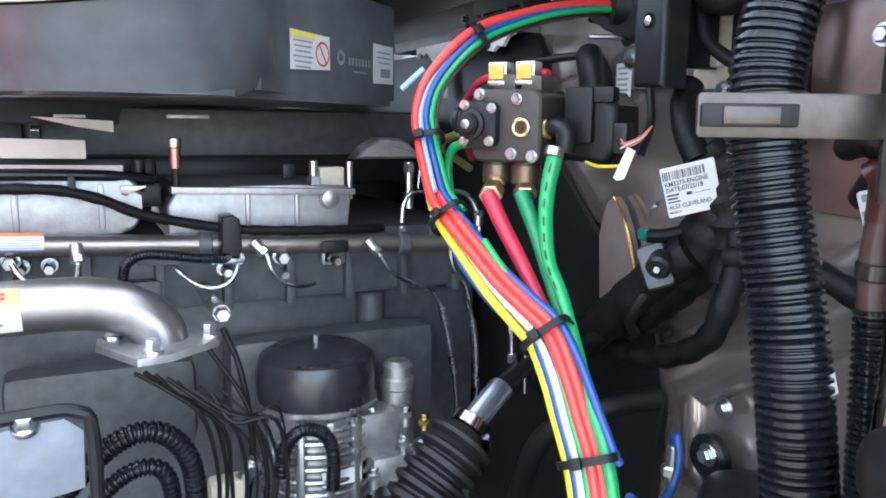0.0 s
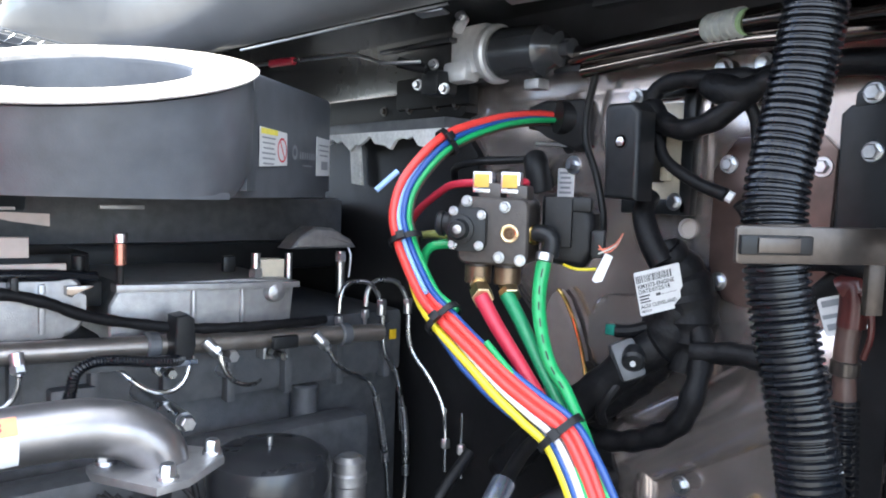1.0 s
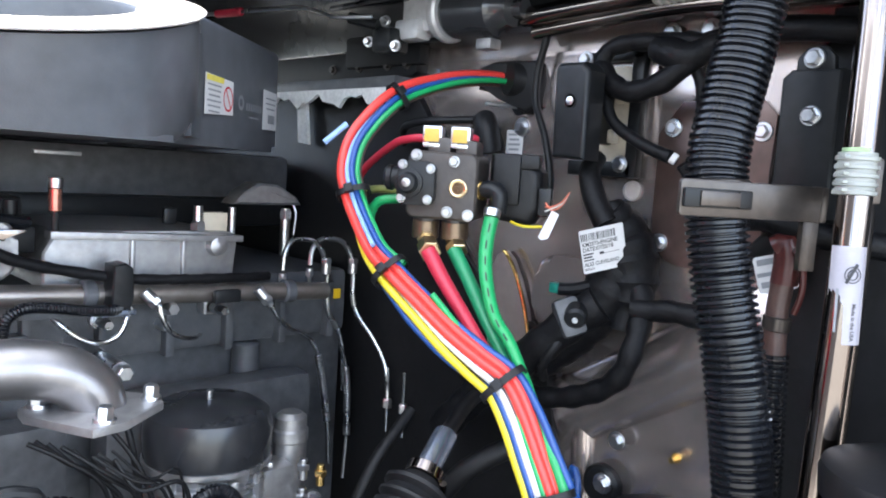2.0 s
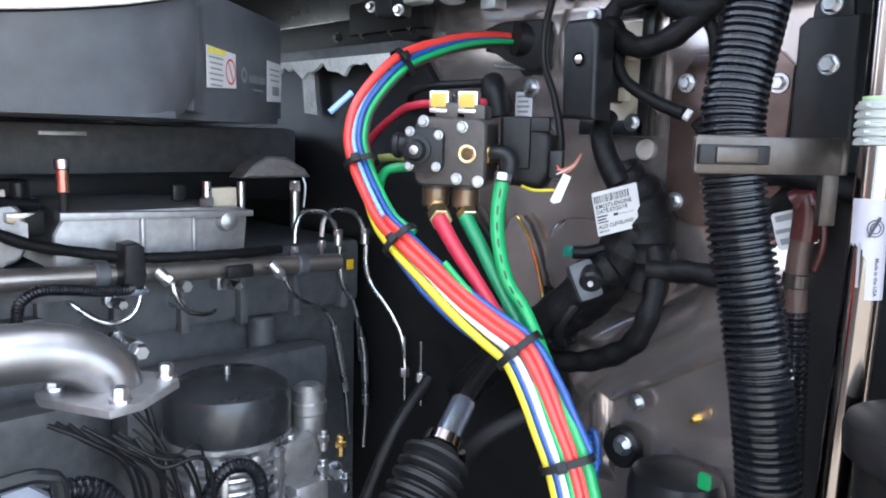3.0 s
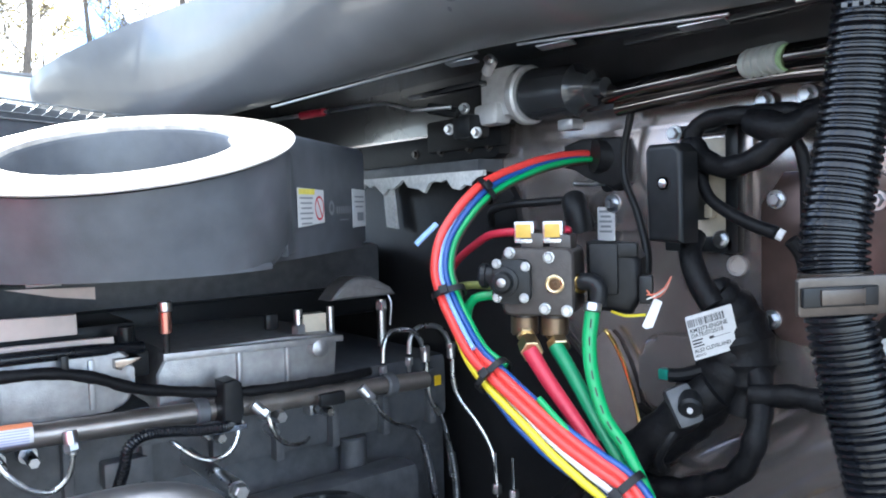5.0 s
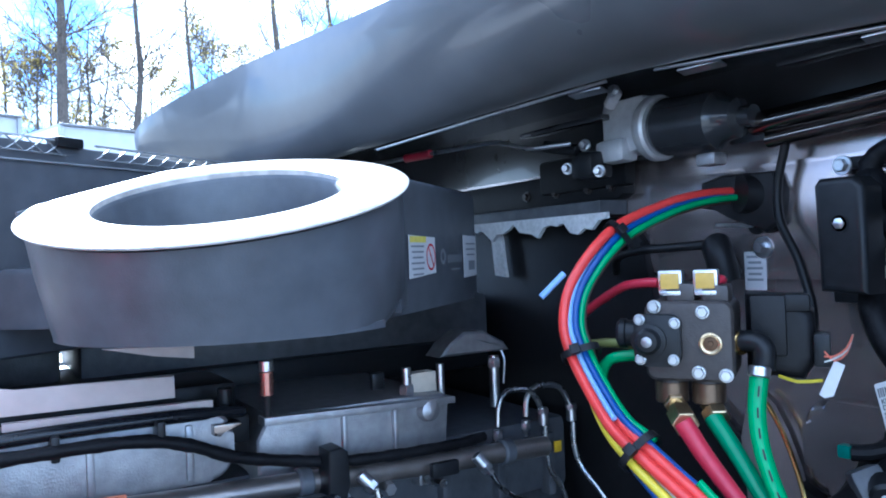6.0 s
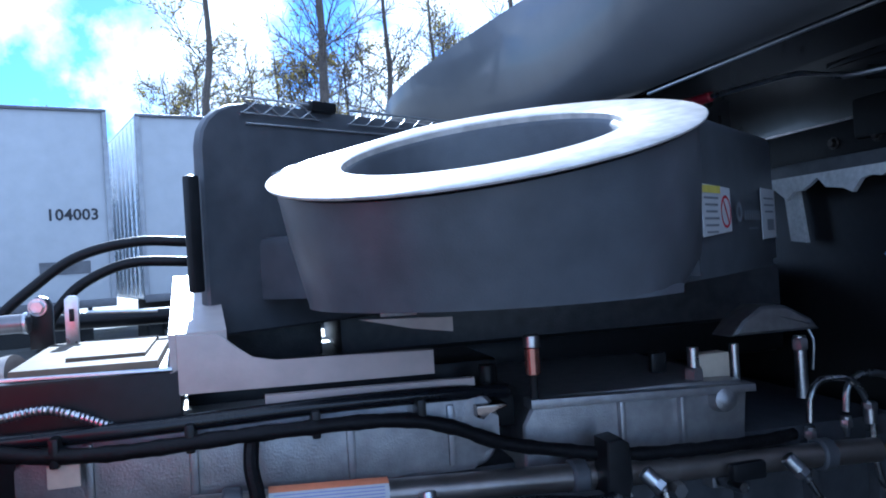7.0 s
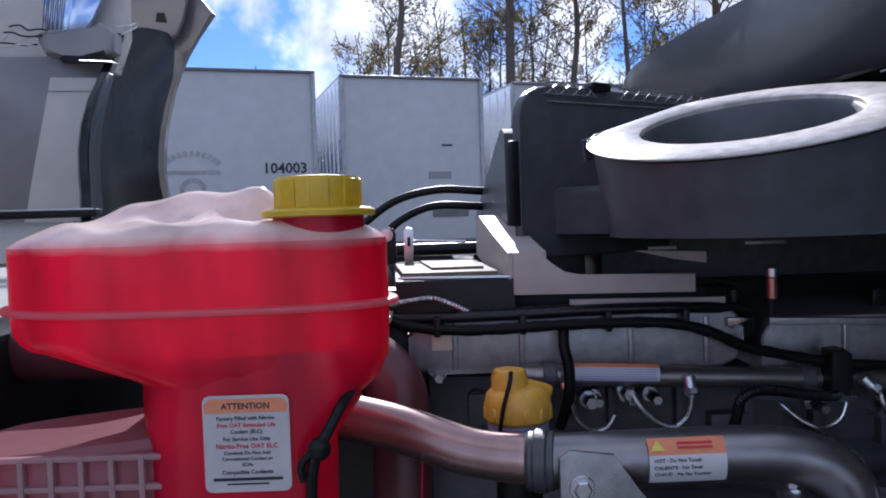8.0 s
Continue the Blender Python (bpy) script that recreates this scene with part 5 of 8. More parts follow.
# ---- black mats on the firewall ----
bm = prism(B(), [(-1.75, 0.8), (-0.70, 0.8), (-0.66, 1.30), (-0.69, 1.42), (-0.80, 1.47), (-0.90, 1.56), (-0.93, 1.70), (-0.96, 1.735), (-1.75, 1.735)], 0.004, 0.016, FW, 0.004)
solo("insulation_mat", bm, RUBBER, "black rubber insulation mat on the firewall", "mat")
bm = prism(B(), [(-1.40, 1.738), (-0.97, 1.738), (-0.97, 1.757), (-1.40, 1.757)], 0.0, 0.05, FW, 0.003)
shelf = solo("firewall_ledge", bm, ENGINE, "dark grey sheet metal ledge above the insulation mat", "ledge")
part("ledge_plate", prism(B(), [(-1.60, 1.759), (-0.965, 1.759), (-0.955, 1.765), (-0.955, 1.803), (-1.60, 1.803)], 0.0, 0.022, FW, 0.003), RUBBER, shelf, "dark bolted plate")
for u in (-1.16, -1.09, -1.02, -0.975):
    part("bolt", hexbolt(B(), FW @ Vector((u, 1.777, 0.022)), (-1, 0, 0), 0.0055, 0.007, 0.008), DARKSTEEL, shelf)
bm = B()
top = [(-1.29 + 0.0145 * k, 1.740) for k in range(24)]
low = [(-1.29 + 0.0145 * k, 1.722 + 0.008 * math.sin(k * 0.9) + 0.005 * math.sin(k * 2.3)) for k in range(24)]
prism(bm, low + top[::-1], 0.046, 0.052, FW)
strip = solo("torn_insulation_strip", bm, FOAM, "torn white insulation edge hanging from the ledge", "insulation")
part("hanging_strip", prism(B(), [(-1.235, 1.655), (-1.205, 1.652), (-1.218, 1.735), (-1.245, 1.735)], 0.03, 0.036, FW), FOAM, strip)

# ---- wiper motor ----
motor = thing("wiper_motor", (0.60, 0.80, 1.79), "black wiper motor with a cast aluminium gear housing", "motor")
bm = lathe(B(), along((0.60, 0.862, 1.836), (0.60, 0.735, 1.829))[0], [(0.030, 0), (0.034, 0.006), (0.035, 0.012), (0.034, 0.018), (0.0335, 0.07), (0.033, 0.085), (0.026, 0.092), (0.022, 0.110), (0.012, 0.114), (0.012, 0.128)], 36)
part("motor_can", bm, DARKCOWL, motor)
bm = lathe(B(), along((0.60, 0.876, 1.837), (0.60, 0.860, 1.836))[0], [(0.038, 0), (0.040, 0.003), (0.040, 0.013), (0.037, 0.016)], 32)
box(bm, (0.605, 0.91, 1.845), (0.05, 0.075, 0.07), 0.012)
box(bm, (0.585, 0.925, 1.815), (0.03, 0.05, 0.03), 0.008)
rod(bm, (0.575, 0.925, 1.872), (0.57, 0.905, 1.888), 0.008, seg=14, bevel=0.002)
part("gear_housing", bm, BRIGHTCAST, motor, "pale cast aluminium gear housing")
part("lug", box(B(), (0.596, 0.789, 1.788), (0.022, 0.026, 0.014), 0.003), CAST, motor)
bm = box(B(), (0.57, 0.955, 1.80), (0.04, 0.04, 0.035), 0.008)
rod(bm, (0.55, 0.96, 1.82), (0.53, 1.0, 1.83), 0.008, seg=10)
part("plug", bm, BLACK, motor)
part("mount_plate", box(B(), (0.625, 1.03, 1.80), (0.02, 0.18, 0.05), 0.006), RUBBER, motor)
for y, z in ((0.955, 1.826), (0.99, 1.80), (0.93, 1.79), (0.90, 1.885)):
    part("screw", hexbolt(B(), (0.56, y, z), (-1, -0.3, 0), 0.0055, 0.01, 0.008), STEEL, motor)
bm = hose(B(), [(0.40, 1.32, 1.835), (0.455, 1.12, 1.838), (0.489, 1.051, 1.841), (0.501, 1.003, 1.826), (0.53, 0.95, 1.826)], 0.0028, 8, 0.02)
link = solo("wiper_link_rod", bm, STEEL, "thin bright cranked wiper link rod", "rod")
part("red_sleeve", rod(B(), (0.432, 1.205, 1.8365), (0.446, 1.152, 1.8375), 0.0062, seg=14, bevel=0.002), DEEPRED, link, "short red sleeve")

# ---- chrome tube across and down ----
tube = thing("chrome_tube", (0.50, 0.30, 1.3), "polished chrome tube with a white maker's label", "tube")
bm = hose(B(), [(0.615, 0.745, 1.822), (0.60, 0.62, 1.823), (0.585, 0.515, 1.824), (0.548, 0.41, 1.816), (0.517, 0.337, 1.811), (0.512, 0.318, 1.806), (0.511, 0.309, 1.792), (0.510, 0.306, 1.765), (0.508, 0.305, 1.70), (0.50, 0.302, 1.58), (0.4915, 0.3015, 1.45), (0.481, 0.303, 1.25)], 0.0125, 24, 0.006)
part("tube", bm, CHROME, tube)
part("rear_tube", hose(B(), [(0.585, 0.325, 1.80), (0.580, 0.324, 1.70), (0.562, 0.315, 1.58), (0.548, 0.312, 1.45), (0.535, 0.312, 1.25)], 0.0115, 22, 0.008), CHROME, tube)
bm = hose(B(), [(0.62, 0.73, 1.803), (0.605, 0.62, 1.806), (0.592, 0.515, 1.808), (0.57, 0.41, 1.80), (0.56, 0.33, 1.795), (0.56, 0.2, 1.79)], 0.0095, 18, 0.01)
part("lower_tube", bm, CHROME, tube)


def collar_clip(p, q, r, parent):
    m, d = along(p, q)
    prof = [(r * 0.8, 0)]
    for k in range(5):
        a = d * 0.2 * k
        prof += [(r, a), (r, a + 0.08 * d), (r * 1.13, a + 0.10 * d), (r * 1.13, a + 0.18 * d)]
    bm = lathe(B(), m, prof + [(r, d), (r * 0.8, d)], 20)
    return part("plastic_clip", bm, CLIPWHITE, parent, "ribbed white plastic clip")


collar_clip((0.589, 0.543, 1.824), (0.578, 0.498, 1.823), 0.0135, tube)
part("green_ring", rod(B(), (0.577, 0.497, 1.823), (0.576, 0.493, 1.822), 0.0129, seg=20), PALEGREEN, tube)
CL = facing((0.5035, 0.3035, 1.640), (0.72, -0.69, 0), (0.03, 0.01, 1))
collar_clip(CL @ Vector((-0.001, 0.0165, 0)), CL @ Vector((-0.001, -0.0165, 0)), 0.0142, tube)
for k in range(5):
    part("clip_tooth", box(B(), (-0.0145, -0.013 + 0.0065 * k, 0.004), (0.005, 0.0028, 0.014), 0.001, CL), CLIPWHITE, tube)
part("green_ring", rod(B(), CL @ Vector((-0.001, 0.0170, 0)), CL @ Vector((-0.001, 0.0200, 0)), 0.0118, seg=20), PALEGREEN, tube)
part("clip_bracket", box(B(), (0.019, -0.004, -0.012), (0.010, 0.036, 0.014), 0.002, CL), DARKSTEEL, tube)
TL = facing((0.4985, 0.3012, 1.546), (0.72, -0.69, 0), (0.05, 0.03, 1))


def upright_label(bm, m, height, r, a0, a1, k=10):
    rows = []
    for i in range(k + 1):
        a = radians(a0 + (a1 - a0) * i / k)
        rows.append([bm.verts.new(m @ Vector((r * math.sin(a), s * height / 2, r * math.cos(a)))) for s in (-1, 1)])
    for p, q in zip(rows, rows[1:]):
        bm.faces.new((p[0], q[0], q[1], p[1]))
    return bm


lab = part("maker_label", upright_label(B(), TL, 0.076, 0.0133, -85, 70), TUBELABEL, tube, "white printed label round the tube")
T2 = TL @ Matrix.Translation((-0.001, 0, 0.0136))
mm = T2 @ pose(0.002, -0.006, 0, 0, 0, -90)
text_mesh("Made in the USA", 0.0042, mm, INK, lab)
bm = lathe(B(), T2 @ Matrix.Translation((-0.001, 0.016, 0)), [(0.0058, 0.0002), (0.0066, 0.0002)], 24, False)
lathe(bm, T2 @ Matrix.Translation((-0.001, 0.016, 0)), [(0.0034, 0.0002), (0.0042, 0.0002)], 20, False)
bars(bm, T2 @ Matrix.Translation((-0.002, 0.017, 0)) @ pose(0, 0, 0, 0, 0, 62), [(0, 0, 0.017, 0.0024)])
part("logo", bm, INK, lab)
part("printed_line", bars(B(), TL @ pose(0, 0, 0, 0, -48, 0) @ Matrix.Translation((0, 0, 0.0137)), [(0, -0.012, 0.002, 0.034)]), GREYINK, lab)

# ---- large corrugated conduit and its clamp ----
conduit = thing("corrugated_conduit", (0.47, 0.36, 1.2), "thick black corrugated plastic conduit", "conduit")
bm = ribbed(B(), [(0.505, 0.375, 1.93), (0.497, 0.385, 1.86), (0.488, 0.395, 1.75), (0.470, 0.401, 1.66), (0.464, 0.396, 1.605), (0.466, 0.386, 1.548), (0.469, 0.366, 1.462), (0.469, 0.345, 1.34), (0.468, 0.33, 1.2)], 0.0258, 0.0064, 0.0038, 28)
part("hose_body", bm, CONDUIT, conduit)
MK = facing((0.4690, 0.3765, 1.832), (0.43, -0.9, 0), (-0.1, 0, 1))
for k in range(5):
    part("printed_mark", bars(B(), MK, [(-0.016 + 0.0075 * k, 0, 0.0042, 0.0036)], 0.001), FAINTINK, conduit)
clamp = thing("conduit_clamp", (0.49, 0.37, 1.59), "grey steel clamp strap holding the conduit to the tube", "clamp")
CA = Matrix.Translation((0.4645, 0.3965, 1.595)) @ pose(0, 0, 0, -4, 0, 0)
part("band", lathe(B(), CA, [(0.0258, 0.004), (0.0268, 0.005), (0.0268, 0.033), (0.0258, 0.034)], 32, False), DARKSTEEL, clamp)
ARM = facing((0.402, 0.396, 1.614), (0.88, -0.475, 0), (0, 0, 1))
bm = prism(B(), rounded(0.140, 0.029, 0.003, 3, 0.070, 0.0), -0.004, 0.0, ARM, 0.001)
part("arm", bm, DARKSTEEL, clamp)
part("buckle", box(B(), (0.0325, 0.0, 0.002), (0.062, 0.015, 0.004), 0.0015, ARM), BLACK, clamp)
part("buckle_plate", box(B(), (0.033, 0.0, 0.0045), (0.036, 0.0115, 0.0025), 0.0008, ARM), DARKSTEEL, clamp)
part("slot", box(B(), (0.0555, 0.0, 0.0042), (0.011, 0.0135, 0.0025), 0.0008, ARM), RUBBER, clamp, "dark buckle slot")
part("folded_edge", box(B(), (0.1365, 0.0, -0.008), (0.008, 0.030, 0.018), 0.003, ARM), DARKSTEEL, clamp)
part("post", box(B(), (0.130, -0.030, -0.008), (0.016, 0.052, 0.006), 0.001, ARM), DARKSTEEL, clamp)
bm = prism(B(), [(-0.013, -0.022), (0.012, -0.004), (0.010, 0.010), (-0.016, 0.014)], 0, 0.0012, facing((0.480, 0.349, 1.434), (0.8, -0.6, 0.1), (0.1, 0, 1)))
solo("paper_tag", bm, PAPER, "white paper tag on the cable by the conduit", "tag")

# ---- red battery cable behind the conduit ----
cable = thing("battery_cable", (0.56, 0.36, 1.3), "dark brown battery cable with a brown-red boot and a corrugated sleeve", "cable")
part("cable", hose(B(), [(0.560, 0.366, 1.575), (0.560, 0.372, 1.54), (0.560, 0.374, 1.51), (0.560, 0.372, 1.47)], 0.010, 14), BROWNHOSE, cable)
part("sleeve", ribbed(B(), [(0.560, 0.372, 1.475), (0.560, 0.370, 1.44), (0.558, 0.366, 1.38), (0.556, 0.36, 1.28)], 0.0125, 0.006, 0.003, 18), CONDUIT, cable)
bm = hose(B(), [(0.558, 0.380, 1.572), (0.559, 0.372, 1.576), (0.560, 0.370, 1.562), (0.560, 0.371, 1.54)], 0.0118, 16)
part("boot", bm, BOOTRED, cable, "dark red rubber boot")
part("boot_edge", hose(B(), [(0.552, 0.362, 1.572), (0.552, 0.353, 1.556), (0.553, 0.352, 1.535), (0.556, 0.358, 1.515)], 0.0028, 8), BOOTRED, cable)
part("clip", rod(B(), (0.560, 0.374, 1.497), (0.560, 0.373, 1.510), 0.0125, seg=18, bevel=0.001), DARKSTEEL, cable)
FT = facing((0.60, 0.395, 1.545), (0.5, -0.8, 0.28), (0.1, 0, 1))
bm = prism(B(), rounded(0.036, 0.036, 0.003, 2), 0, 0.001, FT)
tag = solo("foil_tag", bm, PAPER, "white printed tag wrapped on a cable", "tag")
part("printed_line", bars(B(), FT, [(0.0, 0.012, 0.03, 0.006), (0.0, 0.0, 0.034, 0.004), (0.0, -0.01, 0.03, 0.006)], 0.0016), GREYINK, tag)
part("cable_end", hose(B(), [(0.62, 0.43, 1.55), (0.60, 0.40, 1.575), (0.585, 0.37, 1.59)], 0.012, 14), RUBBER, tag)
solo("taped_cable", hose(B(), [(0.61, 0.44, 1.592), (0.575, 0.40, 1.597), (0.565, 0.37, 1.592), (0.575, 0.34, 1.585), (0.60, 0.30, 1.58)], 0.012, 12), TAPE, "black taped cable bundle behind the clamp", "cable")

# ---- plates and boxes on the firewall ----
def bolt_on(u, v, w, parent, r=0.0072, h=0.008):
    return part("bolt", hexbolt(B(), FW @ Vector((u, v, w)), (-1, 0, 0), r, h, r * 1.45), STEEL, parent)


pl = [(-0.556, 1.578), (-0.55, 1.552), (-0.535, 1.537), (-0.515, 1.533), (-0.43, 1.53), (-0.425, 1.70), (-0.44, 1.715), (-0.53, 1.715), (-0.556, 1.68)]
plate = solo("cover_plate", prism(B(), pl, 0, 0.006, FW, 0.0015), BROWN, "brown coated cover plate bolted to the firewall", "plate")
for u, v in ((-0.538, 1.686), (-0.438, 1.683), (-0.543, 1.557), (-0.44, 1.55)):
    bolt_on(u, v, 0.006, plate)
solo("sound_mat", prism(B(), [(-0.408, 1.12), (-0.05, 1.12), (-0.05, 1.80), (-0.380, 1.80), (-0.380, 1.63), (-0.408, 1.60)], 0.004, 0.014, FW, 0.003), RUBBER, "black rubber sound-deadening mat on the firewall", "mat")
junction = thing("junction_box", (0.61, 0.372, 1.62), "black plastic junction box on the firewall", "box")
bm = prism(B(), [(-0.405, 1.60), (-0.352, 1.60), (-0.352, 1.737), (-0.397, 1.737), (-0.405, 1.729)], 0.0, 0.055, FW, 0.005, 3)
part("body", bm, BLACK, junction)
part("ear", prism(B(), [(-0.394, 1.73), (-0.358, 1.73), (-0.360, 1.748), (-0.368, 1.757), (-0.384, 1.757), (-0.393, 1.747)], 0.046, 0.054, FW, 0.002), BLACK, junction)
for u, v, w in ((-0.375, 1.694, 0.054), (-0.377, 1.746, 0.054)):
    part("bolt", hexbolt(B(), FW @ Vector((u, v, w)), (-1, 0, 0), 0.0075, 0.01, 0.0095), STEEL, junction)
for v in (1.655, 1.665, 1.71):
    part("tab", box(B(), (-0.399, v, 0.03), (0.004, 0.007, 0.015), 0.001, FW), BLACK, junction)
cover = thing("cable_cover", (0.58, 0.613, 1.64), "black plastic cable cover with a recessed bolt", "cover")
bm = prism(B(), [(-0.629, 1.645), (-0.586, 1.643), (-0.586, 1.738), (-0.595, 1.748), (-0.627, 1.748), (-0.632, 1.742)], 0.078, 0.108, FW, 0.007, 4)
box(bm, (-0.622, 1.70, 0.044), (0.012, 0.07, 0.07), 0.002, FW)
part("body", bm, BLACK, cover)
part("recess", lathe(B(), FW @ Matrix.Translation((-0.608, 1.706, 0.1082)), [(0.0085, 0.0), (0.0085, 0.0006), (0.0075, 0.0006), (0.007, 0.0)], 24), RUBBER, cover)
part("bolt", hexbolt(B(), FW @ Vector((-0.608, 1.706, 0.1075)), (-1, 0, 0), 0.0052, 0.003), STEEL, cover)
frame_part = thing("access_frame", (0.63, 0.60, 1.63), "black frame round a cream access panel", "frame")
bm = B()
for c, s in (((-0.583, 1.70, 0.012), (0.016, 0.145, 0.014)), ((-0.625, 1.637, 0.012), (0.09, 0.018, 0.014)), ((-0.62, 1.768, 0.012), (0.09, 0.012, 0.014))):
    box(bm, c, s, 0.003, FW)
part("rim", bm, BLACK, frame_part)
bm = prism(B(), rounded(0.064, 0.115, 0.018, 5, -0.617, 1.70), 0.001, 0.009, FW, 0.003)
box(bm, (-0.612, 1.675, 0.014), (0.012, 0.016, 0.012), 0.003, FW)
box(bm, (-0.602, 1.722, 0.013), (0.014, 0.02, 0.01), 0.003, FW)
part("panel", bm, CREAM, frame_part, "cream moulded panel")
for u, v in ((-0.596, 1.643), (-0.655, 1.766)):
    part("bolt", hexbolt(B(), FW @ Vector((u, v, 0.018)), (-1, 0, 0), 0.007, 0.008, 0.010), STEEL, frame_part)
for u, v in ((-0.551, 1.791), (-0.505, 1.792), (-0.585, 1.465), (-0.589, 1.465), (-0.57, 1.317), (-0.581, 1.265)):
    s = solo("firewall_bolt", hexbolt(B(), FW @ Vector((u, v, 0.012 if v < 1.4 else 0.006)), (-1, 0, 0), 0.0075, 0.009, 0.0108), STEEL, "zinc-plated hexagon bolt in the firewall", "bolt", group="firewall bolts", at=FW @ Vector((u, v, 0.004)))
solo("round_plug", lathe(B(), FW @ Matrix.Translation((-0.587, 1.613, 0)), [(0.012, 0), (0.0115, 0.0035), (0.0085, 0.004), (0.0078, 0.0008), (0.001, 0.0008)], 24), BEIGE, "cream round plug in a firewall hole", "plug")
solo("brass_bolt", hexbolt(rod(B(), FW @ Vector((-0.495, 1.319, 0.0)), FW @ Vector((-0.496, 1.318, 0.020)), 0.0035, seg=10), FW @ Vector((-0.495, 1.319, 0.009)), (-1, 0, 0), 0.0048, 0.006, 0.0065), BRASS, "small brass stud in the firewall", "stud")
lower = thing("lower_bracket", (0.62, 0.58, 1.22), "black lower bracket on the firewall", "bracket")
part("plate", lathe(B(), FW @ Matrix.Translation((-0.584, 1.258, 0.010)), [(0.026, 0.0), (0.025, 0.008), (0.021, 0.012), (0.004, 0.012)], 28), BLACK, lower)
part("bolt", hexbolt(B(), FW @ Vector((-0.578, 1.264, 0.022)), (-1, 0, 0), 0.009, 0.010, 0.0125), STEEL, lower)
part("fitting", hexbolt(rod(B(), (0.61, 0.615, 1.215), (0.61, 0.615, 1.262), 0.008, seg=12, bevel=0.001), (0.61, 0.615, 1.225), (0, 0, 1), 0.013, 0.014), STEEL, lower)
part("elbow_hose", hose(B(), [(0.61, 0.615, 1.26), (0.608, 0.612, 1.275), (0.603, 0.602, 1.270), (0.600, 0.597, 1.245), (0.585, 0.592, 1.222), (0.54, 0.570, 1.225), (0.47, 0.520, 1.275)], 0.0045, 12), BLUE, lower, "blue nylon hose bent over to the bundle")
sticker = solo("data_sticker", prism(B(), rounded(0.028, 0.044, 0.001, 1, -0.768, 1.660), 0.0065, 0.0072, FW), PAPER, "small white data sticker on the firewall", "sticker")
part("printed_line", bars(B(), FW @ Matrix.Translation((0, 0, 0.0073)), [(-0.768, 1.676 - 0.0065 * k, 0.021 - 0.004 * (k % 2), 0.0028) for k in range(5)]), GREYINK, sticker)
solo("washer_stud", hexbolt(B(), FW @ Vector((-0.757, 1.686, 0.005)), (-1, 0, 0), 0.006, 0.012, 0.0125), STEEL, "stud with a wide washer on the firewall", "stud")
st = solo("pin_stud", rod(B(), FW @ Vector((-0.765, 1.712, 0.004)), FW @ Vector((-0.79, 1.713, 0.045)), 0.0026, seg=12, bevel=0.001), STEEL, "steel pin stud standing off the firewall", "stud")
part("washer", lathe(B(), FW @ Matrix.Translation((-0.764, 1.712, 0.004)), [(0.011, 0), (0.011, 0.004), (0.006, 0.005)], 18), BLACK, st)
# stamped bright gusset behind the green hose
bm = prism(B(), [(-0.782, 1.500), (-0.776, 1.514), (-0.766, 1.521), (-0.752, 1.510), (-0.737, 1.484), (-0.722, 1.447), (-0.713, 1.41), (-0.711, 1.385), (-0.722, 1.372), (-0.782, 1.372), (-0.790, 1.47)], 0.004, 0.017, FW, 0.003, 2)
solo("heat_shield_gusset", bm, GUSSET, "pinkish grey stamped metal gusset with a copper edge", "gusset")
solo("copper_line", hose(B(), [(0.630, 0.766, 1.521), (0.629, 0.762, 1.520), (0.629, 0.751, 1.508), (0.629, 0.736, 1.483), (0.629, 0.721, 1.446), (0.629, 0.712, 1.41), (0.629, 0.711, 1.38)], 0.0028, 10), BRASS, "thin copper line along the gusset", "pipe")

# ---- rubber boot where the hoses pass the firewall ----
boot = thing("hose_grommet", (0.63, 0.77, 1.72), "black rubber grommet where the hoses enter the cab", "grommet")
bm = prism(B(), [(-0.83, 1.735), (-0.79, 1.728), (-0.765, 1.712), (-0.745, 1.702), (-0.728, 1.712), (-0.722, 1.745), (-0.732, 1.770), (-0.80, 1.772), (-0.83, 1.765)], 0.005, 0.02, FW, 0.006, 3)
part("flange", bm, RUBBER, boot)
part("sleeve", hose(B(), [(0.642, 0.760, 1.745), (0.632, 0.766, 1.747), (0.620, 0.772, 1.748)], lambda s: 0.024 - 0.10 * s, 18), RUBBER, boot)
bt = thing("cable_boot", (0.61, 0.80, 1.64), "black rubber elbow boot on a cable", "boot")
part("elbow", hose(B(), [(0.63, 0.800, 1.655), (0.615, 0.80, 1.682), (0.605, 0.793, 1.690), (0.604, 0.788, 1.675), (0.607, 0.785, 1.650)], 0.0165, 16), RUBBER, bt)
part("cable", hose(B(), [(0.60, 0.805, 1.692), (0.585, 0.84, 1.69), (0.575, 0.88, 1.688), (0.585, 0.93, 1.68), (0.62, 0.97, 1.66)], 0.0055, 10), RUBBER, bt)
solo("thin_cable", hose(B(), [(0.62, 0.711, 1.80), (0.622, 0.724, 1.755), (0.62, 0.722, 1.715), (0.615, 0.699, 1.671), (0.61, 0.682, 1.615), (0.60, 0.684, 1.575)], 0.0048, 10), RUBBER, "thin black cable down the firewall", "cable")

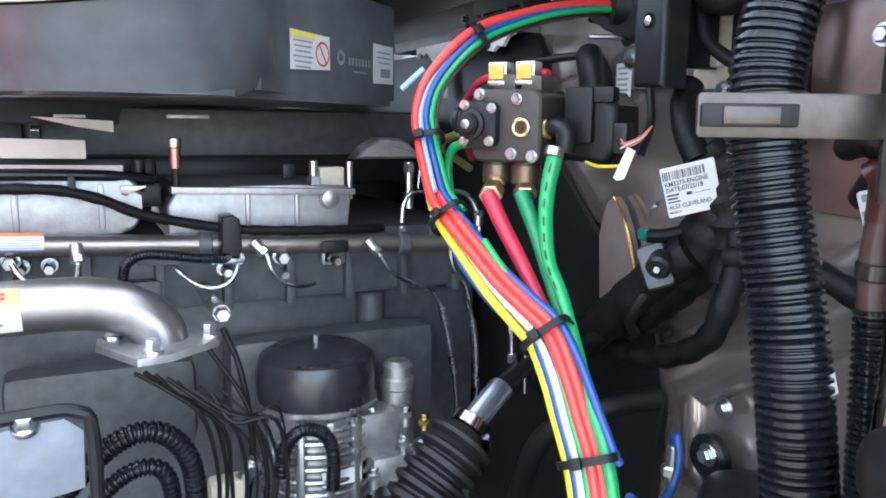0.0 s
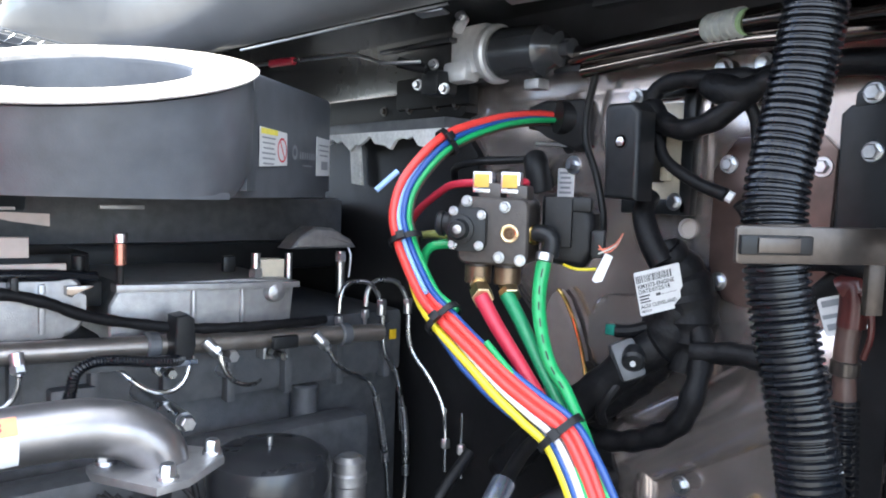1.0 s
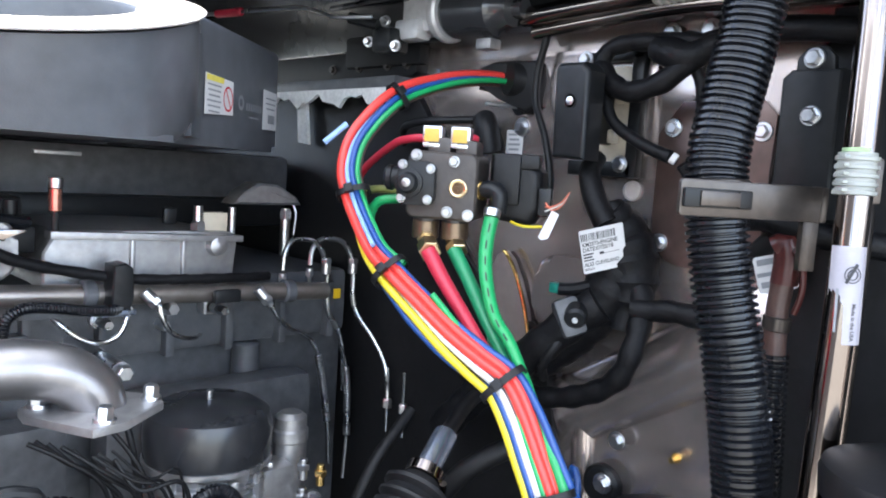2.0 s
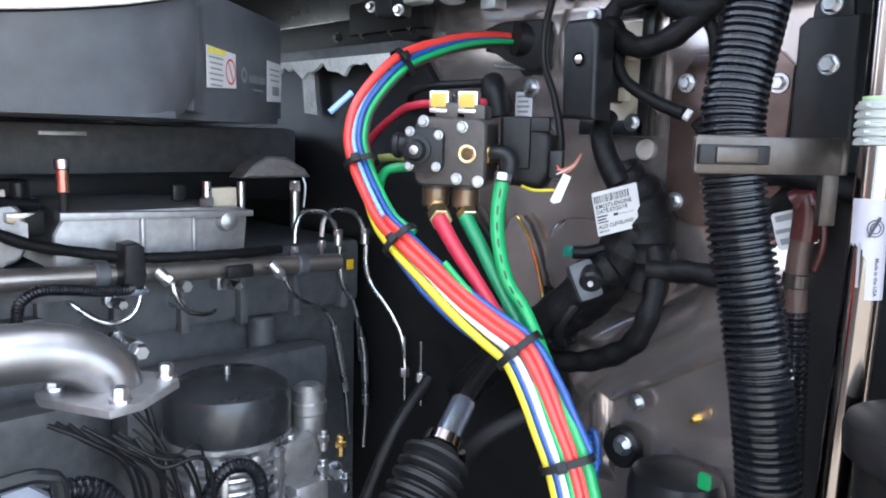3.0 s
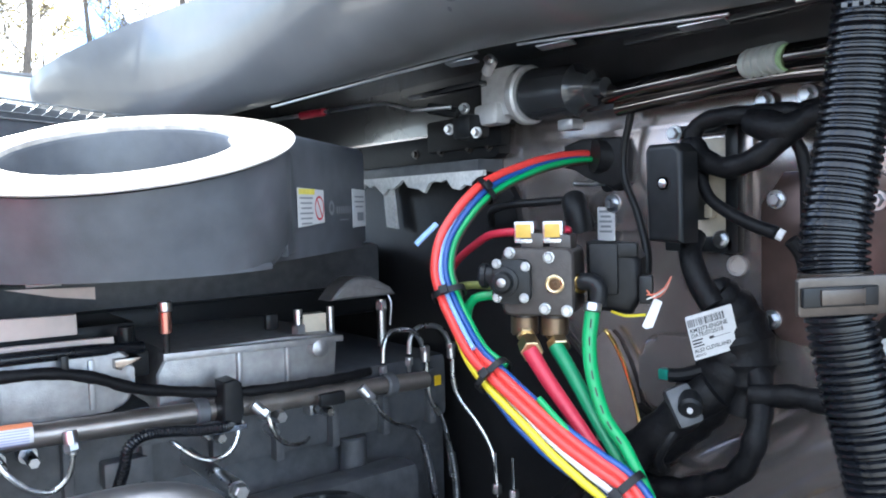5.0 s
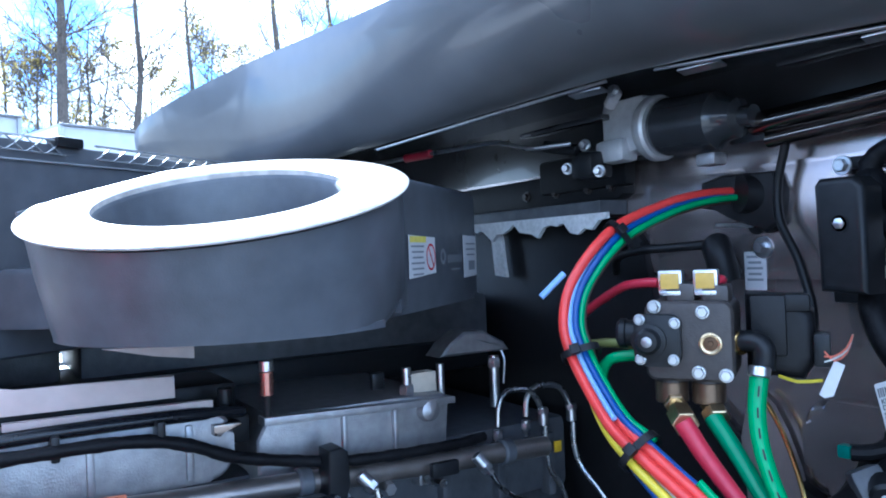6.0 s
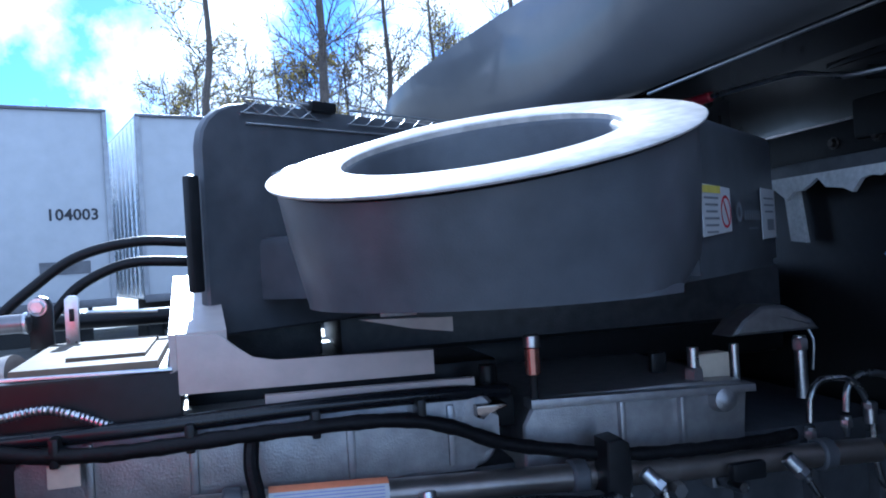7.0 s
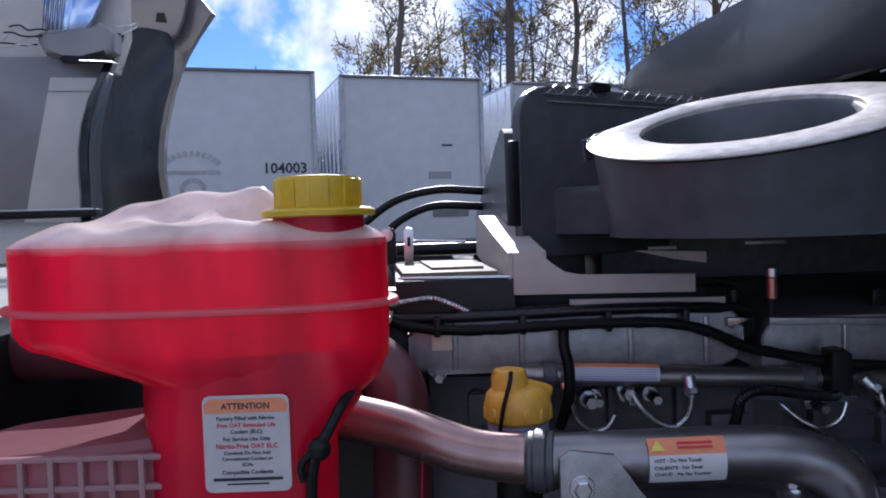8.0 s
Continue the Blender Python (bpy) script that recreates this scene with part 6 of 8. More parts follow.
# ---- brake valve ----
VF = facing((0.396, 0.706, 1.607), (0.54, -0.84, 0), (0, 0, 1))
valve = thing("brake_valve", (0.43, 0.69, 1.55), "dark bronze foot brake valve with brass ports", "valve")
bm = prism(B(), rounded(0.078, 0.073, 0.010, 4, 0.033, -0.0015), -0.085, -0.016, VF, 0.006, 3)
box(bm, (0.026, 0.040, -0.045), (0.026, 0.022, 0.04), 0.005, VF)
box(bm, (0.056, 0.038, -0.045), (0.024, 0.022, 0.04), 0.005, VF)
rod(bm, VF @ Vector((0.013, -0.035, -0.04)), VF @ Vector((0.013, -0.060, -0.04)), 0.0145, seg=20, bevel=0.002)
rod(bm, VF @ Vector((0.046, -0.035, -0.04)), VF @ Vector((0.046, -0.058, -0.04)), 0.0145, seg=20, bevel=0.002)
part("body", bm, material("bronze_black_casting", (0.050, 0.043, 0.040), 0.42, 0.35, 0.25, 40, 0.3, 500), valve)
bm = prism(B(), rounded(0.041, 0.047, 0.010, 5, 0.007, 0.0), -0.016, -0.006, VF, 0.002)
part("cover_flange", bm, BLACK, valve)
bm = lathe(B(), VF, [(0.0155, -0.006), (0.0155, -0.002), (0.0115, -0.001), (0.0115, 0.003), (0.009, 0.006), (0.006, 0.0065)], 28)
part("hub", bm, BLACK, valve)
part("hub_button", lathe(B(), VF, [(0.0048, 0.0065), (0.0048, 0.008), (0.003, 0.009)], 18), CAST, valve)
part("side_knob", lathe(B(), VF @ Matrix.Translation((-0.006, 0.004, -0.03)) @ pose(0, 0, 0, 0, -90), [(0.0125, 0), (0.0125, 0.018), (0.014, 0.019), (0.014, 0.024), (0.011, 0.027)], 20), BLACK, valve)
for u, v in ((-0.008, 0.019), (0.023, 0.016), (0.021, -0.017), (-0.008, -0.017)):
    part("bolt", hexbolt(B(), VF @ Vector((u, v, -0.006)), VF.to_3x3() @ Vector((0, 0, 1)), 0.0044, 0.005, 0.0052), STEEL, valve)
for u, v in ((0.004, 0.030), (0.046, 0.025), (0.041, -0.029), (0.064, -0.031)):
    part("bolt", hexbolt(B(), VF @ Vector((u, v, -0.016)), VF.to_3x3() @ Vector((0, 0, 1)), 0.0052, 0.006, 0.0063), STEEL, valve)
part("port", lathe(B(), VF @ Matrix.Translation((0.052, -0.003, -0.016)), [(0.0098, 0), (0.0098, 0.004), (0.0085, 0.0046), (0.0066, 0.0042), (0.0062, 0.0012)], 24, False), PALEBRASS, valve, "brass port ring")
part("port_recess", lathe(B(), VF @ Matrix.Translation((0.052, -0.003, -0.016)), [(0.0001, 0.0030), (0.0022, 0.0030), (0.0025, 0.0012), (0.0070, 0.0010)], 24, False), material("dark_bronze_recess", (0.10, 0.06, 0.035), 0.35, 0.8), valve, "dark bronze port recess")
for u in (0.017, 0.048):
    bm = box(B(), (u, 0.052, -0.0365), (0.0215, 0.021, 0.019), 0.002, VF)
    p = part("square_port", bm, STEEL, valve, "square bright fitting")
    part("port_tag", box(B(), (u, 0.0525, -0.0262), (0.0165, 0.0145, 0.003), 0.001, VF), OCHRE, p, "flat ochre yellow tag")
    part("nut_edge", box(B(), (u, 0.0415, -0.036), (0.019, 0.004, 0.024), 0.001, VF), STEEL, p)
bm = rod(B(), VF @ Vector((0.068, -0.004, -0.036)), VF @ Vector((0.0775, -0.004, -0.028)), 0.0105, seg=20, bevel=0.001)
part("side_port", bm, BRASS, valve, "brass side port")
bm = hose(B(), [VF @ Vector((0.076, -0.002, -0.032)), VF @ Vector((0.088, -0.002, -0.028)), VF @ Vector((0.095, -0.008, -0.026)), VF @ Vector((0.094, -0.026, -0.026))], 0.0095, 16, 0.004)
part("elbow", bm, BLACK, valve, "black plastic elbow")
for k, (u, tip) in enumerate(((0.013, (0.405, 0.674, 1.536)), (0.046, (0.444, 0.672, 1.535)))):
    a, b = VF @ Vector((u, -0.058, -0.04)), Vector(tip)
    up = VF @ Vector((u, -0.040, -0.04))
    part("port_collar", rod(B(), up, a + (a - up) * 0.15, 0.0150, seg=24, bevel=0.0015), BRONZE, valve, "bronze port collar")
    bm = rod(B(), a, a.lerp(b, 0.30), 0.0105, seg=6, bevel=0.001)
    rod(bm, a.lerp(b, 0.25), a.lerp(b, 0.62), 0.0068, seg=14)
    rod(bm, a.lerp(b, 0.55), b, 0.0120, seg=6, bevel=0.001)
    part("hose_fitting", bm, PALEBRASS, valve, "pale brass hose fitting")
switch = thing("brake_switch_housing", (0.52, 0.62, 1.57), "black plastic housing beside the brake valve", "housing")
bm = prism(B(), [(0.078, -0.035), (0.126, -0.040), (0.138, -0.020), (0.136, 0.020), (0.122, 0.034), (0.078, 0.038)], -0.12, -0.055, VF, 0.013, 4)
box(bm, (0.098, 0.010, -0.054), (0.03, 0.055, 0.016), 0.003, VF)
box(bm, (0.108, 0.03, -0.06), (0.05, 0.016, 0.02), 0.004, VF)
part("body", bm, RUBBER, switch)
part("connector", box(B(), (0.141, -0.012, -0.06), (0.014, 0.03, 0.022), 0.003, VF), BLACK, switch)
for k, (mat, du) in enumerate(((REDLENS, 0.0), (REDLENS, 0.004), (WHITE, 0.002))):
    part("wire", hose(B(), [VF @ Vector((0.142, -0.012 - 0.005 * k, -0.05)), VF @ Vector((0.150, -0.02 + du, -0.045)), VF @ Vector((0.160, -0.014 + du, -0.055)), VF @ Vector((0.166, 0.0, -0.07))], 0.0009, 6), mat, switch)
part("wire", hose(B(), [VF @ Vector((0.105, -0.036, -0.055)), VF @ Vector((0.120, -0.040, -0.05)), VF @ Vector((0.140, -0.039, -0.055))], 0.0016, 6), YELLOW, switch, "yellow wire")
part("wire_tag", prism(B(), [(0.137, -0.050), (0.141, -0.053), (0.148, -0.051), (0.158, -0.024), (0.150, -0.020)], -0.048, -0.047, VF), PAPER, switch, "small white wire tag")

solo("green_tag", prism(B(), rounded(0.014, 0.018, 0.003, 2, -0.452, 1.278), 0.066, 0.069, FW, 0.001), GREEN, "small green plastic tag low on the firewall", "tag")
bm = lathe(B(), Matrix.Translation((0.60, 0.495, 1.20)), [(0.05, -0.06), (0.052, 0.05), (0.047, 0.066), (0.03, 0.074), (0.012, 0.076)], 32)
solo("domed_canister", bm, BLACK, "black domed canister low before the firewall", "canister")

# ---- air hose bundle ----
TRUNK = smooth_path([(0.659, 0.778, 1.751), (0.588, 0.787, 1.746), (0.522, 0.79, 1.732), (0.453, 0.794, 1.704), (0.407, 0.80, 1.659), (0.389, 0.796, 1.621), (0.386, 0.783, 1.591), (0.38, 0.758, 1.561),
                     (0.372, 0.726, 1.533), (0.371, 0.696, 1.514), (0.377, 0.658, 1.488), (0.384, 0.619, 1.461), (0.393, 0.587, 1.441), (0.398, 0.556, 1.425), (0.402, 0.536, 1.396), (0.404, 0.518, 1.362), (0.406, 0.502, 1.33),
                     (0.404, 0.486, 1.292), (0.40, 0.47, 1.22), (0.40, 0.46, 1.12)], 0.006)
RUN = [0.0]
for a, b in zip(TRUNK, TRUNK[1:]):
    RUN.append(RUN[-1] + (b - a).length)
FRONT = Vector((-0.14, 0.12, 1.64))       # the open side of the engine bay, towards which the bundle is laid flat


def strand(stations, s0=0.0, s1=99.0):
    """A hose that keeps its own place in the bundle: (run, across, out) stations."""
    out = []
    for i, (p, s) in enumerate(zip(TRUNK, RUN)):
        if not s0 <= s <= s1:
            continue
        t = (TRUNK[min(i + 1, len(TRUNK) - 1)] - TRUNK[max(i - 1, 0)]).normalized()
        c = FRONT - p
        c = (c - t * c.dot(t)).normalized()
        a = c.cross(t)
        ks = [k[0] for k in stations]
        out.append(p + a * float(np.interp(s, ks, [k[1] for k in stations])) + c * float(np.interp(s, ks, [k[2] for k in stations])))
    return out


def tie_run(place):
    d = [(p - Vector(place)).length for p in TRUNK]
    return RUN[d.index(min(d))]


S_TOP, S_SIDE, S_LOW, S_MID, S_BOT = (tie_run(p) for p in ((0.453, 0.794, 1.704), (0.386, 0.783, 1.591), (0.371, 0.696, 1.514), (0.398, 0.556, 1.425), (0.406, 0.502, 1.33)))
END = RUN[-1]
HOSES = (
    ("red nylon air hose in the bundle", RED, 0.0052, 0.0, END, ((0, -0.001, -0.005), (S_TOP - 0.06, -0.006, -0.003), (S_TOP, -0.010, 0), (S_SIDE, -0.0105, 0.002), (S_LOW, -0.003, 0.006), (S_MID, 0.003, 0.006), (S_BOT, 0.0045, 0.006))),
    ("red nylon air hose in the bundle", RED, 0.0050, S_SIDE - 0.02, END, ((S_SIDE - 0.02, -0.003, -0.010), (S_SIDE, -0.002, -0.009), (S_LOW, 0.006, 0.003), (S_MID, 0.0108, 0.004), (S_BOT, 0.0095, 0.001))),
    ("pale blue tube along the bundle", SKYBLUE, 0.0026, S_TOP + 0.02, S_LOW - 0.03, ((S_TOP + 0.02, -0.006, -0.004), (S_SIDE, -0.0035, 0.005), (S_LOW, 0.004, 0.009))),
    ("blue nylon air hose in the bundle", BLUE, 0.0038, 0.0, S_LOW + 0.035, ((0, 0.003, -0.004), (S_TOP, -0.001, 0.001), (S_SIDE, 0.002, 0.001), (S_LOW, 0.0105, 0.003), (S_LOW + 0.035, 0.011, -0.012))),
    ("green nylon air hose in the bundle", GREEN, 0.0036, 0.0, S_LOW + 0.004, ((0, 0.004, 0.006), (S_TOP, 0.006, 0.002), (S_SIDE, 0.0075, -0.003), (S_LOW - 0.03, 0.0125, -0.002), (S_LOW + 0.004, 0.017, -0.006))),
    ("thin brown tube in the bundle", BROWNHOSE, 0.0022, 0.02, END, ((0.02, 0.010, -0.006), (S_TOP, 0.010, -0.006), (S_SIDE, 0.011, -0.007), (S_LOW, 0.002, -0.004), (S_MID, -0.0015, 0.007), (S_BOT, -0.002, 0.003))),
    ("yellow nylon air hose in the bundle", YELLOW, 0.0044, S_SIDE + 0.005, END, ((S_SIDE + 0.005, 0.0, -0.012), (S_SIDE + 0.05, -0.008, -0.006), (S_LOW, -0.0120, 0.0), (S_LOW + 0.07, -0.0130, 0.001), (S_MID, -0.0165, 0.0), (S_BOT, -0.0165, 0.0))),
    ("white nylon air hose in the bundle", WHITEHOSE, 0.0041, S_LOW - 0.01, END, ((S_LOW - 0.01, -0.004, -0.005), (S_LOW + 0.05, -0.0045, -0.001), (S_MID, -0.0058, 0.005), (S_BOT, -0.0062, 0.005))),
    ("blue nylon air hose in the bundle", BLUE, 0.0036, S_LOW, END, ((S_LOW, -0.014, -0.010), (S_LOW + 0.05, -0.0190, -0.006), (S_LOW + 0.09, -0.0185, -0.006), (S_MID - 0.05, -0.0175, -0.008), (S_MID - 0.02, -0.0125, -0.006), (S_MID + 0.01, -0.0111, 0.003), (S_BOT, -0.0112, 0.004))),
    ("blue nylon air hose in the bundle", BLUE, 0.0040, S_LOW + 0.02, S_BOT + 0.012, ((S_LOW + 0.02, 0.010, -0.001), (S_MID - 0.05, 0.0145, 0.002), (S_MID, 0.0170, 0.004), (S_MID + 0.05, 0.0205, 0.004), (S_BOT, 0.0245, 0.001), (S_BOT + 0.012, 0.029, -0.006))),
    ("green nylon air hose in the bundle", GREEN, 0.0034, S_LOW + 0.05, END, ((S_LOW + 0.05, 0.016, 0.007), (S_MID - 0.06, 0.012, 0.001), (S_MID, 0.0, 0.000), (S_MID + 0.03, -0.0008, 0.005), (S_BOT, -0.0010, 0.0065))),
)
for label, mat, r, s0, s1, stations in HOSES:
    solo("air_hose", sweep(B(), strand(stations, s0, s1), r, 12), mat, label, "hose", group="air hoses of the bundle")
# rubber supply hoses from the valve
for name, pts, lower, r, mat, label in (
        ("air_hose", [(0.404, 0.677, 1.539), (0.41, 0.66, 1.512), (0.416, 0.634, 1.48), (0.419, 0.606, 1.45), (0.421, 0.575, 1.419)], ((S_MID, 0.004, -0.016), (S_BOT, 0.002, -0.014)), 0.0084, DEEPRED, "crimson rubber air hose from the brake valve"),
        ("air_hose", [(0.442, 0.676, 1.538), (0.442, 0.65, 1.507), (0.438, 0.62, 1.473), (0.431, 0.589, 1.445), (0.427, 0.56, 1.413)], ((S_MID, 0.012, -0.014), (S_BOT, 0.010, -0.013)), 0.0082, DARKGREEN, "dark green rubber air hose from the brake valve"),
        ("air_hose", [(0.455, 0.635, 1.583), (0.446, 0.633, 1.548), (0.437, 0.622, 1.516), (0.427, 0.598, 1.48), (0.422, 0.566, 1.452)], ((S_MID, 0.0185, -0.009), (S_MID + 0.05, 0.0165, -0.001), (S_BOT, 0.0178, 0.001)), 0.0080, GREEN, "bright green nylon air hose from the valve's elbow")):
    h = solo(name, hose(B(), pts + strand(lower, S_MID + 0.065)[::4], lambda s, r=r: r - 0.0022 * min(1.0, s / 0.16), 16), mat, label, "hose", group="air hoses from the valve")
    if mat is GREEN:
        line = smooth_path([Vector(p) + (FRONT - Vector(p)).normalized() * (r + 0.0002) for p in pts], 0.004)
        bm = B()
        for i in range(3, len(line) - 3, 4):
            sweep(bm, line[i:i + 3], 0.0008, 5)
        part("printed_line", bm, INK, h)
        part("collar", rod(B(), (0.4525, 0.633, 1.586), (0.450, 0.6325, 1.577), 0.0092, seg=20, bevel=0.001), STEEL, h)
solo("air_hose", hose(B(), [(0.54, 0.97, 1.56), (0.475, 0.885, 1.61), (0.452, 0.80, 1.648), (0.446, 0.76, 1.656), (0.446, 0.735, 1.657)], 0.0048, 12), DEEPRED, "crimson hose behind the square brass port", "hose")
solo("air_hose", hose(B(), [(0.458, 0.690, 1.657), (0.470, 0.684, 1.659), (0.480, 0.692, 1.657), (0.49, 0.715, 1.648)], 0.0048, 12), DEEPRED, "crimson hose between the ports and the firewall", "hose")
solo("air_hose", hose(B(), [(0.43, 0.75, 1.588), (0.415, 0.775, 1.582), (0.412, 0.785, 1.56), (0.41, 0.775, 1.53), (0.40, 0.745, 1.505)], 0.0055, 12), GREEN, "green hose at the back of the brake valve", "hose")
solo("air_hose", hose(B(), [(0.44, 0.75, 1.595), (0.43, 0.80, 1.595), (0.44, 0.86, 1.58), (0.50, 0.90, 1.55)], 0.0048, 12), material("olive_tube", (0.16, 0.17, 0.05), 0.4, 0, 0.1), "olive tube behind the brake valve", "hose")
solo("cut_tube_end", rod(B(), (0.395, 0.815, 1.668), (0.372, 0.825, 1.645), 0.0035, seg=12), SKYBLUE, "cut end of a pale blue tube beside the bundle", "tube")

# cable ties round the bundle
def cable_tie(s, w, h, shift=0.0, out=0.0, label="black nylon cable tie round the hose bundle"):
    i = min(range(len(RUN)), key=lambda k: abs(RUN[k] - s))
    t = (TRUNK[i + 1] - TRUNK[i - 1]).normalized()
    c = FRONT - TRUNK[i]
    c = (c - t * c.dot(t)).normalized()
    a = c.cross(t)
    o = TRUNK[i] + a * shift + c * out
    tie = thing("cable_tie", o, label, "cable tie", group="cable ties")
    bm, k = B(), 28
    rows = []
    for j in range(k):
        ang = 2 * math.pi * j / k
        ca, sa = math.cos(ang), math.sin(ang)
        e = a * (w * math.copysign(abs(ca) ** 0.7, ca)) + c * (h * math.copysign(abs(sa) ** 0.7, sa))
        rows.append([bm.verts.new(o + e * f + t * d) for f, d in ((1, -0.0036), (1.09, -0.0036), (1.09, 0.0036), (1, 0.0036))])
    for p, q in zip(rows, rows[1:] + rows[:1]):
        for m in range(4):
            bm.faces.new((p[m], p[(m + 1) % 4], q[(m + 1) % 4], q[m]))
    part("strap", bm, TIEBLACK, tie)
    part("head", box(B(), (0, 0, 0), (0.010, 0.010, 0.007), 0.0015, facing(o + c * (h * 1.08 + 0.0025) - a * w * 0.25, a, t)), TIEBLACK, tie)
    return tie


cable_tie(S_TOP, 0.0165, 0.010, -0.001, -0.001)
cable_tie(S_SIDE, 0.018, 0.013, -0.001, -0.002)
cable_tie(S_LOW, 0.020, 0.014, 0.0, 0.0)
cable_tie(S_MID, 0.0235, 0.015, 0.0005, -0.001)
cable_tie(S_BOT, 0.0245, 0.016, 0.0015, -0.002)

# ---- taped wiring harness with its label ----
harness = thing("wiring_harness", (0.575, 0.58, 1.35), "black cloth-taped wiring harness with connectors", "harness")
part("upper_run", hose(B(), [(0.60, 0.61, 1.65), (0.585, 0.608, 1.631), (0.58, 0.594, 1.60), (0.582, 0.578, 1.575)], lambda s: 0.0115 + 0.03 * s, 14), TAPE, harness)
part("taped_joint", hose(B(), [(0.594, 0.585, 1.590), (0.610, 0.575, 1.566), (0.614, 0.565, 1.54), (0.614, 0.558, 1.51), (0.610, 0.558, 1.475), (0.606, 0.560, 1.455)], lambda s: 0.020 + 0.012 * math.sin(min(1.0, s / 0.125) * math.pi) + 0.002 * math.sin(s * 300), 18), TAPE, harness)
part("taped_wrap", hose(B(), [(0.600, 0.588, 1.600), (0.606, 0.578, 1.565), (0.608, 0.574, 1.53), (0.606, 0.582, 1.495), (0.598, 0.605, 1.462), (0.588, 0.632, 1.425), (0.578, 0.660, 1.390)], lambda s: 0.012 + 0.020 * math.sin(min(1.0, s / 0.25) * math.pi) ** 0.8 + 0.0016 * math.sin(s * 260), 18), TAPE, harness)
part("branch", hose(B(), [(0.605, 0.555, 1.535), (0.60, 0.535, 1.49), (0.58, 0.529, 1.445), (0.578, 0.545, 1.405), (0.577, 0.585, 1.378), (0.575, 0.64, 1.362), (0.57, 0.72, 1.36)], lambda s: 0.0125 + 0.0012 * math.sin(s * 190), 14), TAPE, harness)
part("branch", hose(B(), [(0.59, 0.54, 1.483), (0.595, 0.515, 1.486), (0.597, 0.49, 1.489), (0.598, 0.45, 1.485), (0.60, 0.40, 1.47)], lambda s: 0.012 + 0.001 * math.sin(s * 210), 14), TAPE, harness)
part("branch", hose(B(), [(0.578, 0.575, 1.485), (0.565, 0.60, 1.462), (0.555, 0.63, 1.432), (0.55, 0.67, 1.395), (0.548, 0.72, 1.35), (0.55, 0.78, 1.29)], lambda s: 0.021 + 0.001 * math.sin(s * 170), 16), TAPE, harness)
part("connector", box(B(), (0, 0, 0), (0.028, 0.044, 0.026), 0.006, facing((0.553, 0.597, 1.468), (0.72, -0.60, 0.35), (0, 0.4, 1))), ENGINE, harness, "grey connector plate")
part("connector", rod(B(), (0.556, 0.59, 1.478), (0.538, 0.578, 1.470), 0.0125, seg=18, bevel=0.003), BLACK, harness)
part("pin", rod(B(), (0.540, 0.580, 1.471), (0.536, 0.577, 1.469), 0.003, seg=10), PAPER, harness)
part("lock_tab", box(B(), (0.562, 0.625, 1.497), (0.012, 0.012, 0.012), 0.002), material("teal_lock_tab", (0.01, 0.16, 0.12), 0.4), harness, "teal connector lock")
part("tab_lead", hose(B(), [(0.563, 0.622, 1.496), (0.572, 0.608, 1.497), (0.583, 0.592, 1.503), (0.595, 0.578, 1.51)], 0.0075, 10), TAPE, harness)
part("ground_strap", hose(B(), [(0.56, 0.60, 1.455), (0.545, 0.61, 1.43), (0.547, 0.625, 1.405), (0.56, 0.63, 1.39)], 0.006, 10), RUBBER, harness)
LB = facing((0.566, 0.569, 1.549), (0.039, -0.029, 0.013), (-0.019, 0.007, 0.045)) @ Matrix.Diagonal((0.84, 0.98, 1, 1))
K = part("harness_label", prism(B(), rounded(0.060, 0.050, 0.0015, 2), 0, 0.0009, LB), PAPER, harness, "white bar-code label, slightly curled")
LB2 = LB @ Matrix.Translation((0, 0, 0.0012))
rnd = random.Random(5)
u, bm = -0.028, B()
while u < 0.018:
    w = rnd.choice((0.0006, 0.0009, 0.0014))
    bars(bm, LB2, [(u, 0.0165, w, 0.0085)], 0)
    u += w + rnd.choice((0.0006, 0.0009, 0.0012))
part("bar_code", bm, INK, K)
for words, size, x, y in (("KM3373-ENGINE", 0.0066, -0.028, 0.0080), ("DATE:07/25/18", 0.0066, -0.028, 0.0022), ("AL53 CLEVELAND", 0.0060, -0.028, -0.0150), ("MEXICO", 0.0036, -0.028, -0.0205)):
    text_mesh(words, size, LB2 @ Matrix.Translation((x, y, 0)), INK, K)
part("printed_line", bars(B(), LB2, [(-0.021, -0.0030, 0.014, 0.0018), (-0.022, -0.0065, 0.012, 0.0018), (-0.021, -0.0098, 0.014, 0.0014), (0.008, -0.005, 0.026, 0.0005), (-0.003, -0.0042, 0.006, 0.003)], 0), INK, K)
# upper cables to the right
up = thing("upper_harness", (0.60, 0.52, 1.65), "black taped cables looping above the cover plate", "harness")
part("loop", hose(B(), [(0.597, 0.618, 1.742), (0.595, 0.609, 1.748), (0.592, 0.594, 1.731), (0.590, 0.569, 1.721), (0.590, 0.543, 1.725), (0.592, 0.521, 1.736), (0.595, 0.506, 1.750), (0.600, 0.490, 1.763), (0.605, 0.465, 1.772)], lambda s: 0.0118 + 0.001 * math.sin(s * 200), 14), TAPE, up)
part("loop", hose(B(), [(0.598, 0.598, 1.730), (0.596, 0.612, 1.750), (0.597, 0.605, 1.769), (0.600, 0.579, 1.776), (0.602, 0.546, 1.775), (0.604, 0.514, 1.774), (0.606, 0.485, 1.770)], lambda s: 0.0098 + 0.0008 * math.sin(s * 230), 14), TAPE, up)
part("taped_fork", hose(B(), [(0.597, 0.545, 1.768), (0.595, 0.522, 1.760), (0.596, 0.505, 1.755), (0.602, 0.488, 1.765)], lambda s: 0.013 + 0.004 * math.sin(s * 55), 14), TAPE, up)
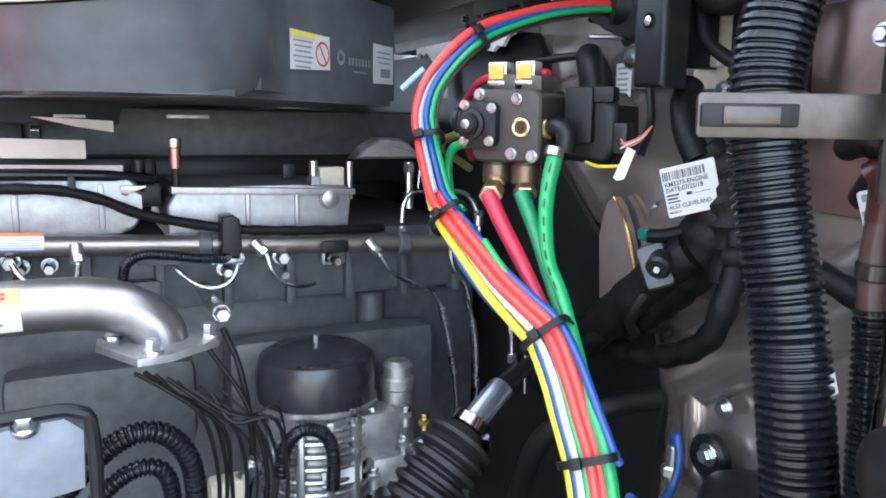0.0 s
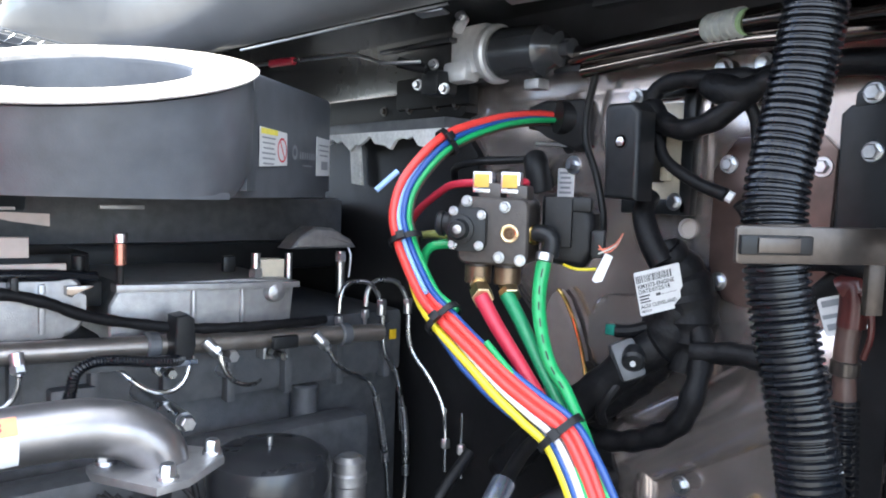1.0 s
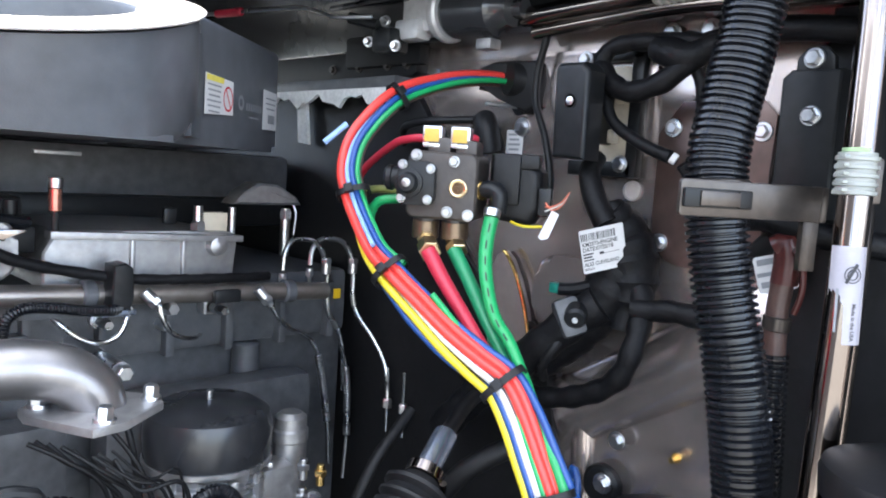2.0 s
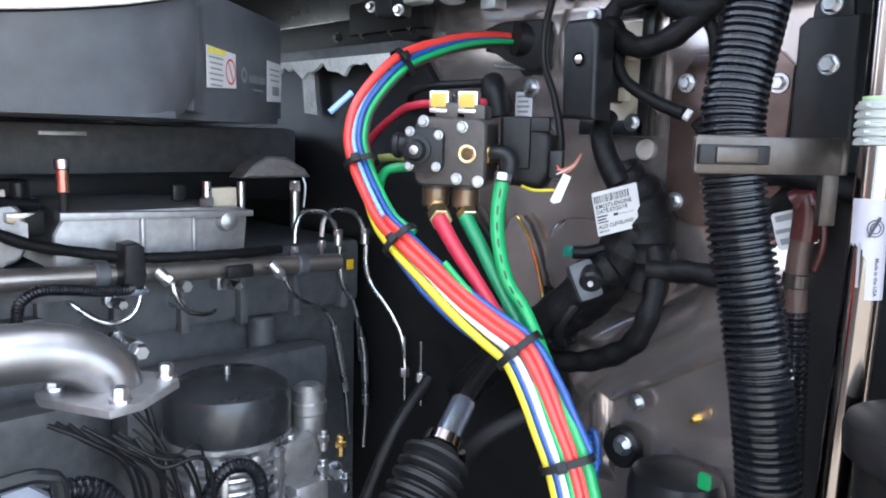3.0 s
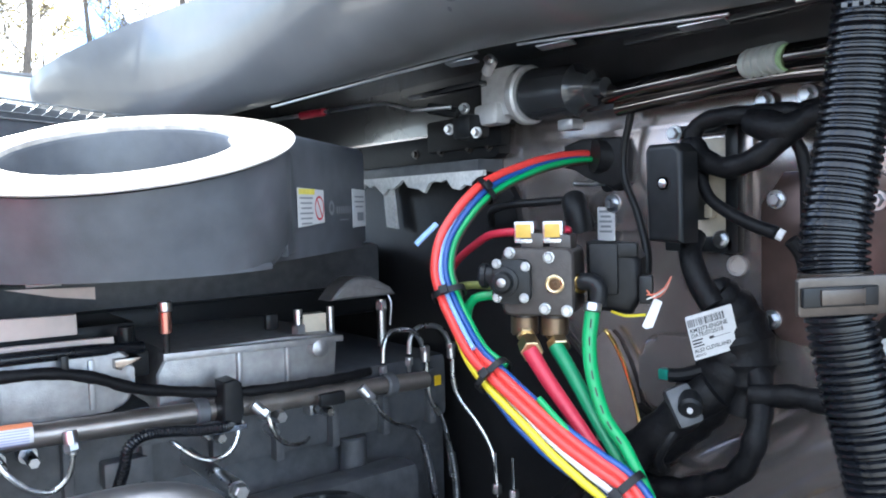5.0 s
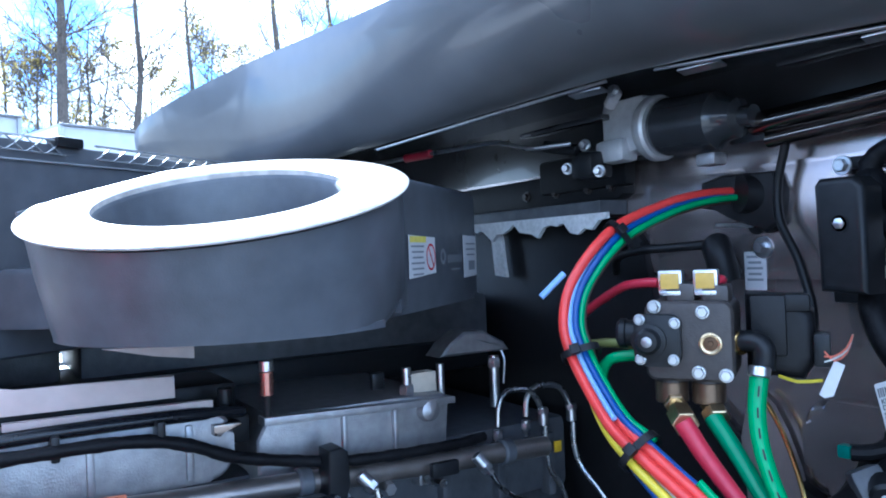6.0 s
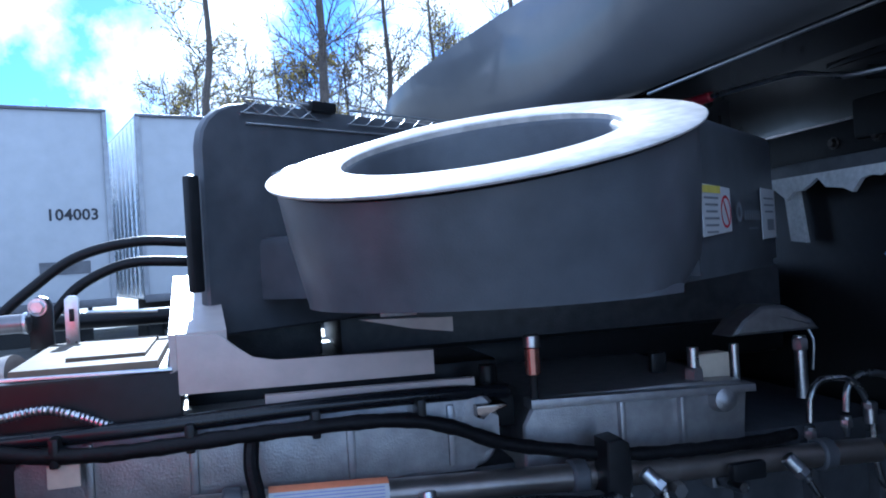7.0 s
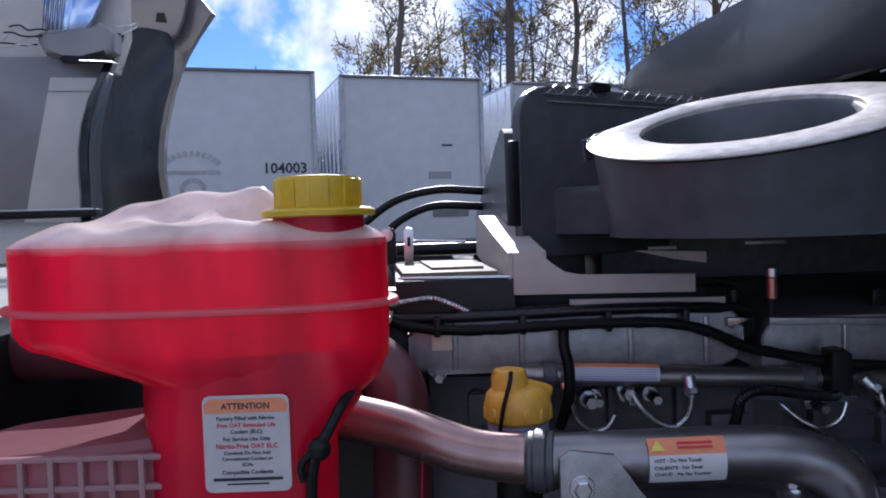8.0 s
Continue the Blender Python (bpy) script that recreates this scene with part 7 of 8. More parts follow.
part("loop", hose(B(), [(0.602, 0.508, 1.755), (0.608, 0.497, 1.735), (0.611, 0.493, 1.71), (0.613, 0.493, 1.68), (0.616, 0.494, 1.65), (0.62, 0.495, 1.62)], 0.0065, 12), TAPE, up)
part("loop", hose(B(), [(0.61, 0.52, 1.765), (0.607, 0.46, 1.775), (0.605, 0.406, 1.778), (0.605, 0.355, 1.772), (0.61, 0.30, 1.765)], 0.0125, 14), TAPE, up)
part("pigtail", hose(B(), [(0.60, 0.608, 1.735), (0.595, 0.600, 1.71), (0.593, 0.585, 1.686), (0.594, 0.548, 1.664), (0.598, 0.517, 1.652)], lambda s: 0.0066 + 0.01 * max(0, s - 0.05), 12), TAPE, up)
part("pigtail_end", hose(B(), [(0.599, 0.516, 1.652), (0.601, 0.511, 1.649)], 0.0062, 10), PAPER, up, "white heat-shrink end")
part("pigtail_tail", hose(B(), [(0.604, 0.505, 1.645), (0.612, 0.498, 1.63), (0.62, 0.495, 1.60)], 0.0075, 10), TAPE, up)

# ---- brake lines at the rear of the engine ----
def brake_line(points, nut, label):
    t = thing("brake_line", points[-1], label, "pipe", group="steel brake lines")
    part("line", hose(B(), points, 0.0038, 10), TUBE, t)
    part("end_nut", hexbolt(rod(B(), nut, Vector(nut) + Vector((0, 0, 0.012)), 0.0055, seg=12), Vector(nut) + Vector((0, 0, -0.002)), (0, 0, 1), 0.0065, 0.011), STEEL, t)
    part("end_tip", rod(B(), Vector(nut) - Vector((0, 0, 0.010)), nut, 0.0025, 0.004, 10), STEEL, t)
    q = Vector(points[4])
    part("fitting", hexbolt(rod(B(), q + Vector((0, 0, -0.014)), q + Vector((0, 0, 0.008)), 0.007, seg=14, bevel=0.001), q, (0, 0, 1), 0.0082, 0.010), STEEL, t)
    return t


brake_line([(0.459, 1.033, 1.465), (0.462, 1.033, 1.492), (0.475, 1.032, 1.508), (0.512, 1.03, 1.505), (0.533, 1.03, 1.470), (0.536, 1.03, 1.43), (0.542, 1.03, 1.395), (0.562, 1.03, 1.365), (0.573, 1.03, 1.328), (0.578, 1.03, 1.27)], (0.459, 1.033, 1.448), "bent bright steel brake line with a zinc nut")
brake_line([(0.509, 1.038, 1.470), (0.513, 1.038, 1.495), (0.528, 1.037, 1.508), (0.566, 1.035, 1.503), (0.585, 1.032, 1.468), (0.586, 1.03, 1.42), (0.594, 1.025, 1.39), (0.602, 1.00, 1.362), (0.603, 0.975, 1.338), (0.604, 0.960, 1.312), (0.605, 0.955, 1.27)], (0.509, 1.038, 1.453), "bent bright steel brake line with a zinc nut")
solo("line_tag", box(B(), (0.548, 1.02, 1.427), (0.012, 0.003, 0.015), 0.001), CAPYELLOW, "small yellow tag on the brake lines", "tag")
for p, label in (([(0.505, 1.02, 1.36), (0.519, 1.02, 1.335), (0.53, 1.02, 1.29), (0.541, 1.02, 1.23), (0.548, 1.02, 1.16)], "spring-wound steel brake line running down"), ([(0.56, 1.02, 1.345), (0.572, 1.02, 1.31), (0.578, 1.02, 1.27), (0.581, 1.02, 1.20), (0.578, 1.02, 1.13)], "spring-wound steel brake line running down")):
    t = thing("brake_line", p[-1], label, "pipe", group="steel brake lines")
    part("line", hose(B(), p, 0.0032, 10), TUBE, t)
    part("spring_guard", ribbed(B(), [Vector(a) for a in p[1:4]], 0.0058, 0.0042, 0.002, 12), STEEL, t)
for x, y in ((0.605, 0.955), (0.607, 0.92)):
    t = thing("short_line", (x, y, 1.22), "thin steel line hanging with a nut", "pipe", group="short hanging lines")
    part("line", rod(B(), (x, y, 1.22), (x - 0.002, y, 1.32), 0.0022, seg=8), TUBE, t)
    part("nut", hexbolt(B(), (x, y, 1.253), (0, 0, 1), 0.0075, 0.018), STEEL, t)

# ---- pump with a black cap ----
pump = thing("fuel_pump", (0.30, 0.935, 1.0), "ribbed aluminium pump body with a black domed cap", "pump")
m = Matrix.Translation((0.30, 0.935, 0))
prof = [(0.070, 1.0)]
for z in np.arange(1.10, 1.245, 0.0165):
    prof += [(0.0675, z), (0.0745, z + 0.002), (0.0755, z + 0.005), (0.0745, z + 0.008), (0.0675, z + 0.010)]
prof += [(0.070, 1.252), (0.0775, 1.254), (0.0775, 1.260), (0.055, 1.262)]
part("body", lathe(B(), m, prof, 48), PUMPCAST, pump)
for k in range(7):
    a = radians(-150 + 28 * k)
    part("casting_web", box(B(), (0.075, 0, 1.19), (0.010, 0.012, 0.12), 0.004, m @ pose(0, 0, 0, 0, 0, math.degrees(a))), PUMPCAST, pump)
part("cap", lathe(B(), m, [(0.075, 1.258), (0.0765, 1.272), (0.0765, 1.300), (0.072, 1.314), (0.058, 1.323), (0.02, 1.327), (0.012, 1.3275)], 48), CAPBLACK, pump, "black domed cap")
part("cap_stud", rod(B(), (0.30, 0.935, 1.32), (0.30, 0.935, 1.338), 0.004, seg=10), STEEL, pump)
can = lathe(B(), Matrix.Translation((0.405, 0.915, 0)), [(0.022, 1.08), (0.022, 1.26), (0.0235, 1.262), (0.0235, 1.275), (0.021, 1.278), (0.021, 1.292), (0.014, 1.298)], 26)
part("side_can", can, CAST, pump)
bm = box(B(), (0.36, 0.90, 1.215), (0.06, 0.05, 0.06), 0.01)
box(bm, (0.375, 0.885, 1.17), (0.05, 0.05, 0.04), 0.008)
part("outlet_block", bm, CAST, pump)
part("outlet_hose", ribbed(B(), [(0.235, 0.865, 1.19), (0.238, 0.858, 1.225), (0.252, 0.852, 1.246), (0.270, 0.850, 1.248), (0.286, 0.848, 1.238), (0.294, 0.846, 1.215), (0.293, 0.846, 1.17)], 0.0088, 0.0042, 0.0016, 14), CONDUIT, pump, "black corrugated elbow hose")
for p in ((0.435, 0.905, 1.175), (0.385, 0.87, 1.145)):
    part("fitting", hexbolt(B(), p, (-0.2, -1, 0), 0.010, 0.02, 0.014), STEEL, pump)
part("side_fitting", hexbolt(rod(B(), (0.185, 0.90, 1.16), (0.21, 0.89, 1.205), 0.010, seg=14, bevel=0.002), (0.20, 0.893, 1.19), (0.5, -0.3, 0.8), 0.013, 0.014), STEEL, pump, "bright elbow fitting")
part("connector", box(B(), (0.178, 0.90, 1.165), (0.045, 0.03, 0.04), 0.008), CREAM, pump, "cream connector")
part("data_label", prism(B(), rounded(0.05, 0.02, 0.002, 2, 0.31, 1.175), 0.137, 0.1375, EN), PAPER, pump)

for k, (x, y, z, mat) in enumerate(((0.40, 0.875, 1.235, STEEL), (0.425, 0.872, 1.222, BRASS), (0.395, 0.868, 1.20, STEEL), (0.44, 0.88, 1.165, STEEL), (0.352, 0.862, 1.165, STEEL))):
    part("union", hexbolt(rod(B(), (x, y, z - 0.014), (x, y, z + 0.014), 0.0055, seg=12, bevel=0.001), (x, y, z - 0.003), (0, 0, 1), 0.0085, 0.010), mat, pump, "small threaded union")

# ---- intake bellows ----
bell = thing("intake_bellows", (0.27, 0.58, 1.15), "black rubber bellows hose with a bright band clamp", "hose")
part("cuff", rod(B(), (0.328, 0.599, 1.311), (0.347, 0.604, 1.329), 0.030, 0.0185, 28, 0.002), RUBBER, bell)
part("bellows", ribbed(B(), [(0.340, 0.602, 1.322), (0.325, 0.598, 1.308), (0.295, 0.592, 1.275), (0.270, 0.585, 1.232), (0.255, 0.58, 1.17), (0.25, 0.575, 1.09)], 0.033, 0.0125, 0.0065, 28), RUBBER, bell)
CD = Vector((0.055, 0.02, 0.045)).normalized()
c0 = Vector((0.350, 0.605, 1.332))
part("band_clamp", rod(B(), c0 - CD * 0.006, c0 + CD * 0.006, 0.0192, seg=32, bevel=0.001), CHROME, bell, "bright steel band clamp")
part("hanger", hose(B(), [(0.39, 0.622, 1.355), (0.47, 0.655, 1.375), (0.56, 0.67, 1.38), (0.65, 0.675, 1.38)], 0.008, 12), RUBBER, bell)
part("clamp_screw", rod(B(), c0 + Vector((0.006, -0.02, -0.004)), c0 + Vector((0.012, -0.014, -0.018)), 0.0035, seg=10), CHROME, bell)
part("pipe", rod(B(), c0 - CD * 0.002, c0 + Vector((0.045, 0.018, 0.026)), 0.0125, seg=28, bevel=0.002), BLUESTEEL, bell, "blued steel pipe end")

# ---- loose hoses low on the engine ----
for pts, r, label in (
        ([(-0.02, 0.84, 1.20), (0.03, 0.835, 1.255), (0.070, 0.83, 1.283), (0.105, 0.83, 1.278), (0.128, 0.83, 1.245), (0.134, 0.83, 1.19), (0.13, 0.83, 1.12)], 0.012, "corrugated black conduit looping low on the engine"),
        ([(0.00, 0.87, 1.16), (0.05, 0.865, 1.215), (0.085, 0.86, 1.232), (0.108, 0.86, 1.215), (0.115, 0.86, 1.15)], 0.010, "thin corrugated black conduit low on the engine")):
    solo("loose_conduit", ribbed(B(), pts, r, 0.0062, 0.0024, 16), CONDUIT, label, "conduit")
rnd = random.Random(11)
for k in range(9):
    x0, y0 = 0.12 + 0.011 * k, 0.875 + rnd.uniform(-0.015, 0.02)
    pts = [(x0 - 0.04, y0, 1.335 - 0.004 * k), (x0 - 0.01 + rnd.uniform(-0.01, 0.01), y0 - 0.012, 1.315 - 0.006 * k), (x0 + 0.028, y0 - 0.014, 1.265 + rnd.uniform(-0.015, 0.015)), (x0 + 0.044 + rnd.uniform(-0.008, 0.008), y0 - 0.008, 1.20), (x0 + 0.040, y0, 1.12)]
    solo("loose_wire", hose(B(), pts, rnd.choice((0.0016, 0.002, 0.0026)), 8), RUBBER, "thin dark wire hanging low on the engine", "wire", group="wires low on the engine")
for pts, r, mat, label in (
        ([(0.20, 0.93, 1.10), (0.215, 0.93, 1.20), (0.205, 0.94, 1.30), (0.19, 0.97, 1.35)], 0.004, RUBBER, "thin black cable low on the engine"),
        ([(0.22, 0.90, 1.12), (0.225, 0.90, 1.19), (0.205, 0.91, 1.27), (0.17, 0.95, 1.33)], 0.003, RUBBER, "thin black cable low on the engine"),
        ([(0.42, 0.86, 1.05), (0.44, 0.84, 1.15), (0.48, 0.83, 1.24), (0.54, 0.83, 1.30)], 0.008, RUBBER, "black rubber hose low behind the bellows"),
        ([(0.52, 0.80, 1.08), (0.50, 0.75, 1.18), (0.50, 0.70, 1.26), (0.55, 0.66, 1.30), (0.62, 0.66, 1.30)], 0.013, RUBBER, "black rubber hose under the valve")):
    solo("rubber_hose", hose(B(), pts, r, 14), mat, label, "hose")
low = thing("lower_bracket_plate", (0.0, 0.70, 1.2), "blue-grey bracket plate below the exhaust pipe", "bracket")
part("plate", prism(B(), [(-0.20, 1.26), (0.028, 1.295), (0.030, 1.347), (0.015, 1.360), (-0.20, 1.342)], 0.295, 0.305, EN, 0.003), PLATEBLUE, low)
part("bolt", hexbolt(B(), (-0.014, 0.695, 1.356), (0, -0.6, 1), 0.009, 0.016, 0.011), STEEL, low)
part("frame", hose(B(), [(-0.2, 0.69, 1.355), (-0.02, 0.69, 1.368), (0.025, 0.69, 1.366), (0.036, 0.69, 1.345), (0.036, 0.69, 1.24)], 0.006, 10), BLACK, low)
bm = box(B(), (0.2, 0.80, 0.86), (2.4, 0.09, 0.27), 0.012)
solo("chassis_rail", bm, BLACK, "black steel chassis rail under the engine", "chassis")
bm = box(B(), (0.42, 0.35, 1.0), (0.5, 0.4, 0.02), 0.006)
solo("splash_shield", bm, BLACK, "black splash shield below the firewall", "shield")
solo("round_canister_lid", lathe(B(), Matrix.Translation((0.463, 0.220, 1.428)), [(0.058, -0.09), (0.062, -0.020), (0.070, -0.018), (0.071, -0.002), (0.069, 0.004), (0.062, 0.007), (0.04, 0.014), (0.015, 0.018)], 48), TIEBLACK, "black round canister lid beside the chrome tube", "lid")

# ---- engine top: wiring, fittings ----
loom = thing("engine_loom", (-0.05, 0.98, 1.49), "black wiring loom clipped along the valve cover", "harness")
part("loom", hose(B(), [(-0.34, 1.0, 1.555), (-0.30, 0.985, 1.535), (-0.223, 0.98, 1.527), (-0.11, 0.978, 1.530), (0.0, 0.978, 1.529), (0.055, 0.98, 1.517), (0.10, 0.985, 1.497), (0.16, 0.988, 1.482), (0.22, 0.985, 1.472), (0.28, 0.985, 1.468), (0.33, 0.988, 1.466), (0.38, 0.995, 1.464), (0.42, 1.01, 1.462)], lambda s: 0.0064 + 0.0004 * math.sin(s * 160) + 0.0003 * math.sin(s * 470), 12), TAPE, loom)
part("loom", hose(B(), [(-0.32, 1.0, 1.54), (-0.2, 0.99, 1.542), (-0.05, 0.99, 1.545), (0.06, 1.0, 1.542), (0.12, 1.02, 1.535)], 0.007, 12), CONDUIT, loom)
part("drop_lead", hose(B(), [(-0.112, 0.985, 1.528), (-0.114, 0.972, 1.505), (-0.110, 0.966, 1.48), (-0.112, 0.965, 1.445), (-0.12, 0.98, 1.41)], 0.0065, 10), TAPE, loom)
for x in (-0.26, -0.16, -0.06, 0.03):
    part("loom_clip", box(B(), (x, 0.99, 1.532), (0.008, 0.03, 0.024), 0.003), BLACK, loom)
part("paper_tab", box(B(), (-0.255, 0.983, 1.513), (0.024, 0.002, 0.018), 0.0005), CREAM, loom, "cream tab")
fit1 = thing("red_coupling", (0.147, 1.017, 1.53), "small clear and red line coupling standing upright", "coupling")
part("body", rod(B(), (0.147, 1.017, 1.548), (0.147, 1.017, 1.574), 0.0072, seg=16, bevel=0.001), material("rosy_coupling", (0.42, 0.20, 0.16), 0.22, 0.8), fit1, "rosy metal barrel")
part("collar", rod(B(), (0.147, 1.017, 1.574), (0.147, 1.017, 1.586), 0.008, seg=16, bevel=0.001), STEEL, fit1)
part("stem", rod(B(), (0.147, 1.017, 1.52), (0.147, 1.017, 1.548), 0.004, seg=10), BLACK, fit1)
fit2 = thing("rail_sensor", (0.336, 1.05, 1.50), "steel and tan sensor block on the valve cover", "sensor")
part("post", hexbolt(rod(B(), (0.330, 1.04, 1.50), (0.330, 1.04, 1.555), 0.006, seg=12), (0.330, 1.04, 1.515), (0, 0, 1), 0.010, 0.02), STEEL, fit2)
part("post", rod(B(), (0.385, 1.05, 1.50), (0.385, 1.05, 1.553), 0.005, seg=12), STEEL, fit2)
part("block", box(B(), (0.358, 1.055, 1.533), (0.036, 0.02, 0.026), 0.002), CREAM, fit2)
part("plate", box(B(), (0.300, 1.06, 1.540), (0.018, 0.01, 0.022), 0.004), BLACK, fit2)
fit3 = thing("line_union", (0.49, 1.08, 1.5), "small steel union with a cap", "fitting")
part("body", hexbolt(rod(B(), (0.49, 1.08, 1.48), (0.49, 1.08, 1.55), 0.007, seg=12), (0.49, 1.08, 1.53), (0, 0, 1), 0.009, 0.018), STEEL, fit3)
part("wire", hose(B(), [(0.505, 1.08, 1.51), (0.508, 1.08, 1.545), (0.505, 1.09, 1.56)], 0.0016, 6), STEEL, fit3)
bm = prism(B(), [(0.405, 1.555), (0.52, 1.555), (0.51, 1.568), (0.478, 1.585), (0.445, 1.587), (0.42, 1.572)], -0.12, -0.08, EN, 0.008, 3)
solo("grey_turbo_cover", bm, CAST, "dull grey curved cover behind the valve cover", "cover")
bm = box(B(), (0.10, 1.05, 1.515), (0.06, 0.05, 0.03), 0.004)
rod(bm, (0.105, 1.03, 1.52), (0.105, 1.03, 1.56), 0.008, seg=12, bevel=0.001)
solo("injector_plug", bm, BLACK, "black connector block on the valve cover", "connector")
solo("silver_clip", prism(B(), [(0.082, 1.520), (0.088, 1.518), (0.094, 1.524), (0.11, 1.527), (0.11, 1.530), (0.082, 1.530)], -0.01, 0.012, EN, 0.001), CHROME, "shiny metal clip on the valve cover", "clip")

# ---- boxes and pipes at the front of the engine ----
ecu = thing("control_box", (-0.25, 1.10, 1.50), "black control box with a cream top plate", "box")
bm = prism(B(), [(-0.325, 1.26), (-0.308, 1.0), (-0.167, 0.995), (-0.185, 1.26)], 1.545, 1.586, FLAT, 0.004, 2)
part("body", bm, BLACK, ecu)
bm = prism(B(), [(-0.325, 1.25), (-0.30, 1.015), (-0.185, 1.01), (-0.20, 1.25)], 1.586, 1.594, FLAT, 0.002)
part("top_plate", bm, TAN, ecu, "cream moulded top plate")
bm = prism(B(), [(-0.285, 1.22), (-0.265, 1.05), (-0.20, 1.05), (-0.21, 1.22)], 1.594, 1.5975, FLAT, 0.001)
part("raised_pad", bm, TAN, ecu)
part("front_lip", hose(B(), [(-0.305, 0.998, 1.589), (-0.172, 0.993, 1.587)], 0.002, 8), STEEL, ecu)
part("edge_connector", box(B(), (-0.316, 1.03, 1.56), (0.02, 0.04, 0.03), 0.003), BLACK, ecu)
solo("braided_cable", hose(B(), [(-0.42, 0.99, 1.556), (-0.36, 0.985, 1.559), (-0.307, 0.985, 1.561), (-0.268, 0.985, 1.565), (-0.245, 0.988, 1.558), (-0.22, 0.995, 1.545)], lambda s: 0.0034 + 0.0006 * math.sin(s * 1700), 10, 0.0009), STEEL, "grey braided cable across the control box", "cable")
cp = thing("charge_air_pipe", (-0.35, 1.27, 1.5), "bent shiny metal pipe with a bolted clamp", "pipe")
part("pipe", hose(B(), [(-0.455, 1.22, 1.44), (-0.452, 1.22, 1.52), (-0.446, 1.22, 1.561), (-0.429, 1.22, 1.593), (-0.403, 1.22, 1.614), (-0.372, 1.22, 1.620), (-0.338, 1.22, 1.621)], 0.010, 20), EGR, cp)
part("pipe_lip", rod(B(), (-0.343, 1.22, 1.621), (-0.338, 1.22, 1.621), 0.0115, seg=20, bevel=0.001), STEEL, cp)
part("upright", prism(B(), [(-0.344, 1.59), (-0.344, 1.638), (-0.340, 1.645), (-0.332, 1.648), (-0.324, 1.645), (-0.320, 1.638), (-0.320, 1.59)], -0.246, -0.24, EN, 0.002), BLACK, cp)
part("bolt", hexbolt(B(), (-0.334, 1.24, 1.636), (0, -1, 0), 0.008, 0.007, 0.010), STEEL, cp)
part("clip", prism(B(), [(-0.308, 1.592), (-0.308, 1.642), (-0.304, 1.646), (-0.296, 1.646), (-0.293, 1.642), (-0.295, 1.592)], -0.244, -0.24, EN, 0.001), STEEL, cp)
part("clip_slot", box(B(), (-0.3005, 1.625, -0.238), (0.005, 0.014, 0.003), 0.001, EN), BLACK, cp)
part("stay_rod", rod(B(), (-0.296, 1.262, 1.626), (-0.215, 1.262, 1.622), 0.0022, seg=10), STEEL, cp)
cp = thing("coolant_elbow", (-0.49, 1.25, 1.45), "large shiny metal coolant elbow in front of the control box", "pipe")
part("elbow", hose(B(), [(-0.60, 1.25, 1.645), (-0.55, 1.25, 1.635), (-0.522, 1.25, 1.615), (-0.509, 1.25, 1.585), (-0.507, 1.25, 1.54), (-0.512, 1.25, 1.44)], 0.026, 24), CHROME, cp)
part("collar", rod(B(), (-0.511, 1.25, 1.51), (-0.512, 1.25, 1.49), 0.0295, seg=26, bevel=0.002), STEEL, cp)
wd = solo("white_duct", hose(B(), [(-0.455, 1.17, 1.42), (-0.43, 1.16, 1.49), (-0.40, 1.15, 1.54), (-0.365, 1.14, 1.566), (-0.325, 1.13, 1.575)], 0.0225, 24), DUCTMETAL, "dull tan metal duct beside the control box", "duct")
part("band", rod(B(), (-0.412, 1.154, 1.524), (-0.400, 1.150, 1.540), 0.0255, seg=24, bevel=0.002), CLIPWHITE, wd)
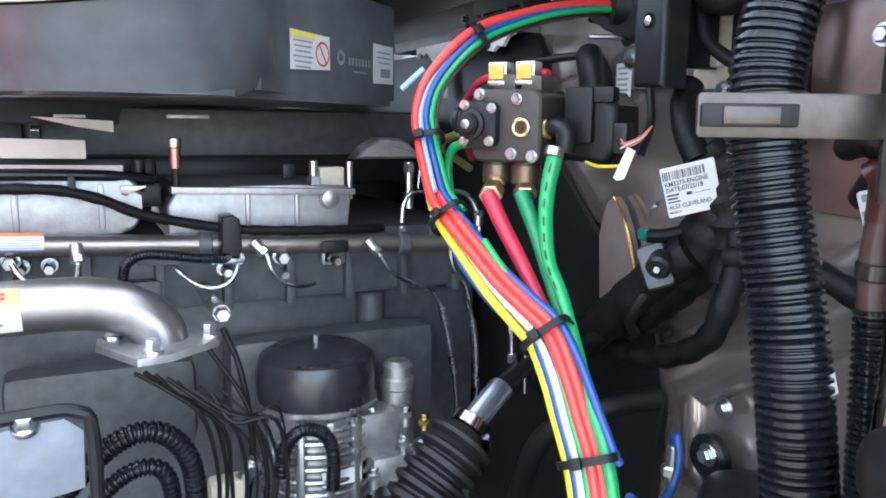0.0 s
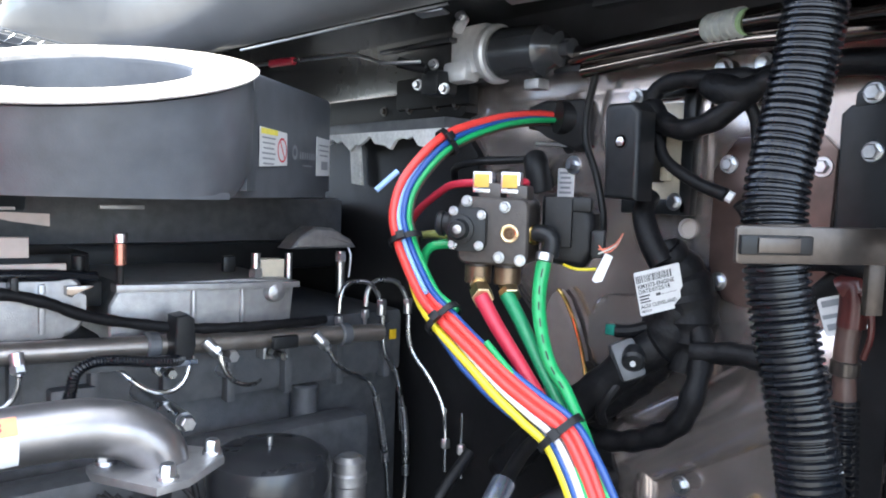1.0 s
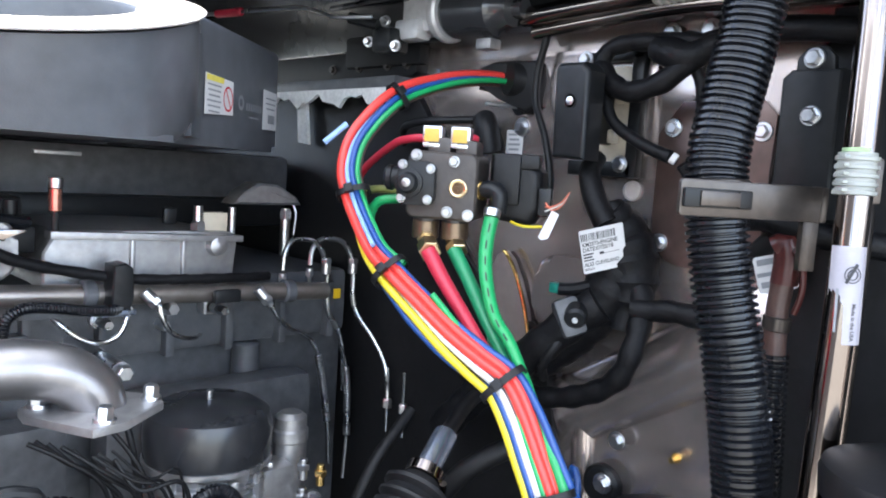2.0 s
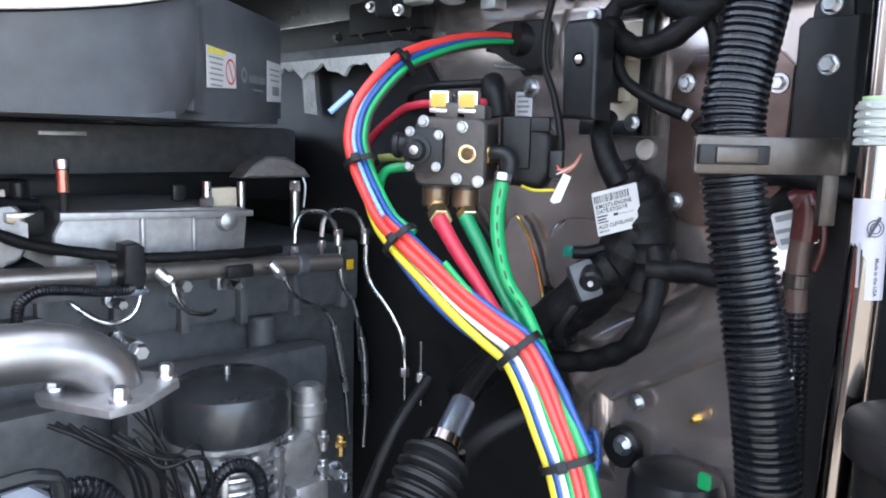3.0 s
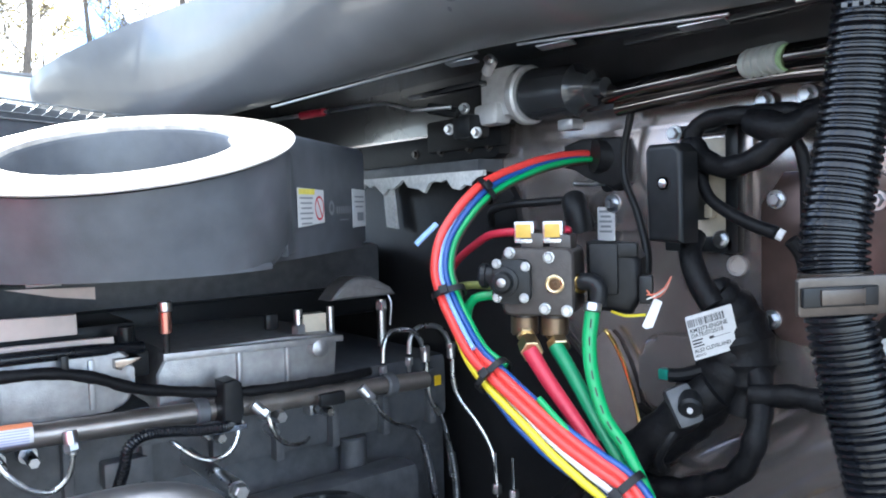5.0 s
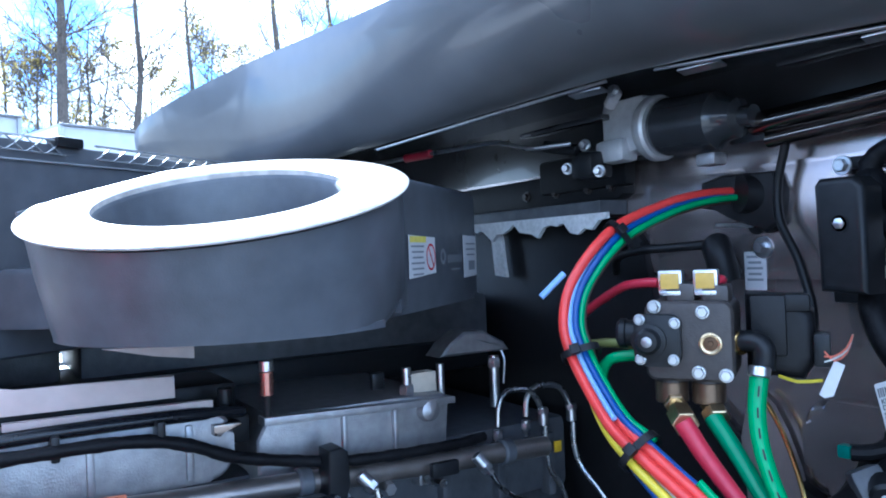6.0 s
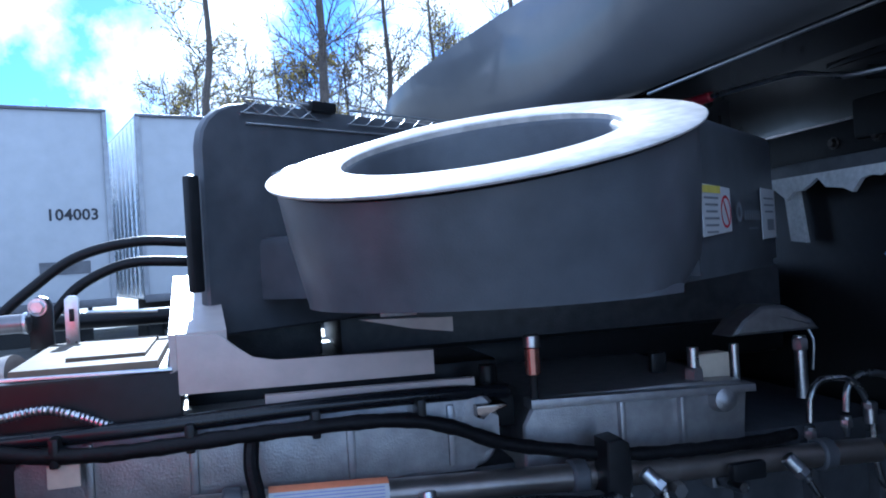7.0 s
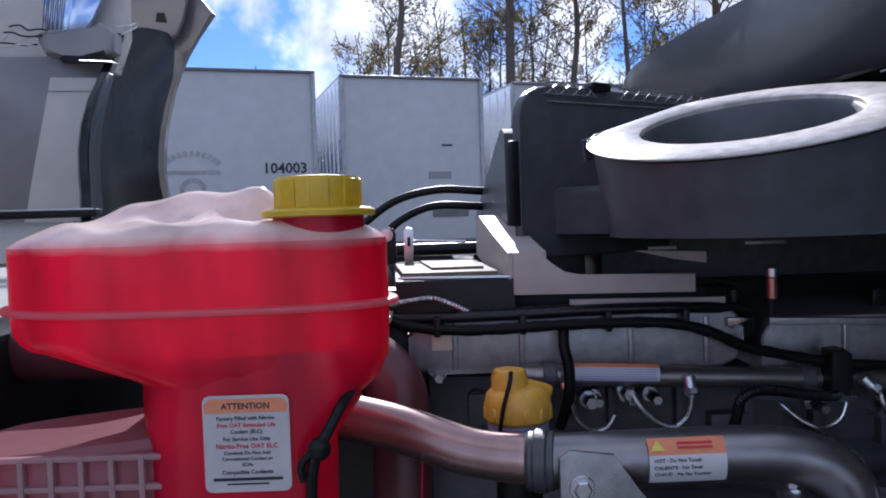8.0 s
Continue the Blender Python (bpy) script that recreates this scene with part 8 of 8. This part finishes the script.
solo("duct_band", rod(B(), (-0.375, 1.155, 1.543), (-0.362, 1.149, 1.553), 0.0255, seg=26, bevel=0.001), STEEL, "steel band on the pale duct", "clamp")
solo("mount_plate", box(B(), (-0.362, 1.0, 1.5455), (0.10, 0.09, 0.008), 0.002), CREAM, "pale flat mount plate below the control box", "plate")
for pts in ([(-0.10, 1.45, 1.70), (-0.183, 1.4, 1.703), (-0.255, 1.4, 1.707), (-0.325, 1.4, 1.692), (-0.38, 1.4, 1.656), (-0.43, 1.4, 1.61), (-0.48, 1.40, 1.53)],
            [(-0.10, 1.45, 1.672), (-0.187, 1.4, 1.677), (-0.26, 1.4, 1.680), (-0.312, 1.4, 1.662), (-0.345, 1.4, 1.635), (-0.37, 1.4, 1.59), (-0.38, 1.4, 1.50)]):
    solo("arched_hose", hose(B(), pts, 0.0068, 16), RUBBER, "thick black hose arching in front of the air cleaner", "hose", group="arched black hoses")
solo("thin_cable", hose(B(), [(-0.43, 1.15, 1.672), (-0.417, 1.15, 1.664), (-0.394, 1.15, 1.648), (-0.375, 1.15, 1.630), (-0.362, 1.16, 1.60)], 0.0013, 8), BLACK, "thin black cable beside the metal pipe", "cable")
solo("radiator_tank", box(B(), (-0.75, 1.25, 1.25), (0.10, 0.95, 0.62), 0.03), BLACK, "black radiator end tank at the engine's front", "radiator")
solo("cross_tube", rod(B(), (-0.44, 1.55, 1.60), (0.10, 1.52, 1.60), 0.012, seg=16), BLACK, "black cross tube behind the control box", "tube")

shroud = thing("fan_shroud", (-0.52, 1.2, 0.9), "black plastic fan shroud at the engine's front", "shroud")
part("side_wall", prism(B(), [(-0.72, 0.9), (-0.28, 0.9), (-0.28, 1.49), (-0.30, 1.525), (-0.34, 1.535), (-0.72, 1.535)], -0.03, -0.02, EN, 0.004), BLACK, shroud)
part("rim", hose(B(), [(-0.28, 1.025, 1.0), (-0.28, 1.025, 1.49), (-0.30, 1.025, 1.525), (-0.34, 1.025, 1.535), (-0.70, 1.025, 1.535)], 0.007, 10), BLACK, shroud)
part("rear_wall", box(B(), (-0.71, 1.3, 1.2), (0.02, 0.56, 0.65), 0.006), BLACK, shroud)
